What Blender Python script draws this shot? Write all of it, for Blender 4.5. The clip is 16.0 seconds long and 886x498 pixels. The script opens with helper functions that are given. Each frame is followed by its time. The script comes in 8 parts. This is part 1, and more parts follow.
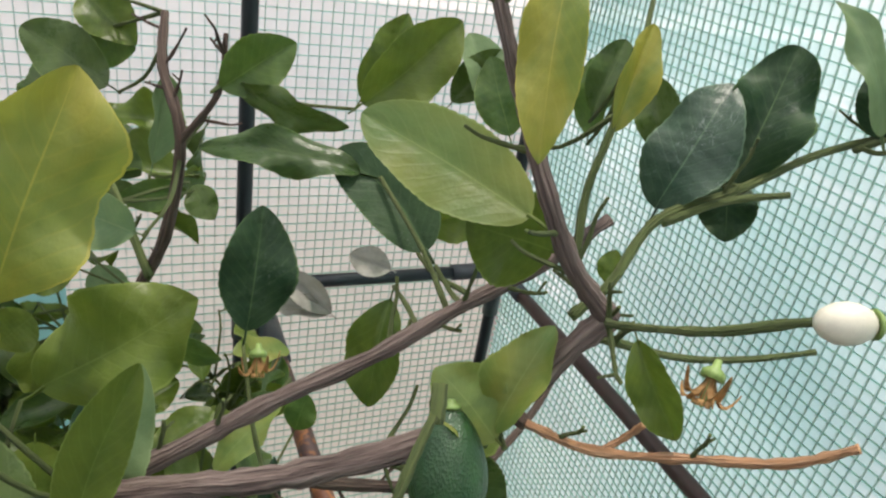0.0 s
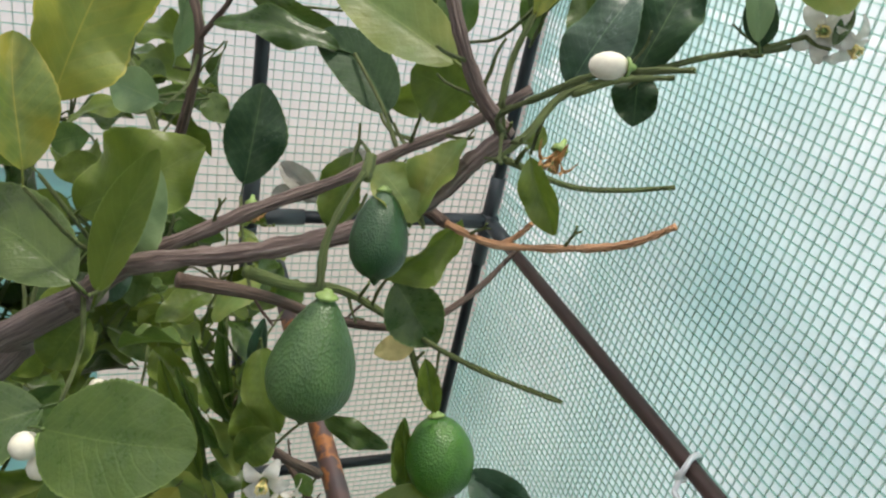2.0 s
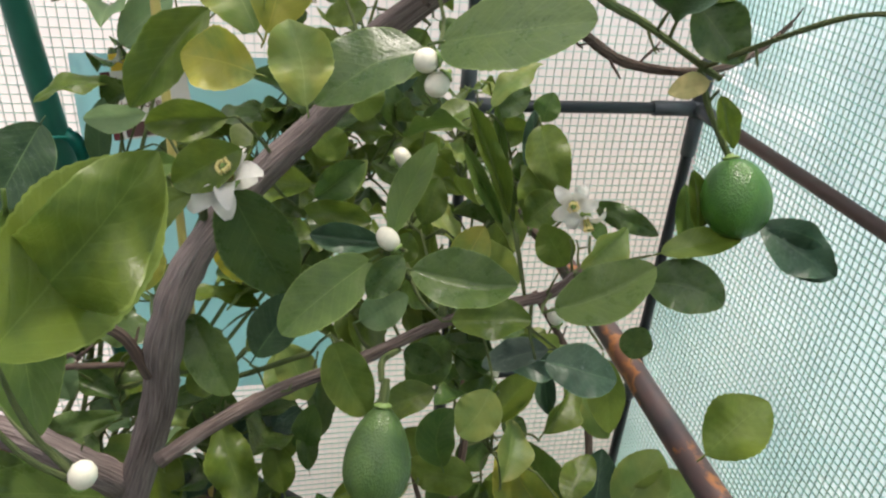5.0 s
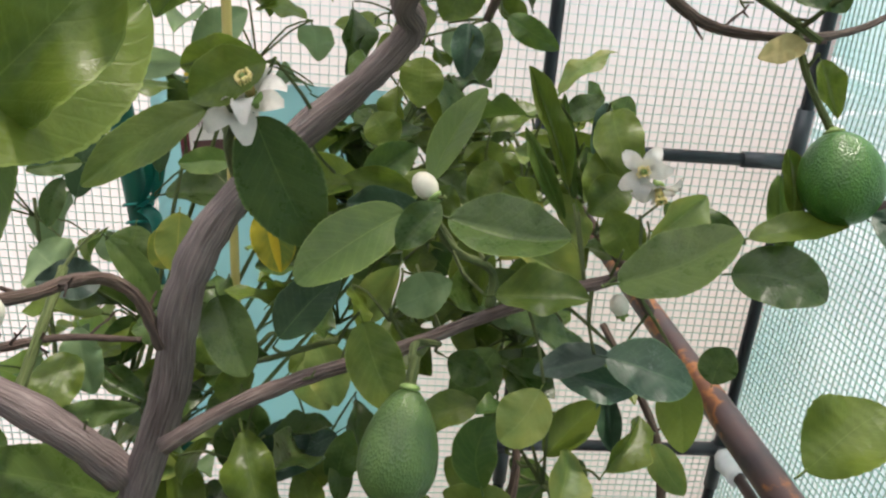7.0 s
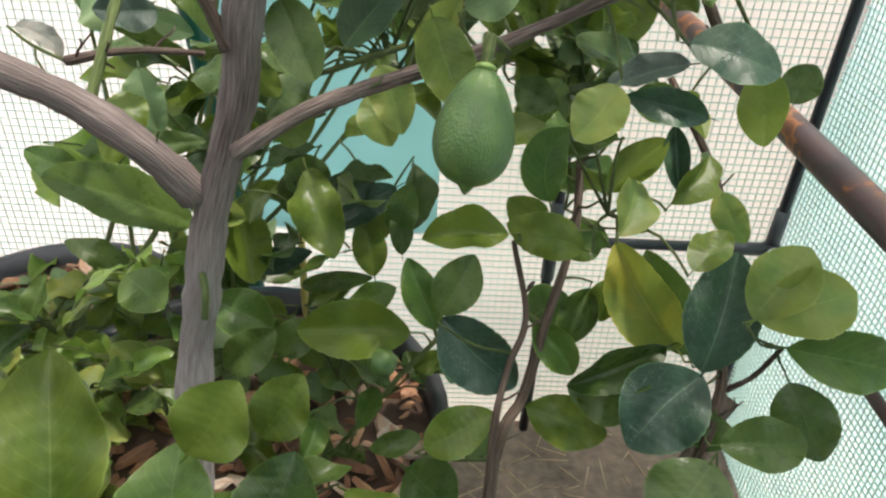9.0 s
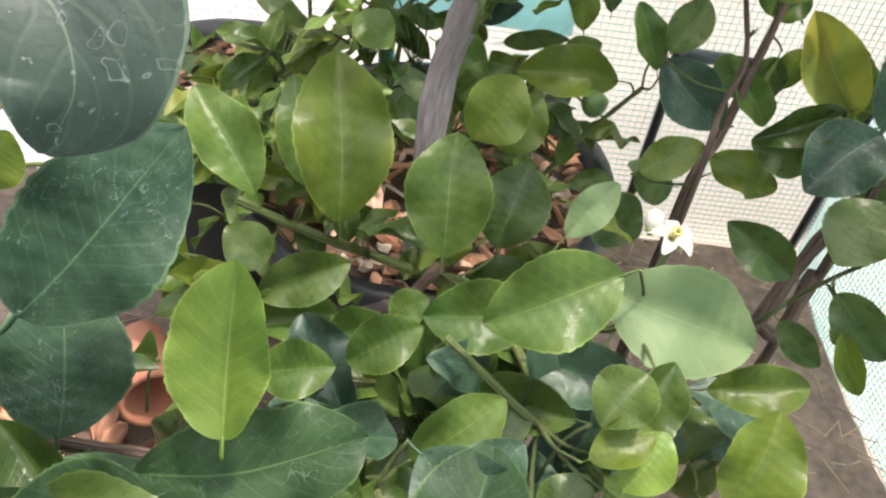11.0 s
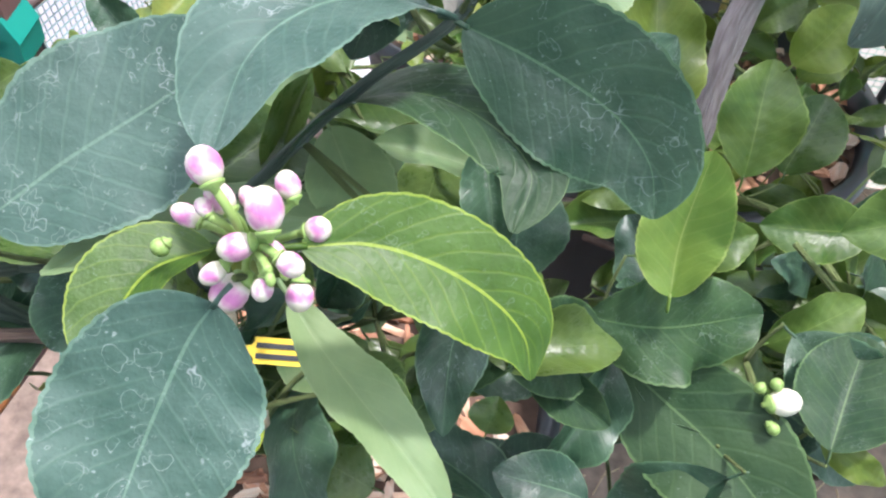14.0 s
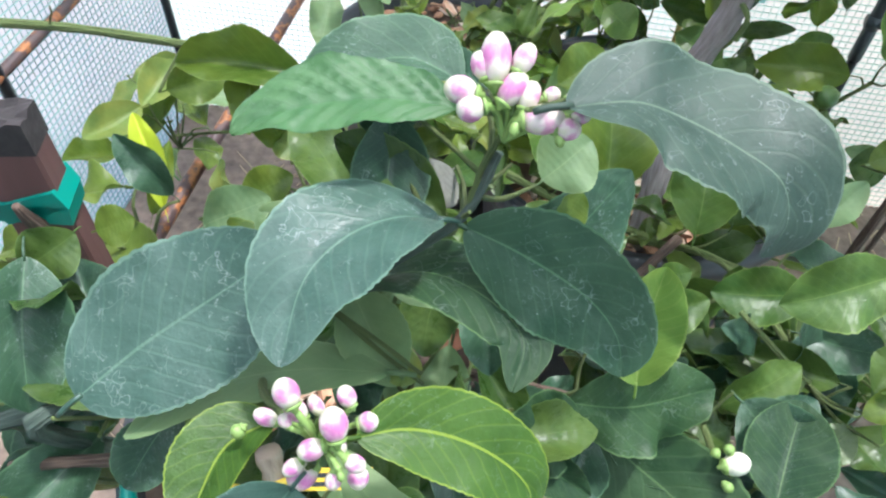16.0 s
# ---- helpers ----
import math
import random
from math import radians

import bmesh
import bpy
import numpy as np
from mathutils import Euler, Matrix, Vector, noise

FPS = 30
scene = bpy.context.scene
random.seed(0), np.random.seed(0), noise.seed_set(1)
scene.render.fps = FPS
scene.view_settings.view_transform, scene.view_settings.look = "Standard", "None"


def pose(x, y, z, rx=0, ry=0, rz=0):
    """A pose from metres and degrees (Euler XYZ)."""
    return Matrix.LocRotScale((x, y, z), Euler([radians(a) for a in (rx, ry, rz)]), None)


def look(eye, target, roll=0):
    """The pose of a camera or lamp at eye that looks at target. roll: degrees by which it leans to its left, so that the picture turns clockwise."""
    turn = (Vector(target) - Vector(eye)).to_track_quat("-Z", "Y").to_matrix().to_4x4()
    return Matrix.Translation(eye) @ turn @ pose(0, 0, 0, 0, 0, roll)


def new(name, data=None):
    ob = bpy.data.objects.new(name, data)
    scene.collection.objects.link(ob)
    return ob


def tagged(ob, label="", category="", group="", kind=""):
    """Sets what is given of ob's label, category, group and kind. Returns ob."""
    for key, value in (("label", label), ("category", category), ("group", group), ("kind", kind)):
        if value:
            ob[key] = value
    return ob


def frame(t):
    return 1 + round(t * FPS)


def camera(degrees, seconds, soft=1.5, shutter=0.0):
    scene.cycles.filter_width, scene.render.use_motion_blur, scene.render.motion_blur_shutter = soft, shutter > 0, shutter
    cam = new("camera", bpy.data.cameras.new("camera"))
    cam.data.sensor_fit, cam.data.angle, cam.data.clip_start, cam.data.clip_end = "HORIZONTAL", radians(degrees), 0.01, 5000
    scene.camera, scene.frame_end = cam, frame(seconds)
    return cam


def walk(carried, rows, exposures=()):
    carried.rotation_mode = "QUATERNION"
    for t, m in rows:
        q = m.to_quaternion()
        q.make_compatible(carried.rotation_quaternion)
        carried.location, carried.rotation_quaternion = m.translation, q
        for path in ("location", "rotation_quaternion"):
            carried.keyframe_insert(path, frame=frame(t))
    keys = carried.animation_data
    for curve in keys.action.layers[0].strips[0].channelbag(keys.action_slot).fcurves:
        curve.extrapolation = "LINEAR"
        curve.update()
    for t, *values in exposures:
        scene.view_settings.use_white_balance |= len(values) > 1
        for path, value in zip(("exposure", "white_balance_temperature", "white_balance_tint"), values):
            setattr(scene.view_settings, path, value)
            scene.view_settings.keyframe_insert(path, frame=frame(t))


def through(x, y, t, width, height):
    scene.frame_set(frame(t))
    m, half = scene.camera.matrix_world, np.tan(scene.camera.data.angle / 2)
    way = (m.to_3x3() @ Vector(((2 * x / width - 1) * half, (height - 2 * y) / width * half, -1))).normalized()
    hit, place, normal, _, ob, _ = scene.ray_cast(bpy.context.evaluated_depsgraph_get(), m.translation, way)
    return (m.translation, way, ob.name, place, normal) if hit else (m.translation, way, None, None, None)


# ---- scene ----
cam = camera(63.0, 16.0, soft=2.3)
PATH = [
    (0, (-0.0000, -0.0000, 1.3200), (0.3996, 0.7997, 0.8718), 9.73),
    (0.5, (0.0217, -0.0218, 1.3081), (0.4398, 0.7659, 0.8556), 11.50),
    (1, (0.0406, -0.0495, 1.3278), (0.4573, 0.7372, 0.8724), 12.65),
    (1.5, (0.0217, -0.0759, 1.3141), (0.4285, 0.7184, 0.8627), 12.99),
    (2, (-0.0033, -0.1049, 1.2996), (0.3780, 0.6998, 0.8445), 12.42),
    (2.5, (-0.0270, -0.1310, 1.2744), (0.3232, 0.6850, 0.8144), 11.15),
    (3, (-0.0420, -0.1513, 1.2628), (0.2734, 0.6723, 0.7914), 9.61),
    (3.5, (-0.0778, -0.1579, 1.2182), (0.2061, 0.6811, 0.7540), 7.75),
    (4, (-0.0860, -0.1619, 1.1958), (0.1638, 0.6845, 0.7254), 6.32),
    (4.5, (-0.0895, -0.1711, 1.1785), (0.1264, 0.6798, 0.6995), 5.29),
    (4.7, (-0.0970, -0.1762, 1.1712), (0.1074, 0.6762, 0.6900), 4.94),
    (6.8, (-0.0740, -0.1695, 1.0853), (0.0115, 0.7558, 0.7157), 4.69),
    (7, (-0.0697, -0.1638, 1.0753), (0.0067, 0.7647, 0.7119), 4.52),
    (7.5, (-0.0861, -0.1614, 1.0482), (-0.0362, 0.7623, 0.6683), 3.89),
    (8, (-0.0946, -0.1643, 1.0239), (-0.0573, 0.7397, 0.5981), 3.52),
    (8.5, (-0.0820, -0.1703, 1.0021), (-0.0482, 0.6975, 0.5063), 3.17),
    (8.7, (-0.0794, -0.1767, 1.0010), (-0.0476, 0.6783, 0.4834), 3.16),
    (10.8, (-0.2176, -0.3217, 0.9462), (-0.1866, 0.4118, 0.2672), 7.71),
    (11, (-0.2384, -0.3267, 0.9482), (-0.2222, 0.3952, 0.2564), 7.44),
    (11.5, (-0.2684, -0.3374, 0.9469), (-0.2903, 0.3582, 0.2289), 6.91),
    (12, (-0.2968, -0.3516, 0.9556), (-0.3571, 0.3203, 0.2175), 5.96),
    (12.5, (-0.3191, -0.3645, 0.9672), (-0.4189, 0.2909, 0.2185), 4.46),
    (13, (-0.3349, -0.3731, 0.9723), (-0.4622, 0.2682, 0.2156), 3.45),
    (13.5, (-0.3433, -0.3842, 0.9673), (-0.4886, 0.2416, 0.2010), 2.70),
    (14, (-0.3638, -0.4051, 0.9709), (-0.5107, 0.2183, 0.2029), 2.20),
    (14.5, (-0.3703, -0.4107, 0.9828), (-0.5177, 0.2081, 0.2113), 1.83),
    (15, (-0.3739, -0.4150, 1.0052), (-0.5099, 0.2105, 0.2369), 1.78),
    (15.5, (-0.3799, -0.4096, 1.0306), (-0.4989, 0.2218, 0.2644), 2.19),
    (16, (-0.3826, -0.3989, 1.0481), (-0.4827, 0.2333, 0.2798), 2.69),
]
walk(cam, [(t, look(eye, target, roll)) for t, eye, target, roll in PATH], [(0.0, 0.80, 6850, 13), (1.5, 0.81, 6850, 13), (3.5, 0.94, 6850, 14), (4.5, 1.07, 6900, 15), (7.0, 1.17, 6850, 17), (8.5, 1.4, 6900, 12), (11.0, 1.85, 6900, 18), (12.5, 2.0, 6700, 18), (13.5, 1.95, 6250, 20), (14.5, 1.95, 6050, 20), (16.0, 1.76, 5900, 10)])

# ---- world, sun and exposure ----
world = bpy.data.worlds.new("sky")
scene.world = world
world.use_nodes = True
wn = world.node_tree
sky = wn.nodes.new("ShaderNodeTexSky")
sky.sky_type = "NISHITA"
sky.sun_disc = False
sky.sun_elevation, sky.sun_rotation = radians(71), radians(52)
wn.nodes["Background"].inputs["Strength"].default_value = 0.15
wn.links.new(sky.outputs[0], wn.nodes["Background"].inputs["Color"])
sun = new("sun", bpy.data.lights.new("sun", "SUN"))
sun.data.energy, sun.data.angle, sun.data.color = 5.0, radians(5.0), (1.0, 0.95, 0.88)
sun.matrix_world = look((0.85, 0.66, 3.2), (0, 0, 0))

# ---- materials ----
def nodes_of(name):
    m = bpy.data.materials.new(name)
    m.use_nodes = True
    nt = m.node_tree
    return m, nt, nt.nodes["Principled BSDF"]


def ramp(nt, source, stops):
    r = nt.nodes.new("ShaderNodeValToRGB")
    while len(r.color_ramp.elements) < len(stops):
        r.color_ramp.elements.new(0.5)
    for e, (p, c) in zip(r.color_ramp.elements, stops):
        e.position, e.color = p, (*c, 1)
    nt.links.new(source, r.inputs[0])
    return r.outputs[0]


def noise_node(nt, scale, detail=4, coord="Object", stretch=(1, 1, 1)):
    tc, mp, n = nt.nodes.new("ShaderNodeTexCoord"), nt.nodes.new("ShaderNodeMapping"), nt.nodes.new("ShaderNodeTexNoise")
    mp.inputs["Scale"].default_value = stretch
    n.inputs["Scale"].default_value, n.inputs["Detail"].default_value = scale, detail
    nt.links.new(tc.outputs[coord], mp.inputs[0])
    nt.links.new(mp.outputs[0], n.inputs["Vector"])
    return n.outputs["Fac"]


def math_node(nt, op, a, b=0.0, c=0.0):
    n = nt.nodes.new("ShaderNodeMath")
    n.operation = op
    for i, v in enumerate((a, b, c)):
        if isinstance(v, (int, float)):
            n.inputs[i].default_value = v
        else:
            nt.links.new(v, n.inputs[i])
    return n.outputs[0]


def mix_rgb(nt, fac, a, b):
    n = nt.nodes.new("ShaderNodeMix")
    n.data_type = "RGBA"
    for s, v in ((0, fac), (6, a), (7, b)):
        if isinstance(v, (int, float)):
            n.inputs[s].default_value = v
        elif isinstance(v, tuple):
            n.inputs[s].default_value = (*v, 1)
        else:
            nt.links.new(v, n.inputs[s])
    return n.outputs[2]


def bump(nt, height, strength, distance=0.01):
    b = nt.nodes.new("ShaderNodeBump")
    b.inputs["Strength"].default_value, b.inputs["Distance"].default_value = strength, distance
    nt.links.new(height, b.inputs["Height"])
    return b.outputs[0]


def plain(name, colour, rough=0.6, vary=0.25, scale=40, metal=0.0, bumps=0.15, coord="Object", stretch=(1, 1, 1)):
    m, nt, p = nodes_of(name)
    n = noise_node(nt, scale, 5, coord, stretch)
    big = noise_node(nt, scale * 0.17, 3, coord, stretch)
    f = math_node(nt, "MULTIPLY", math_node(nt, "ADD", n, big), 0.5)
    lo, hi = tuple(c * (1 - vary) for c in colour), tuple(min(1, c * (1 + vary)) for c in colour)
    nt.links.new(ramp(nt, f, [(0.3, lo), (0.7, hi)]), p.inputs["Base Color"])
    p.inputs["Roughness"].default_value, p.inputs["Metallic"].default_value = rough, metal
    if bumps:
        nt.links.new(bump(nt, n, bumps, 0.002), p.inputs["Normal"])
    return m


def leaf_material(name, dark, light, rib, dust=0.0, rough=0.38, through=0.22, blotch=None, tinge=(0.2, 0.22, 0.03), tinged=0.25, shine=0.42, rib_half=0.0125, rib_mix=0.5):
    """Leaf blade: u across from edge to edge, v from the stalk to the tip."""
    m, nt, p = nodes_of(name)
    tc = nt.nodes.new("ShaderNodeTexCoord")
    sep = nt.nodes.new("ShaderNodeSeparateXYZ")
    nt.links.new(tc.outputs["UV"], sep.inputs[0])
    info = nt.nodes.new("ShaderNodeObjectInfo")
    shift = nt.nodes.new("ShaderNodeVectorMath")
    nt.links.new(tc.outputs["Object"], shift.inputs[0])
    nt.links.new(math_node(nt, "MULTIPLY", info.outputs["Random"], 37.0), shift.inputs[1])

    def grain(scale, detail):
        n = nt.nodes.new("ShaderNodeTexNoise")
        n.inputs["Scale"].default_value, n.inputs["Detail"].default_value = scale, detail
        nt.links.new(shift.outputs[0], n.inputs["Vector"])
        return n.outputs["Fac"]

    cell, fine, broad = grain(6.0, 5), grain(42.0, 5), grain(1.8, 2)
    ax = math_node(nt, "ABSOLUTE", math_node(nt, "SUBTRACT", sep.outputs[0], 0.5))
    mid = math_node(nt, "LESS_THAN", math_node(nt, "MULTIPLY_ADD", sep.outputs[1], 0.008, ax), rib_half)
    slope = math_node(nt, "ADD", math_node(nt, "MULTIPLY_ADD", ax, -0.55, sep.outputs[1]), math_node(nt, "MULTIPLY", cell, 0.06))
    wave = math_node(nt, "SINE", math_node(nt, "MULTIPLY", slope, 62.0))
    veins = math_node(nt, "SMOOTH_MIN", math_node(nt, "MAXIMUM", math_node(nt, "MULTIPLY", math_node(nt, "SUBTRACT", wave, 0.8), 6.0), 0.0), 1.0, 0.2)
    f = math_node(nt, "MULTIPLY_ADD", fine, 0.12, math_node(nt, "MULTIPLY_ADD", cell, 0.88, math_node(nt, "MULTIPLY_ADD", info.outputs["Random"], 0.5, -0.25)))
    col = ramp(nt, f, [(0.22, dark), (0.78, light)])
    spread = math_node(nt, "MULTIPLY_ADD", ax, 0.5, math_node(nt, "MULTIPLY_ADD", broad, 1.6, -0.75))
    spread = math_node(nt, "MINIMUM", math_node(nt, "MAXIMUM", spread, 0.0), 1.0)
    col = mix_rgb(nt, math_node(nt, "MULTIPLY", spread, tinged), col, tinge)
    if blotch:
        col = mix_rgb(nt, math_node(nt, "MINIMUM", math_node(nt, "MAXIMUM", math_node(nt, "MULTIPLY", math_node(nt, "SUBTRACT", broad, 0.42), 5.0), 0.0), 0.9), col, blotch)
    col = mix_rgb(nt, math_node(nt, "MULTIPLY", veins, 0.1), col, rib)
    col = mix_rgb(nt, math_node(nt, "MULTIPLY", mid, rib_mix), col, rib)
    edge = math_node(nt, "MULTIPLY", math_node(nt, "GREATER_THAN", math_node(nt, "MULTIPLY_ADD", fine, 0.02, ax), 0.488), 0.5)
    col = mix_rgb(nt, edge, col, rib)
    if dust:
        def outline(n, level, half):
            """Thin closed outlines of dried water spots."""
            off = math_node(nt, "ABSOLUTE", math_node(nt, "SUBTRACT", n, level))
            return math_node(nt, "MAXIMUM", math_node(nt, "SUBTRACT", 1.0, math_node(nt, "DIVIDE", off, half)), 0.0)

        rings = math_node(nt, "MAXIMUM", outline(grain(9.0, 1.5), 0.6, 0.007), outline(grain(21.0, 1.0), 0.63, 0.013))
        some = math_node(nt, "MINIMUM", math_node(nt, "MAXIMUM", math_node(nt, "MULTIPLY", math_node(nt, "SUBTRACT", grain(3.1, 2), 0.43), 6.0), 0.0), 1.0)
        speck = math_node(nt, "GREATER_THAN", grain(75.0, 2), 0.72)
        marks = math_node(nt, "MAXIMUM", math_node(nt, "MULTIPLY", rings, math_node(nt, "MULTIPLY", some, 0.55)), math_node(nt, "MULTIPLY", speck, math_node(nt, "MULTIPLY", cell, 0.7)))
        film = math_node(nt, "MULTIPLY", math_node(nt, "MULTIPLY", broad, cell), 0.1)
        col = mix_rgb(nt, math_node(nt, "MULTIPLY", math_node(nt, "MAXIMUM", marks, film), dust), col, (0.42, 0.46, 0.45))
    nt.links.new(col, p.inputs["Base Color"])
    nt.links.new(math_node(nt, "MULTIPLY_ADD", fine, 0.14, math_node(nt, "MULTIPLY_ADD", cell, 0.3, rough - 0.2)), p.inputs["Roughness"])
    p.inputs["Specular IOR Level"].default_value = shine
    h = math_node(nt, "MULTIPLY_ADD", veins, -0.35, math_node(nt, "MULTIPLY_ADD", mid, -0.8, math_node(nt, "MULTIPLY_ADD", fine, 0.28, math_node(nt, "MULTIPLY", cell, 1.2))))
    nt.links.new(bump(nt, h, 0.11, 0.012), p.inputs["Normal"])
    tr, mx, out = nt.nodes.new("ShaderNodeBsdfTranslucent"), nt.nodes.new("ShaderNodeMixShader"), nt.nodes["Material Output"]
    mx.inputs[0].default_value = through
    glow = mix_rgb(nt, 0.5, col, tuple(min(1, c * 2.2) for c in light))
    nt.links.new(glow, tr.inputs["Color"])
    nt.links.new(p.outputs[0], mx.inputs[1])
    nt.links.new(tr.outputs[0], mx.inputs[2])
    nt.links.new(mx.outputs[0], out.inputs[0])
    return m


def bark_material(name, dark, mid, light, lines=26.0):
    """Long ridged streaks: u runs round the stem, v along it in metres."""
    m, nt, p = nodes_of(name)
    a = noise_node(nt, 1.0, 6, "UV", (lines * 1.3, 30, 1))
    b = noise_node(nt, 1.0, 4, "UV", (4, 9, 1))
    c = noise_node(nt, 1.0, 3, "UV", (lines * 2.5, 160, 1))
    f = math_node(nt, "MULTIPLY_ADD", a, 0.6, math_node(nt, "MULTIPLY_ADD", b, 0.25, math_node(nt, "MULTIPLY", c, 0.15)))
    nt.links.new(ramp(nt, f, [(0.36, dark), (0.5, mid), (0.66, light)]), p.inputs["Base Color"])
    p.inputs["Roughness"].default_value = 0.82
    nt.links.new(bump(nt, f, 1.0, 0.008), p.inputs["Normal"])
    return m


def film_material(name, tint, clear, second=None, crease_sheen=0.0):
    """Thin woven sheeting that scatters the daylight coming through it; folds dent it, their sheen painted white."""
    m, nt, p = nodes_of(name)
    n = noise_node(nt, 2.2, 3)
    fine = noise_node(nt, 60.0, 3)
    second = second or tuple(c * 0.85 for c in tint)
    k = math_node(nt, "MINIMUM", math_node(nt, "MAXIMUM", math_node(nt, "MULTIPLY_ADD", n, 3.0, -1.0), 0.0), 1.0)
    col = mix_rgb(nt, k, second, tint)
    h = math_node(nt, "MULTIPLY", fine, 0.3)
    if crease_sheen:
        folds = noise_node(nt, 1.0, 3, "Object", (2.0, 5.0, 26.0))
        sharp = math_node(nt, "MAXIMUM", math_node(nt, "SUBTRACT", 1.0, math_node(nt, "MULTIPLY", math_node(nt, "ABSOLUTE", math_node(nt, "SUBTRACT", folds, 0.52)), 22.0)), 0.0)
        gate = math_node(nt, "MAXIMUM", math_node(nt, "MULTIPLY_ADD", noise_node(nt, 3.1, 2), 5.0, -2.0), 0.0)
        mark = math_node(nt, "MINIMUM", math_node(nt, "MULTIPLY", sharp, gate), 1.0)
        # glossy streaks along the folds, painted as near-white colour
        col = mix_rgb(nt, math_node(nt, "MULTIPLY", mark, crease_sheen), col, (0.95, 0.97, 0.96))
        h = math_node(nt, "MULTIPLY_ADD", folds, 2.5, math_node(nt, "ADD", h, mark))
    nt.links.new(col, p.inputs["Base Color"])
    p.inputs["Roughness"].default_value = 0.35
    nt.links.new(bump(nt, h, 0.3, 0.004), p.inputs["Normal"])
    tr, tp = nt.nodes.new("ShaderNodeBsdfTranslucent"), nt.nodes.new("ShaderNodeBsdfTransparent")
    nt.links.new(col, tr.inputs[0])
    m1, m2 = nt.nodes.new("ShaderNodeMixShader"), nt.nodes.new("ShaderNodeMixShader")
    m1.inputs[0].default_value, m2.inputs[0].default_value = 0.85, clear
    nt.links.new(p.outputs[0], m1.inputs[1])
    nt.links.new(tr.outputs[0], m1.inputs[2])
    nt.links.new(m1.outputs[0], m2.inputs[1])
    nt.links.new(tp.outputs[0], m2.inputs[2])
    nt.links.new(m2.outputs[0], nt.nodes["Material Output"].inputs[0])
    return m


LEAF = {
    "d": leaf_material("leaf_dark", (0.026, 0.058, 0.012), (0.062, 0.1, 0.02), (0.14, 0.2, 0.06), 0.06, 0.29, 0.14, None, (0.09, 0.13, 0.02), 0.25, 0.33, 0.012, 0.35),
    "s": leaf_material("leaf_dusty", (0.011, 0.04, 0.02), (0.03, 0.074, 0.035), (0.11, 0.2, 0.095), 0.75, 0.37, 0.09, None, (0.05, 0.1, 0.035), 0.25, 0.42),
    "p": leaf_material("leaf_ruffled_pale", (0.035, 0.1, 0.035), (0.07, 0.16, 0.055), (0.03, 0.08, 0.03), 0.3, 0.46, 0.2, None, (0.12, 0.2, 0.07), 0.3, 0.3),
    "q": leaf_material("leaf_grey_dusty", (0.018, 0.038, 0.027), (0.04, 0.066, 0.046), (0.12, 0.17, 0.11), 0.6, 0.5, 0.1, None, (0.06, 0.09, 0.05), 0.3, 0.3),
    "m": leaf_material("leaf_green", (0.042, 0.078, 0.010), (0.098, 0.144, 0.020), (0.18, 0.24, 0.06), 0.04, 0.34, 0.25, None, (0.2, 0.2, 0.02), 0.3, 0.3, 0.012, 0.32),
    "n": leaf_material("leaf_deep_green", (0.032, 0.078, 0.014), (0.074, 0.13, 0.026), (0.2, 0.28, 0.07), 0.08, 0.33, 0.2, None, (0.14, 0.17, 0.02), 0.35, 0.3, 0.012, 0.4),
    "l": leaf_material("leaf_pale", (0.09, 0.152, 0.035), (0.165, 0.228, 0.058), (0.28, 0.34, 0.11), 0.0, 0.46, 0.35, None, (0.36, 0.29, 0.04), 0.7),
    "b": leaf_material("leaf_underside", (0.1, 0.17, 0.075), (0.17, 0.25, 0.115), (0.25, 0.33, 0.15), 0.0, 0.55, 0.3),
    "y": leaf_material("leaf_yellowing", (0.1, 0.15, 0.03), (0.18, 0.22, 0.04), (0.45, 0.38, 0.06), 0.0, 0.46, 0.3, (0.27, 0.25, 0.03)),
    "v": leaf_material("leaf_bright", (0.4, 0.55, 0.03), (0.55, 0.65, 0.05), (0.6, 0.65, 0.1), 0.0, 0.45, 0.5),
    "g": leaf_material("leaf_dry", (0.17, 0.17, 0.15), (0.32, 0.31, 0.27), (0.2, 0.19, 0.16), 0.2, 0.8, 0.15),
    # darkest, dullest green: the shade on these leaves is put into the colour
    "o": leaf_material("leaf_green_painted_shade", (0.011, 0.035, 0.013), (0.028, 0.064, 0.02), (0.1, 0.17, 0.06), 0.3, 0.5, 0.08, None, (0.05, 0.08, 0.015), 0.2, 0.22),
    "e": leaf_material("leaf_fresh", (0.085, 0.165, 0.028), (0.155, 0.255, 0.045), (0.36, 0.42, 0.12), 0.1, 0.36, 0.3, None, (0.32, 0.38, 0.05), 0.5),
    "z": leaf_material("leaf_yellow_hearted", (0.06, 0.1, 0.012), (0.11, 0.15, 0.02), (0.62, 0.42, 0.01), 0.0, 0.42, 0.3, (0.4, 0.33, 0.02), (0.3, 0.27, 0.02), 0.6, 0.4, 0.11, 0.6),
    # dusty leaf; the blue of the reflected sky is mixed into its base colour
    "h": leaf_material("leaf_dusty_sky_cast", (0.022, 0.058, 0.040), (0.052, 0.105, 0.078), (0.13, 0.22, 0.15), 0.85, 0.40, 0.09, None, (0.06, 0.11, 0.08), 0.25, 0.5),
    "t": leaf_material("leaf_tan", (0.38, 0.30, 0.12), (0.55, 0.44, 0.2), (0.4, 0.3, 0.15), 0.0, 0.7, 0.3),
    "k": leaf_material("leaf_yellow_rib", (0.02, 0.054, 0.005), (0.044, 0.096, 0.011), (0.24, 0.32, 0.03), 0.25, 0.45, 0.16, None, (0.09, 0.16, 0.02), 0.25, 0.25, 0.02, 0.6),
}
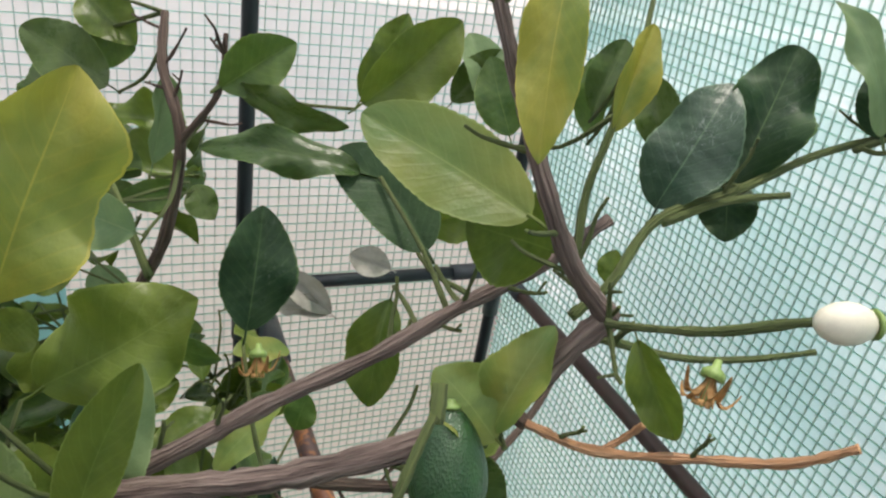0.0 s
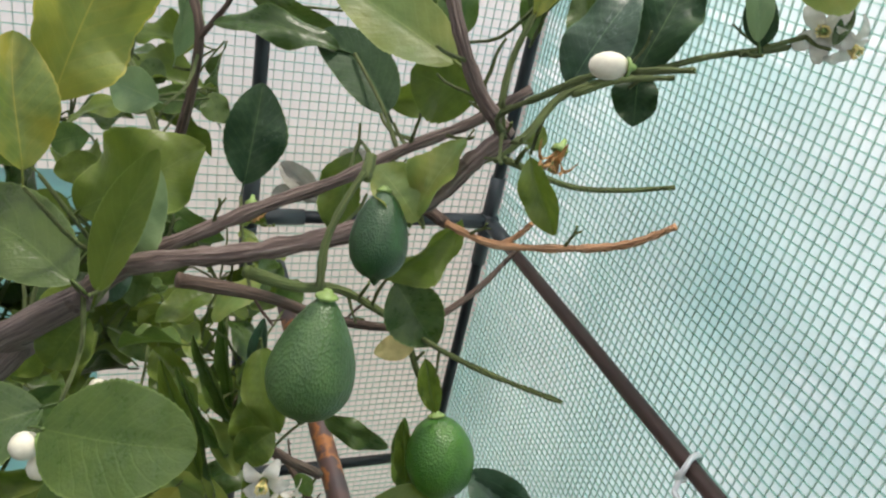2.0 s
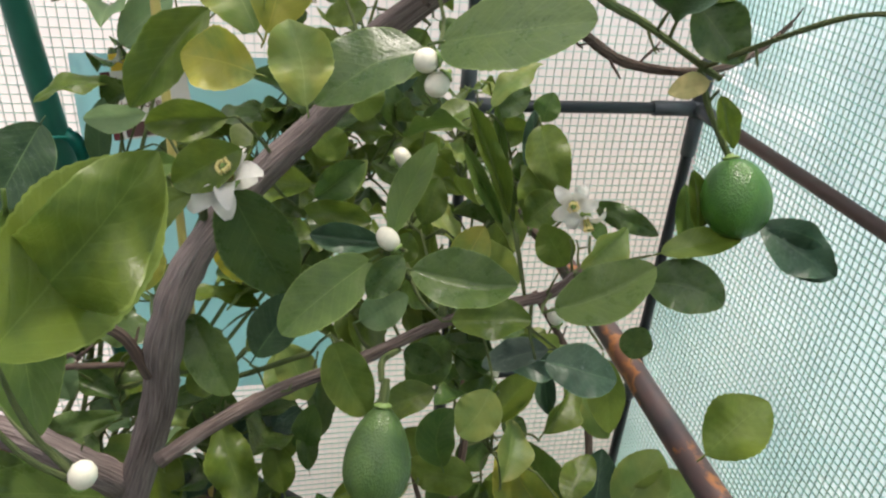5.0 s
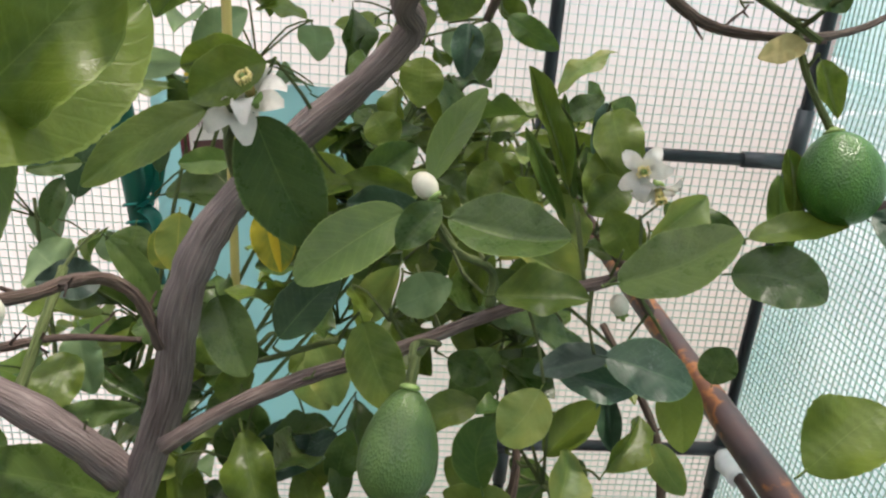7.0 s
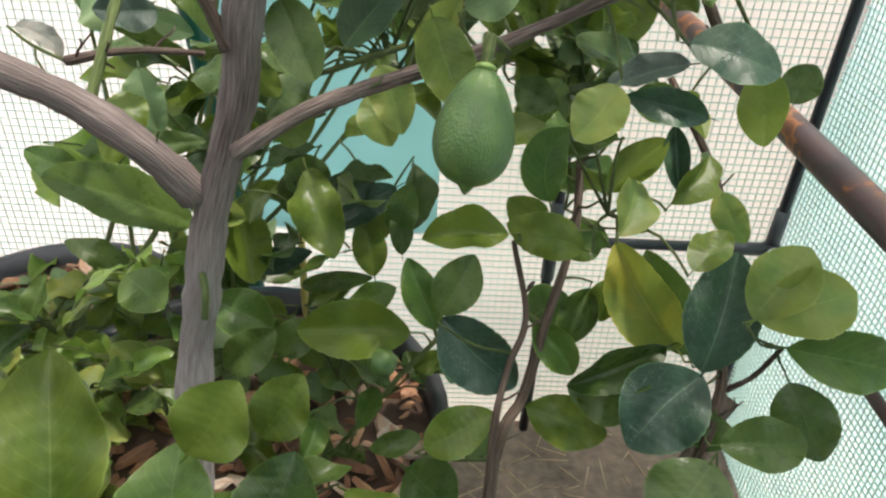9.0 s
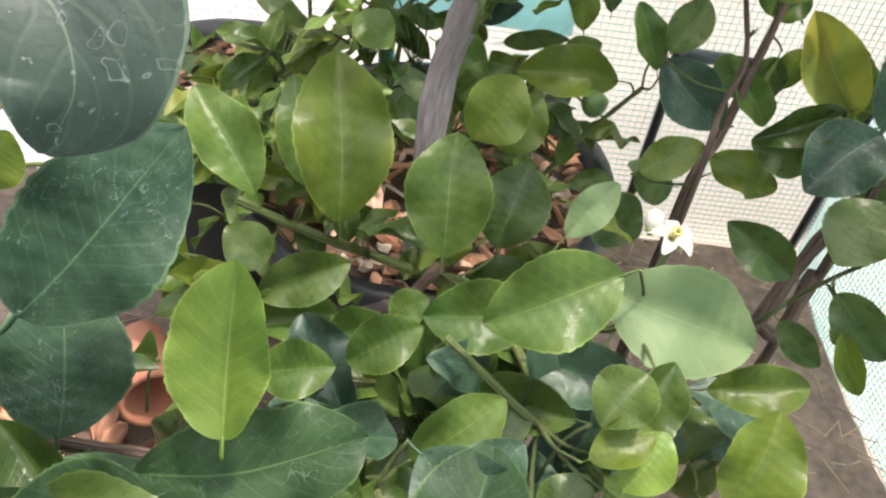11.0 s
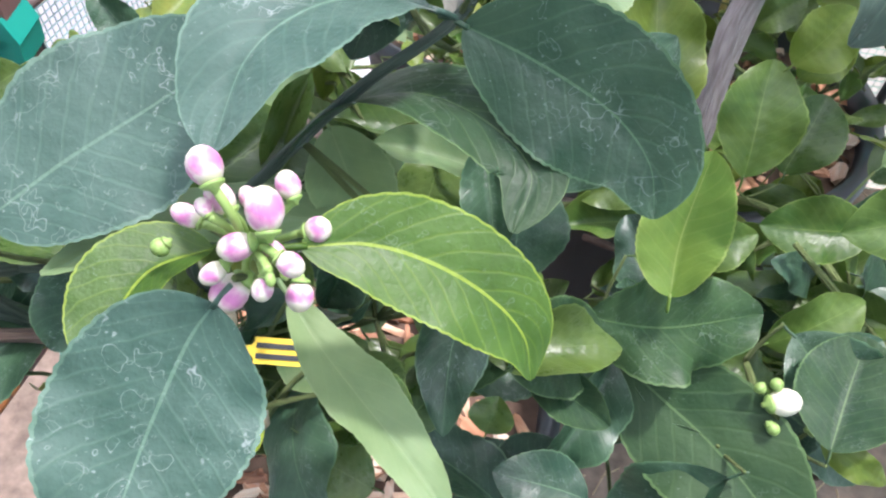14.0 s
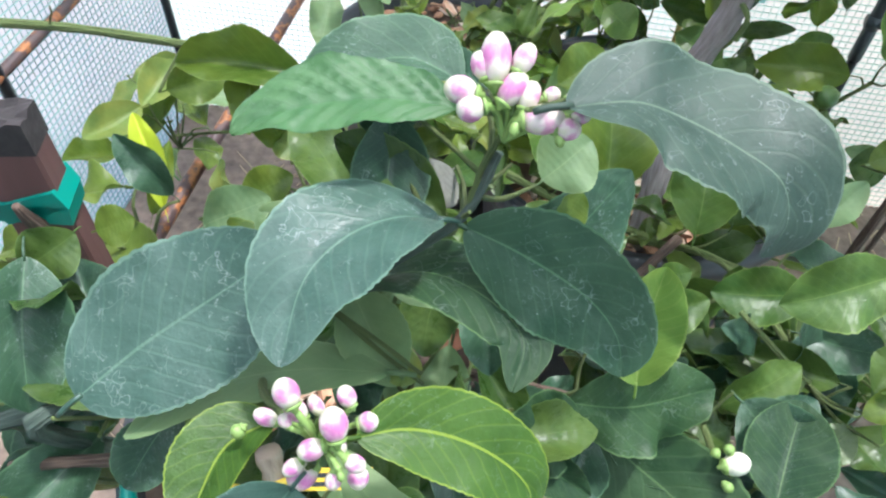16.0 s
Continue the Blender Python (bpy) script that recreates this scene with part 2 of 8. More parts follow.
BARK = bark_material("bark_grey_brown", (0.08, 0.057, 0.05), (0.21, 0.16, 0.145), (0.35, 0.29, 0.265), 44)
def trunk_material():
    """The limb's ridged brown bark above; pale grey-pink bark below, its stronger light painted in."""
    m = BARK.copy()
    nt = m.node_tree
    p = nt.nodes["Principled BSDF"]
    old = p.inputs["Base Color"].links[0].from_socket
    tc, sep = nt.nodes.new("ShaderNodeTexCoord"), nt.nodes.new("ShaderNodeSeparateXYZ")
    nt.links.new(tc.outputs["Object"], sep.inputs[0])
    # paler with falling height: the brighter light low down is put into the colour
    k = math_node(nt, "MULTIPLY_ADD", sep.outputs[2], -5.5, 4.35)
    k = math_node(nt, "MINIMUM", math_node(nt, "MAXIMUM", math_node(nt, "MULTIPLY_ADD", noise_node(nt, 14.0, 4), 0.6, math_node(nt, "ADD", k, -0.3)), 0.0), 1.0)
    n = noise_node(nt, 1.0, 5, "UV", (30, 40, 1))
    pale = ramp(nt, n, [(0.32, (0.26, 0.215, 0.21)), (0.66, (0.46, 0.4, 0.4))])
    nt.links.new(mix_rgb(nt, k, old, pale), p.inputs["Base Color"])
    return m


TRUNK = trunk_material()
LIMB = bark_material("bark_fissured_limb", (0.05, 0.032, 0.027), (0.165, 0.12, 0.102), (0.31, 0.245, 0.21), 12)
TWIG = bark_material("bark_green_twig", (0.06, 0.085, 0.022), (0.11, 0.15, 0.04), (0.17, 0.2, 0.07), 10)
STEM = bark_material("grey_green_stem", (0.035, 0.055, 0.042), (0.075, 0.105, 0.08), (0.13, 0.165, 0.13), 10)
BROWN = bark_material("bark_brown_twig", (0.05, 0.032, 0.024), (0.115, 0.075, 0.055), (0.2, 0.14, 0.105), 12)
ORANGE = bark_material("bark_orange_twig", (0.3, 0.13, 0.06), (0.52, 0.28, 0.14), (0.62, 0.42, 0.28), 8)
DRYROLL = bark_material("dry_bark_roll", (0.3, 0.2, 0.14), (0.48, 0.36, 0.27), (0.6, 0.48, 0.38), 5)
SOIL = plain("soil", (0.11, 0.07, 0.05), 0.95, 0.5, 60, 0, 0.8)
GROUND = plain("brown_earth", (0.2, 0.145, 0.115), 0.95, 0.55, 55, 0, 0.9)
def mulch_material():
    """Shredded bark: each chip from dark brown to orange to bleached, with a fibrous grain."""
    m, nt, p = nodes_of("bark_mulch")
    info = nt.nodes.new("ShaderNodeObjectInfo")
    n = noise_node(nt, 90.0, 5, "Object", (0.3, 2.5, 1))
    f = math_node(nt, "MULTIPLY_ADD", n, 0.5, math_node(nt, "MULTIPLY", info.outputs["Random"], 0.75))
    nt.links.new(ramp(nt, f, [(0.2, (0.1, 0.05, 0.035)), (0.5, (0.38, 0.18, 0.1)), (0.75, (0.6, 0.33, 0.2)), (0.95, (0.72, 0.58, 0.46))]), p.inputs["Base Color"])
    p.inputs["Roughness"].default_value = 0.85
    nt.links.new(bump(nt, n, 0.6, 0.002), p.inputs["Normal"])
    return m


MULCH = mulch_material()
POT = plain("black_pot_plastic", (0.035, 0.037, 0.042), 0.42, 0.25, 14, 0, 0.1)
STEEL = plain("painted_steel_tube", (0.022, 0.026, 0.03), 0.32, 0.3, 30, 0.3, 0.1)
def rust_material():
    """Brown paint on a steel tube, broken by orange rust flecks in patches."""
    m, nt, p = nodes_of("rusty_steel_tube")
    patch = noise_node(nt, 38.0, 6, "Object", (1, 0.6, 1))
    fleck = noise_node(nt, 90.0, 4)
    f = math_node(nt, "MULTIPLY_ADD", patch, 0.75, math_node(nt, "MULTIPLY", fleck, 0.25))
    nt.links.new(ramp(nt, f, [(0.36, (0.07, 0.052, 0.054)), (0.5, (0.1, 0.058, 0.052)), (0.545, (0.36, 0.14, 0.045)), (0.6, (0.17, 0.072, 0.04)), (0.68, (0.12, 0.05, 0.035))]), p.inputs["Base Color"])
    p.inputs["Roughness"].default_value, p.inputs["Metallic"].default_value = 0.5, 0.2
    nt.links.new(bump(nt, f, 0.4, 0.003), p.inputs["Normal"])
    return m


RUST = rust_material()
DARKPIPE = plain("brown_steel_tube", (0.06, 0.035, 0.03), 0.45, 0.4, 25, 0.3, 0.2)
THREAD = film_material("green_thread", (0.54, 0.78, 0.7), 0.15)
THREAD_PALE = film_material("grey_green_thread", (0.6, 0.72, 0.66), 0.15)
FILM = film_material("clear_woven_film", (0.84, 0.815, 0.775), 0.2, (0.85, 0.8, 0.735))
FILM_ROOF = film_material("clear_roof_film", (0.97, 0.95, 0.9), 0.36)
FILM_TEAL = film_material("teal_woven_film", (0.7, 0.78, 0.755), 0.12, (0.38, 0.61, 0.575), 0.9)
# tinted dark to hold back daylight on the unseen front side
FILM_FRONT = film_material("light_cutting_front_film", (0.3, 0.4, 0.36), 0.03)
WHITE = plain("white_plastic", (0.8, 0.8, 0.8), 0.4, 0.06, 40, 0, 0)
BUDSKIN = plain("cream_bud_skin", (0.62, 0.59, 0.47), 0.45, 0.1, 30, 0, 0.15)
PETAL = plain("white_petal", (0.8, 0.78, 0.72), 0.5, 0.08, 60, 0, 0.1)
STAMEN = plain("cream_stamen", (0.75, 0.62, 0.25), 0.6, 0.15, 60, 0, 0)
CALYX = plain("green_calyx", (0.2, 0.3, 0.08), 0.5, 0.2, 60, 0, 0.1)
WITHER = plain("withered_petal", (0.45, 0.26, 0.1), 0.75, 0.4, 60, 0, 0.3)
STAKE_GREEN = plain("green_plastic_stake", (0.01, 0.11, 0.075), 0.35, 0.25, 30, 0, 0.15)
TAPE = plain("green_tape", (0.005, 0.22, 0.17), 0.4, 0.15, 30, 0, 0.1)
BAMBOO = plain("yellow_cane", (0.5, 0.42, 0.13), 0.5, 0.2, 30, 0, 0.1)
REDWOOD = plain("redwood_stake", (0.10, 0.045, 0.04), 0.8, 0.4, 60, 0, 0.5, "Object", (1, 1, 0.12))
ENDGRAIN = plain("charred_end", (0.035, 0.028, 0.028), 0.9, 0.6, 120, 0, 0.8)
TERRA = plain("terracotta_pot", (0.5, 0.2, 0.12), 0.7, 0.2, 20, 0, 0.2)
BRICK = plain("plain_render_wall", (0.66, 0.55, 0.48), 0.9, 0.15, 3, 0, 0.2)
CARD = plain("label_card", (0.75, 0.7, 0.62), 0.5, 0.05, 20, 0, 0)
MAROON = plain("label_maroon", (0.12, 0.015, 0.02), 0.5, 0.1, 20, 0, 0)
YELLOWCARD = plain("label_yellow", (0.8, 0.55, 0.05), 0.5, 0.1, 20, 0, 0)


def skin_material(name, a, b):
    m, nt, p = nodes_of(name)
    vo = nt.nodes.new("ShaderNodeTexVoronoi")
    tc = nt.nodes.new("ShaderNodeTexCoord")
    vo.inputs["Scale"].default_value = 34.0
    nt.links.new(tc.outputs["Object"], vo.inputs["Vector"])
    n = noise_node(nt, 3.0, 4)
    nt.links.new(ramp(nt, n, [(0.3, a), (0.7, b)]), p.inputs["Base Color"])
    p.inputs["Roughness"].default_value = 0.36
    nt.links.new(bump(nt, vo.outputs["Distance"], 0.2, 0.008), p.inputs["Normal"])
    return m


LEMON_DARK = skin_material("dark_green_rind", (0.009, 0.038, 0.012), (0.02, 0.068, 0.018))
LEMON_MID = skin_material("green_rind", (0.04, 0.085, 0.02), (0.088, 0.158, 0.036))
LEMON_DEEP = skin_material("deep_green_rind", (0.024, 0.064, 0.016), (0.055, 0.115, 0.03))
LIME_SKIN = skin_material("lime_green_rind", (0.02, 0.085, 0.008), (0.05, 0.15, 0.014))


def bud_material():
    """Cream bud skin with mauve-pink patches on the sides, streaked and uneven."""
    m, nt, p = nodes_of("pink_white_bud")
    tc, sep = nt.nodes.new("ShaderNodeTexCoord"), nt.nodes.new("ShaderNodeSeparateXYZ")
    nt.links.new(tc.outputs["Object"], sep.inputs[0])
    info = nt.nodes.new("ShaderNodeObjectInfo")
    shift = nt.nodes.new("ShaderNodeVectorMath")
    nt.links.new(tc.outputs["Object"], shift.inputs[0])
    nt.links.new(math_node(nt, "MULTIPLY", info.outputs["Random"], 23.0), shift.inputs[1])
    n = nt.nodes.new("ShaderNodeTexNoise")
    n.inputs["Scale"].default_value, n.inputs["Detail"].default_value = 1.9, 3
    nt.links.new(shift.outputs[0], n.inputs["Vector"])
    fine = noise_node(nt, 9.0, 4, "Object", (3.0, 3.0, 0.6))
    far = math_node(nt, "ABSOLUTE", math_node(nt, "SUBTRACT", sep.outputs[2], 0.52))
    f = math_node(nt, "MULTIPLY_ADD", far, -0.7, math_node(nt, "MULTIPLY_ADD", fine, 0.16, n.outputs["Fac"]))
    nt.links.new(ramp(nt, f, [(0.24, (0.5, 0.47, 0.34)), (0.4, (0.56, 0.47, 0.44)), (0.5, (0.5, 0.27, 0.36)), (0.66, (0.42, 0.14, 0.3))]), p.inputs["Base Color"])
    p.inputs["Roughness"].default_value = 0.4
    nt.links.new(bump(nt, fine, 0.12, 0.02), p.inputs["Normal"])
    return m


PINK = bud_material()
CALYX_STEM = CALYX

# ---- builders ----
def mesh_of(name, bm, material, smooth=True):
    me = bpy.data.meshes.new(name)
    bm.to_mesh(me)
    bm.free()
    me.materials.append(material)
    if smooth:
        me.shade_smooth()
    return me


def part(name, bm, material, parent=None, label="", smooth=True):
    ob = new(name, mesh_of(name, bm, material, smooth) if isinstance(bm, bmesh.types.BMesh) else bm)
    if parent:
        ob.parent = parent
        ob.matrix_parent_inverse = parent.matrix_world.inverted()
    return tagged(ob, label)


def thing(name, at, label, category, group="", kind=""):
    ob = new(name)
    ob.empty_display_size = 0.02
    ob.matrix_world = Matrix.Translation(at)
    bpy.context.view_layer.update()
    return tagged(ob, label, category, group, kind)


def spline(points, steps):
    """Catmull-Rom through the points."""
    p = [Vector(q) for q in points]
    p = [p[0] * 2 - p[1], *p, p[-1] * 2 - p[-2]]
    out = []
    for i in range(1, len(p) - 2):
        a, b, c, d = p[i - 1 : i + 3]
        for s in range(steps):
            t = s / steps
            out.append(0.5 * (2 * b + (c - a) * t + (2 * a - 5 * b + 4 * c - d) * t * t + (3 * b - a - 3 * c + d) * t * t * t))
    return [*out, p[-2]]


def tube(points, r0, r1, sides=8, steps=5, knots=0.0, seed=0, bm=None):
    """A tapered stem through the points, with uneven girth, capped; UVs run round and along it."""
    rng = random.Random(seed)
    line = spline(points, steps) if len(points) > 2 or knots else [Vector(q) for q in points]
    bm = bm or bmesh.new()
    uv = bm.loops.layers.uv.verify()
    n, rings, far = len(line), [], [0.0]
    side = None
    for i, q in enumerate(line):
        d = (line[min(i + 1, n - 1)] - line[max(i - 1, 0)]).normalized()
        if side is None:
            side = d.orthogonal().normalized()
        side = (side - d * side.dot(d)).normalized()
        up = d.cross(side)
        if i:
            far.append(far[-1] + (q - line[i - 1]).length)
        r = (r0 + (r1 - r0) * i / max(n - 1, 1)) * (1 + knots * rng.uniform(-1, 1))
        rings.append([bm.verts.new(q + (side * math.cos(k * math.tau / sides) + up * math.sin(k * math.tau / sides)) * r * (1 + knots * 0.4 * rng.uniform(-1, 1))) for k in range(sides)])
    for i in range(n - 1):
        for k in range(sides):
            f = bm.faces.new((rings[i][k], rings[i][(k + 1) % sides], rings[i + 1][(k + 1) % sides], rings[i + 1][k]))
            for lp, u, v in zip(f.loops, (k, k + 1, k + 1, k), (i, i, i + 1, i + 1)):
                lp[uv].uv = (u / sides, far[v])
    bm.faces.new(rings[0][::-1])
    bm.faces.new(rings[-1])
    return bm


def box(bm, lo, hi, m=None):
    c = [bm.verts.new((m @ Vector(q)) if m else q) for q in ((x, y, z) for x in (lo[0], hi[0]) for y in (lo[1], hi[1]) for z in (lo[2], hi[2]))]
    for f in ((0, 1, 3, 2), (4, 6, 7, 5), (0, 4, 5, 1), (2, 3, 7, 6), (0, 2, 6, 4), (1, 5, 7, 3)):
        bm.faces.new([c[i] for i in f])
    return bm


def lathe(profile, sides=20, bm=None, at=(0, 0, 0), cap=True):
    """A turned body from (radius, height) pairs."""
    bm = bm or bmesh.new()
    rings = [[bm.verts.new((at[0] + r * math.cos(k * math.tau / sides), at[1] + r * math.sin(k * math.tau / sides), at[2] + z)) for k in range(sides)] for r, z in profile]
    for a, b in zip(rings, rings[1:]):
        for k in range(sides):
            bm.faces.new((a[k], a[(k + 1) % sides], b[(k + 1) % sides], b[k]))
    if cap:
        bm.faces.new(rings[0][::-1])
        bm.faces.new(rings[-1])
    return bm


def leaf_mesh(name, material, fold, arch, wave, side_curl, seed, widest=0.45, rows=44, cols=8):
    """One leaf blade with a short stalk: length 1 along y, width 1 along x, upper face to +z."""
    rng = random.Random(seed)
    ph = [rng.uniform(0, 6.28) for _ in range(4)]
    bend = rng.uniform(-0.05, 0.05)
    bm = bmesh.new()
    uv = bm.loops.layers.uv.verify()
    grid = []
    for i in range(rows + 1):
        y = i / rows
        t = y ** (math.log(0.5) / math.log(widest))
        w = 0.5 * max(0.0, math.sin(math.pi * min(t, 1.0))) ** 0.68
        if i == 0:
            w = 0.02
        if i == rows:
            w = 0.012
        line = []
        for j in range(cols + 1):
            s = 2 * j / cols - 1
            notch = 1 + (0.035 * (abs(math.sin(y * 36 + ph[0])) - 0.6) * (y > 0.15) if abs(s) == 1 else 0)
            x = s * w * notch
            z = arch * y * (1 - y) + fold * abs(x) + side_curl * x * x
            z += wave * math.sin(y * 11 + ph[1] + (1.3 if s > 0 else 0)) * abs(s) ** 2 * w * 2
            z += wave * 0.4 * math.sin(y * 5 + ph[2]) * s * w
            z += 0.0045 * math.sin(62 * (y - 0.28 * abs(s))) * math.sin(math.pi * abs(s)) + 0.012 * math.sin(y * 17 + s * 3 + ph[0]) * abs(s) * w * 2
            line.append(bm.verts.new((x + bend * math.sin(math.pi * y) + 0.015 * math.sin(y * 5 + ph[3]), y, z)))
        grid.append(line)
    for i in range(rows):
        for j in range(cols):
            f = bm.faces.new((grid[i][j], grid[i][j + 1], grid[i + 1][j + 1], grid[i + 1][j]))
            for lp, a, b in zip(f.loops, (j, j + 1, j + 1, j), (i, i, i + 1, i + 1)):
                lp[uv].uv = (a / cols, b / rows)
    tube([(0, 0.03, 0), (0.01, -0.06, -0.02), (0, -0.13, -0.035)], 0.018, 0.014, 5, 2, bm=bm)
    return mesh_of(name, bm, material)


SHAPES = ((0.12, 0.12, 0.05, 0.0, 0.45), (0.3, 0.2, 0.06, 0.0, 0.48), (0.15, 0.55, 0.06, -0.3, 0.42), (0.2, 0.15, 0.16, 0.0, 0.5), (-0.1, 0.3, 0.07, 0.9, 0.5), (0.48, 0.25, 0.08, 0.0, 0.48), (0.3, -0.25, 0.06, 0.4, 0.52), (0.1, 1.7, 0.05, -0.5, 0.47), (0.25, 0.5, 0.2, 0.0, 0.5), (0.15, 2.3, 0.04, -0.3, 0.5))
BLADES, STALKS, STEMS = {}, {}, {}


def blade(tone, shape):
    if (tone, shape) not in BLADES:
        fold, arch, wave, curl, widest = SHAPES[shape]
        BLADES[tone, shape] = leaf_mesh("leaf", LEAF[tone], fold, arch, wave, curl, shape * 7 + ord(tone), widest)
    return BLADES[tone, shape]


def leaf(plant, base, tip, normal, width, tone, shape=0):
    """A leaf of a plant from its stalk end to its tip, upper face towards the normal."""
    y = Vector(tip) - Vector(base)
    n = Vector(normal)
    length = y.length
    y.normalize()
    x = y.cross(n).normalized()
    z = x.cross(y)
    m = Matrix((x, y, z)).transposed().to_4x4()
    ob = part("leaf", blade(tone, shape), None, plant)
    ob.matrix_basis = plant.matrix_world.inverted() @ Matrix.Translation(base) @ m @ Matrix.Diagonal((width, length, length, 1))
    ob.matrix_parent_inverse = Matrix()
    STALKS.setdefault(plant.name, []).append((Vector(base), y * length))
    return ob


def bent_leaf(plant, midrib, side, width, tone, fold=0.1, wave=0.05, curl=0.0, quilt=0.0016, widest=0.48, full=0.62, rows=84, cols=12):
    """A large leaf whose midrib bends through the points; side: the way its blade spreads; toothed edge."""
    line = spline(midrib, 24)
    base = line[0]
    far = [0.0]
    for a, b in zip(line, line[1:]):
        far.append(far[-1] + (b - a).length)
    length = far[-1]
    rng = random.Random(int(length * 1e5))
    ph = [rng.uniform(0, 6.28) for _ in range(5)]
    sides = [Vector(v).normalized() for v in (side if isinstance(side[0], tuple) else (side, side))]
    bm = bmesh.new()
    uv = bm.loops.layers.uv.verify()
    grid, k = [], 0
    for i in range(rows + 1):
        y = i / rows
        while k < len(far) - 2 and far[k + 1] < y * length:
            k += 1
        f = (y * length - far[k]) / max(far[k + 1] - far[k], 1e-9)
        q = line[k].lerp(line[k + 1], min(f, 1.0))
        ahead, behind = line[min(k + 3, len(line) - 1)], line[max(k - 2, 0)]
        d = (ahead - behind).normalized()
        across = sides[0].lerp(sides[1], y * y * (3 - 2 * y))
        s3 = (across - d * across.dot(d)).normalized()
        up = s3.cross(d)
        if up.dot(Vector((0.0, -0.55, 0.84))) < 0:
            up = -up
        t = y ** (math.log(0.5) / math.log(widest))
        w = max(0.5 * max(0.0, math.sin(math.pi * min(t, 1.0))) ** full * width / length, 0.01)
        row = []
        for j in range(cols + 1):
            s = 2 * j / cols - 1
            tooth = 1 + 0.028 * (abs(math.sin(y * 62 + ph[0] + s)) - 0.6) + 0.02 * math.sin(y * 9 + ph[4] * s) if abs(s) == 1 else 1
            x = s * w * tooth
            z = fold * abs(x) + curl * x * x
            z += wave * math.sin(y * 13 + ph[1] + (1.9 if s > 0 else 0)) * s * s * w
            z += wave * 0.35 * math.sin(y * 31 + ph[2] + 2.0 * s) * abs(s) ** 3 * w
            z += quilt * math.sin(56 * (y - 0.25 * abs(s))) * math.sin(math.pi * abs(s)) - 0.006 * math.exp(-60 * s * s)
            row.append(bm.verts.new((q - base) / length + s3 * x + up * z))
        grid.append(row)
    for i in range(rows):
        for j in range(cols):
            f = bm.faces.new((grid[i][j], grid[i][j + 1], grid[i + 1][j + 1], grid[i + 1][j]))
            for lp, a, b in zip(f.loops, (j, j + 1, j + 1, j), (i, i, i + 1, i + 1)):
                lp[uv].uv = (a / cols, b / rows)
    back = (line[0] - line[4]).normalized()
    tube([back * -0.02, back * 0.05, back * 0.1 - Vector((0, 0, 0.01))], 0.012, 0.011, 6, 2, bm=bm)
    ob = part("leaf", bm, LEAF[tone], plant)
    placed(ob, Matrix.Translation(base) @ Matrix.Scale(length, 4))
    STALKS.setdefault(plant.name, []).append((base, -back * length))
    return ob


def spray(plant, centre, reach, count, size, tones, seed, up=0.6, hang=0.25):
    """Leaves set round a twig end in all directions."""
    rng = random.Random(seed)
    c = Vector(centre)
    c.y = min(c.y, 0.62)
    bm = bmesh.new()
    for _ in range(count):
        d = Vector((rng.gauss(0, 1), rng.gauss(0, 1), rng.gauss(0, 0.6) - hang)).normalized()
        b = c + Vector([rng.uniform(-1, 1) * k for k in reach])
        b.y = min(b.y, 0.63)
        s = size * rng.uniform(0.7, 1.15)
        n = Vector((rng.gauss(0, 0.5), rng.gauss(0, 0.5) - 0.35, up + rng.uniform(0, 0.6)))
        leaf(plant, b, b + d * s, n, s * rng.uniform(0.45, 0.6), rng.choice(tones), rng.randrange(7))
        STALKS[plant.name].pop()
        tube([c - Vector((0, 0, 0.02)), c.lerp(b, 0.6), b - d * s * 0.12], 0.0013, 0.0009, 5, 2, bm=bm)
    part("twig", bm, TWIG, plant)


def side_twigs(plant, line, count, seed, r, material):
    """Short crooked shoots standing out from a branch."""
    rng = random.Random(seed * 31 + 7)
    for _ in range(count):
        i = rng.randrange(1, len(line) - 1)
        d = (line[i + 1] - line[i - 1]).normalized()
        a = Vector((rng.gauss(0, 1), rng.gauss(0, 1), rng.gauss(0.3, 0.8)))
        a = (a - d * a.dot(d)).normalized() * 0.9 + d * 0.6
        n = rng.uniform(0.008, 0.024)
        q = [line[i], line[i] + a * n * 0.45, line[i] + a * n * 0.75 + d * n * rng.uniform(0.0, 0.08), line[i] + a * n + Vector((0, 0, n * rng.uniform(0, 0.15)))]
        bm = tube(q, r, r * 0.6, 6, 3, 0.18, seed)
        if rng.random() < 0.6:
            tube([q[2], q[2] + (a.cross(d) + d).normalized() * n * 0.35], r * 0.7, r * 0.5, 5, 2, 0.15, seed, bm)
        part("twig", bm, material, plant)


def leaf_stalks(plant, limit, most):
    """A thin twig from each leaf's stalk end to the branch that carries it."""
    done = 0
    for k, (base, along) in enumerate(STALKS.get(plant.name, ())):
        near = min(STEMS[plant.name], key=lambda q: (q - base).length_squared)
        gap = (near - base).length
        start = base - along * 0.12
        if 0.006 < gap < limit and done < most:
            mid = start.lerp(near, 0.5) - along.normalized() * gap * 0.06 - Vector((0, 0, gap * 0.04))
            part("twig", tube([near, mid, start], 0.0013, 0.0009, 5, 3, 0.12, k), TWIG, plant)
            done += 1


def branch(plant, points, r0, r1, material=None, seed=0, name="branch", label="", sides=10, knots=0.1, twigs=0):
    line = spline(points, 6)
    STEMS.setdefault(plant.name, []).extend(line)
    if twigs:
        side_twigs(plant, line, twigs, seed, 0.001, TWIG if material is not BROWN else BROWN)
    return part(name, tube(points, r0, r1, sides, 6, knots, seed), material or BARK, plant, label)


def lean(at, axis):
    """A pose whose z runs along the axis."""
    return Matrix.Translation(at) @ Vector(axis).to_track_quat("Z", "Y").to_matrix().to_4x4()


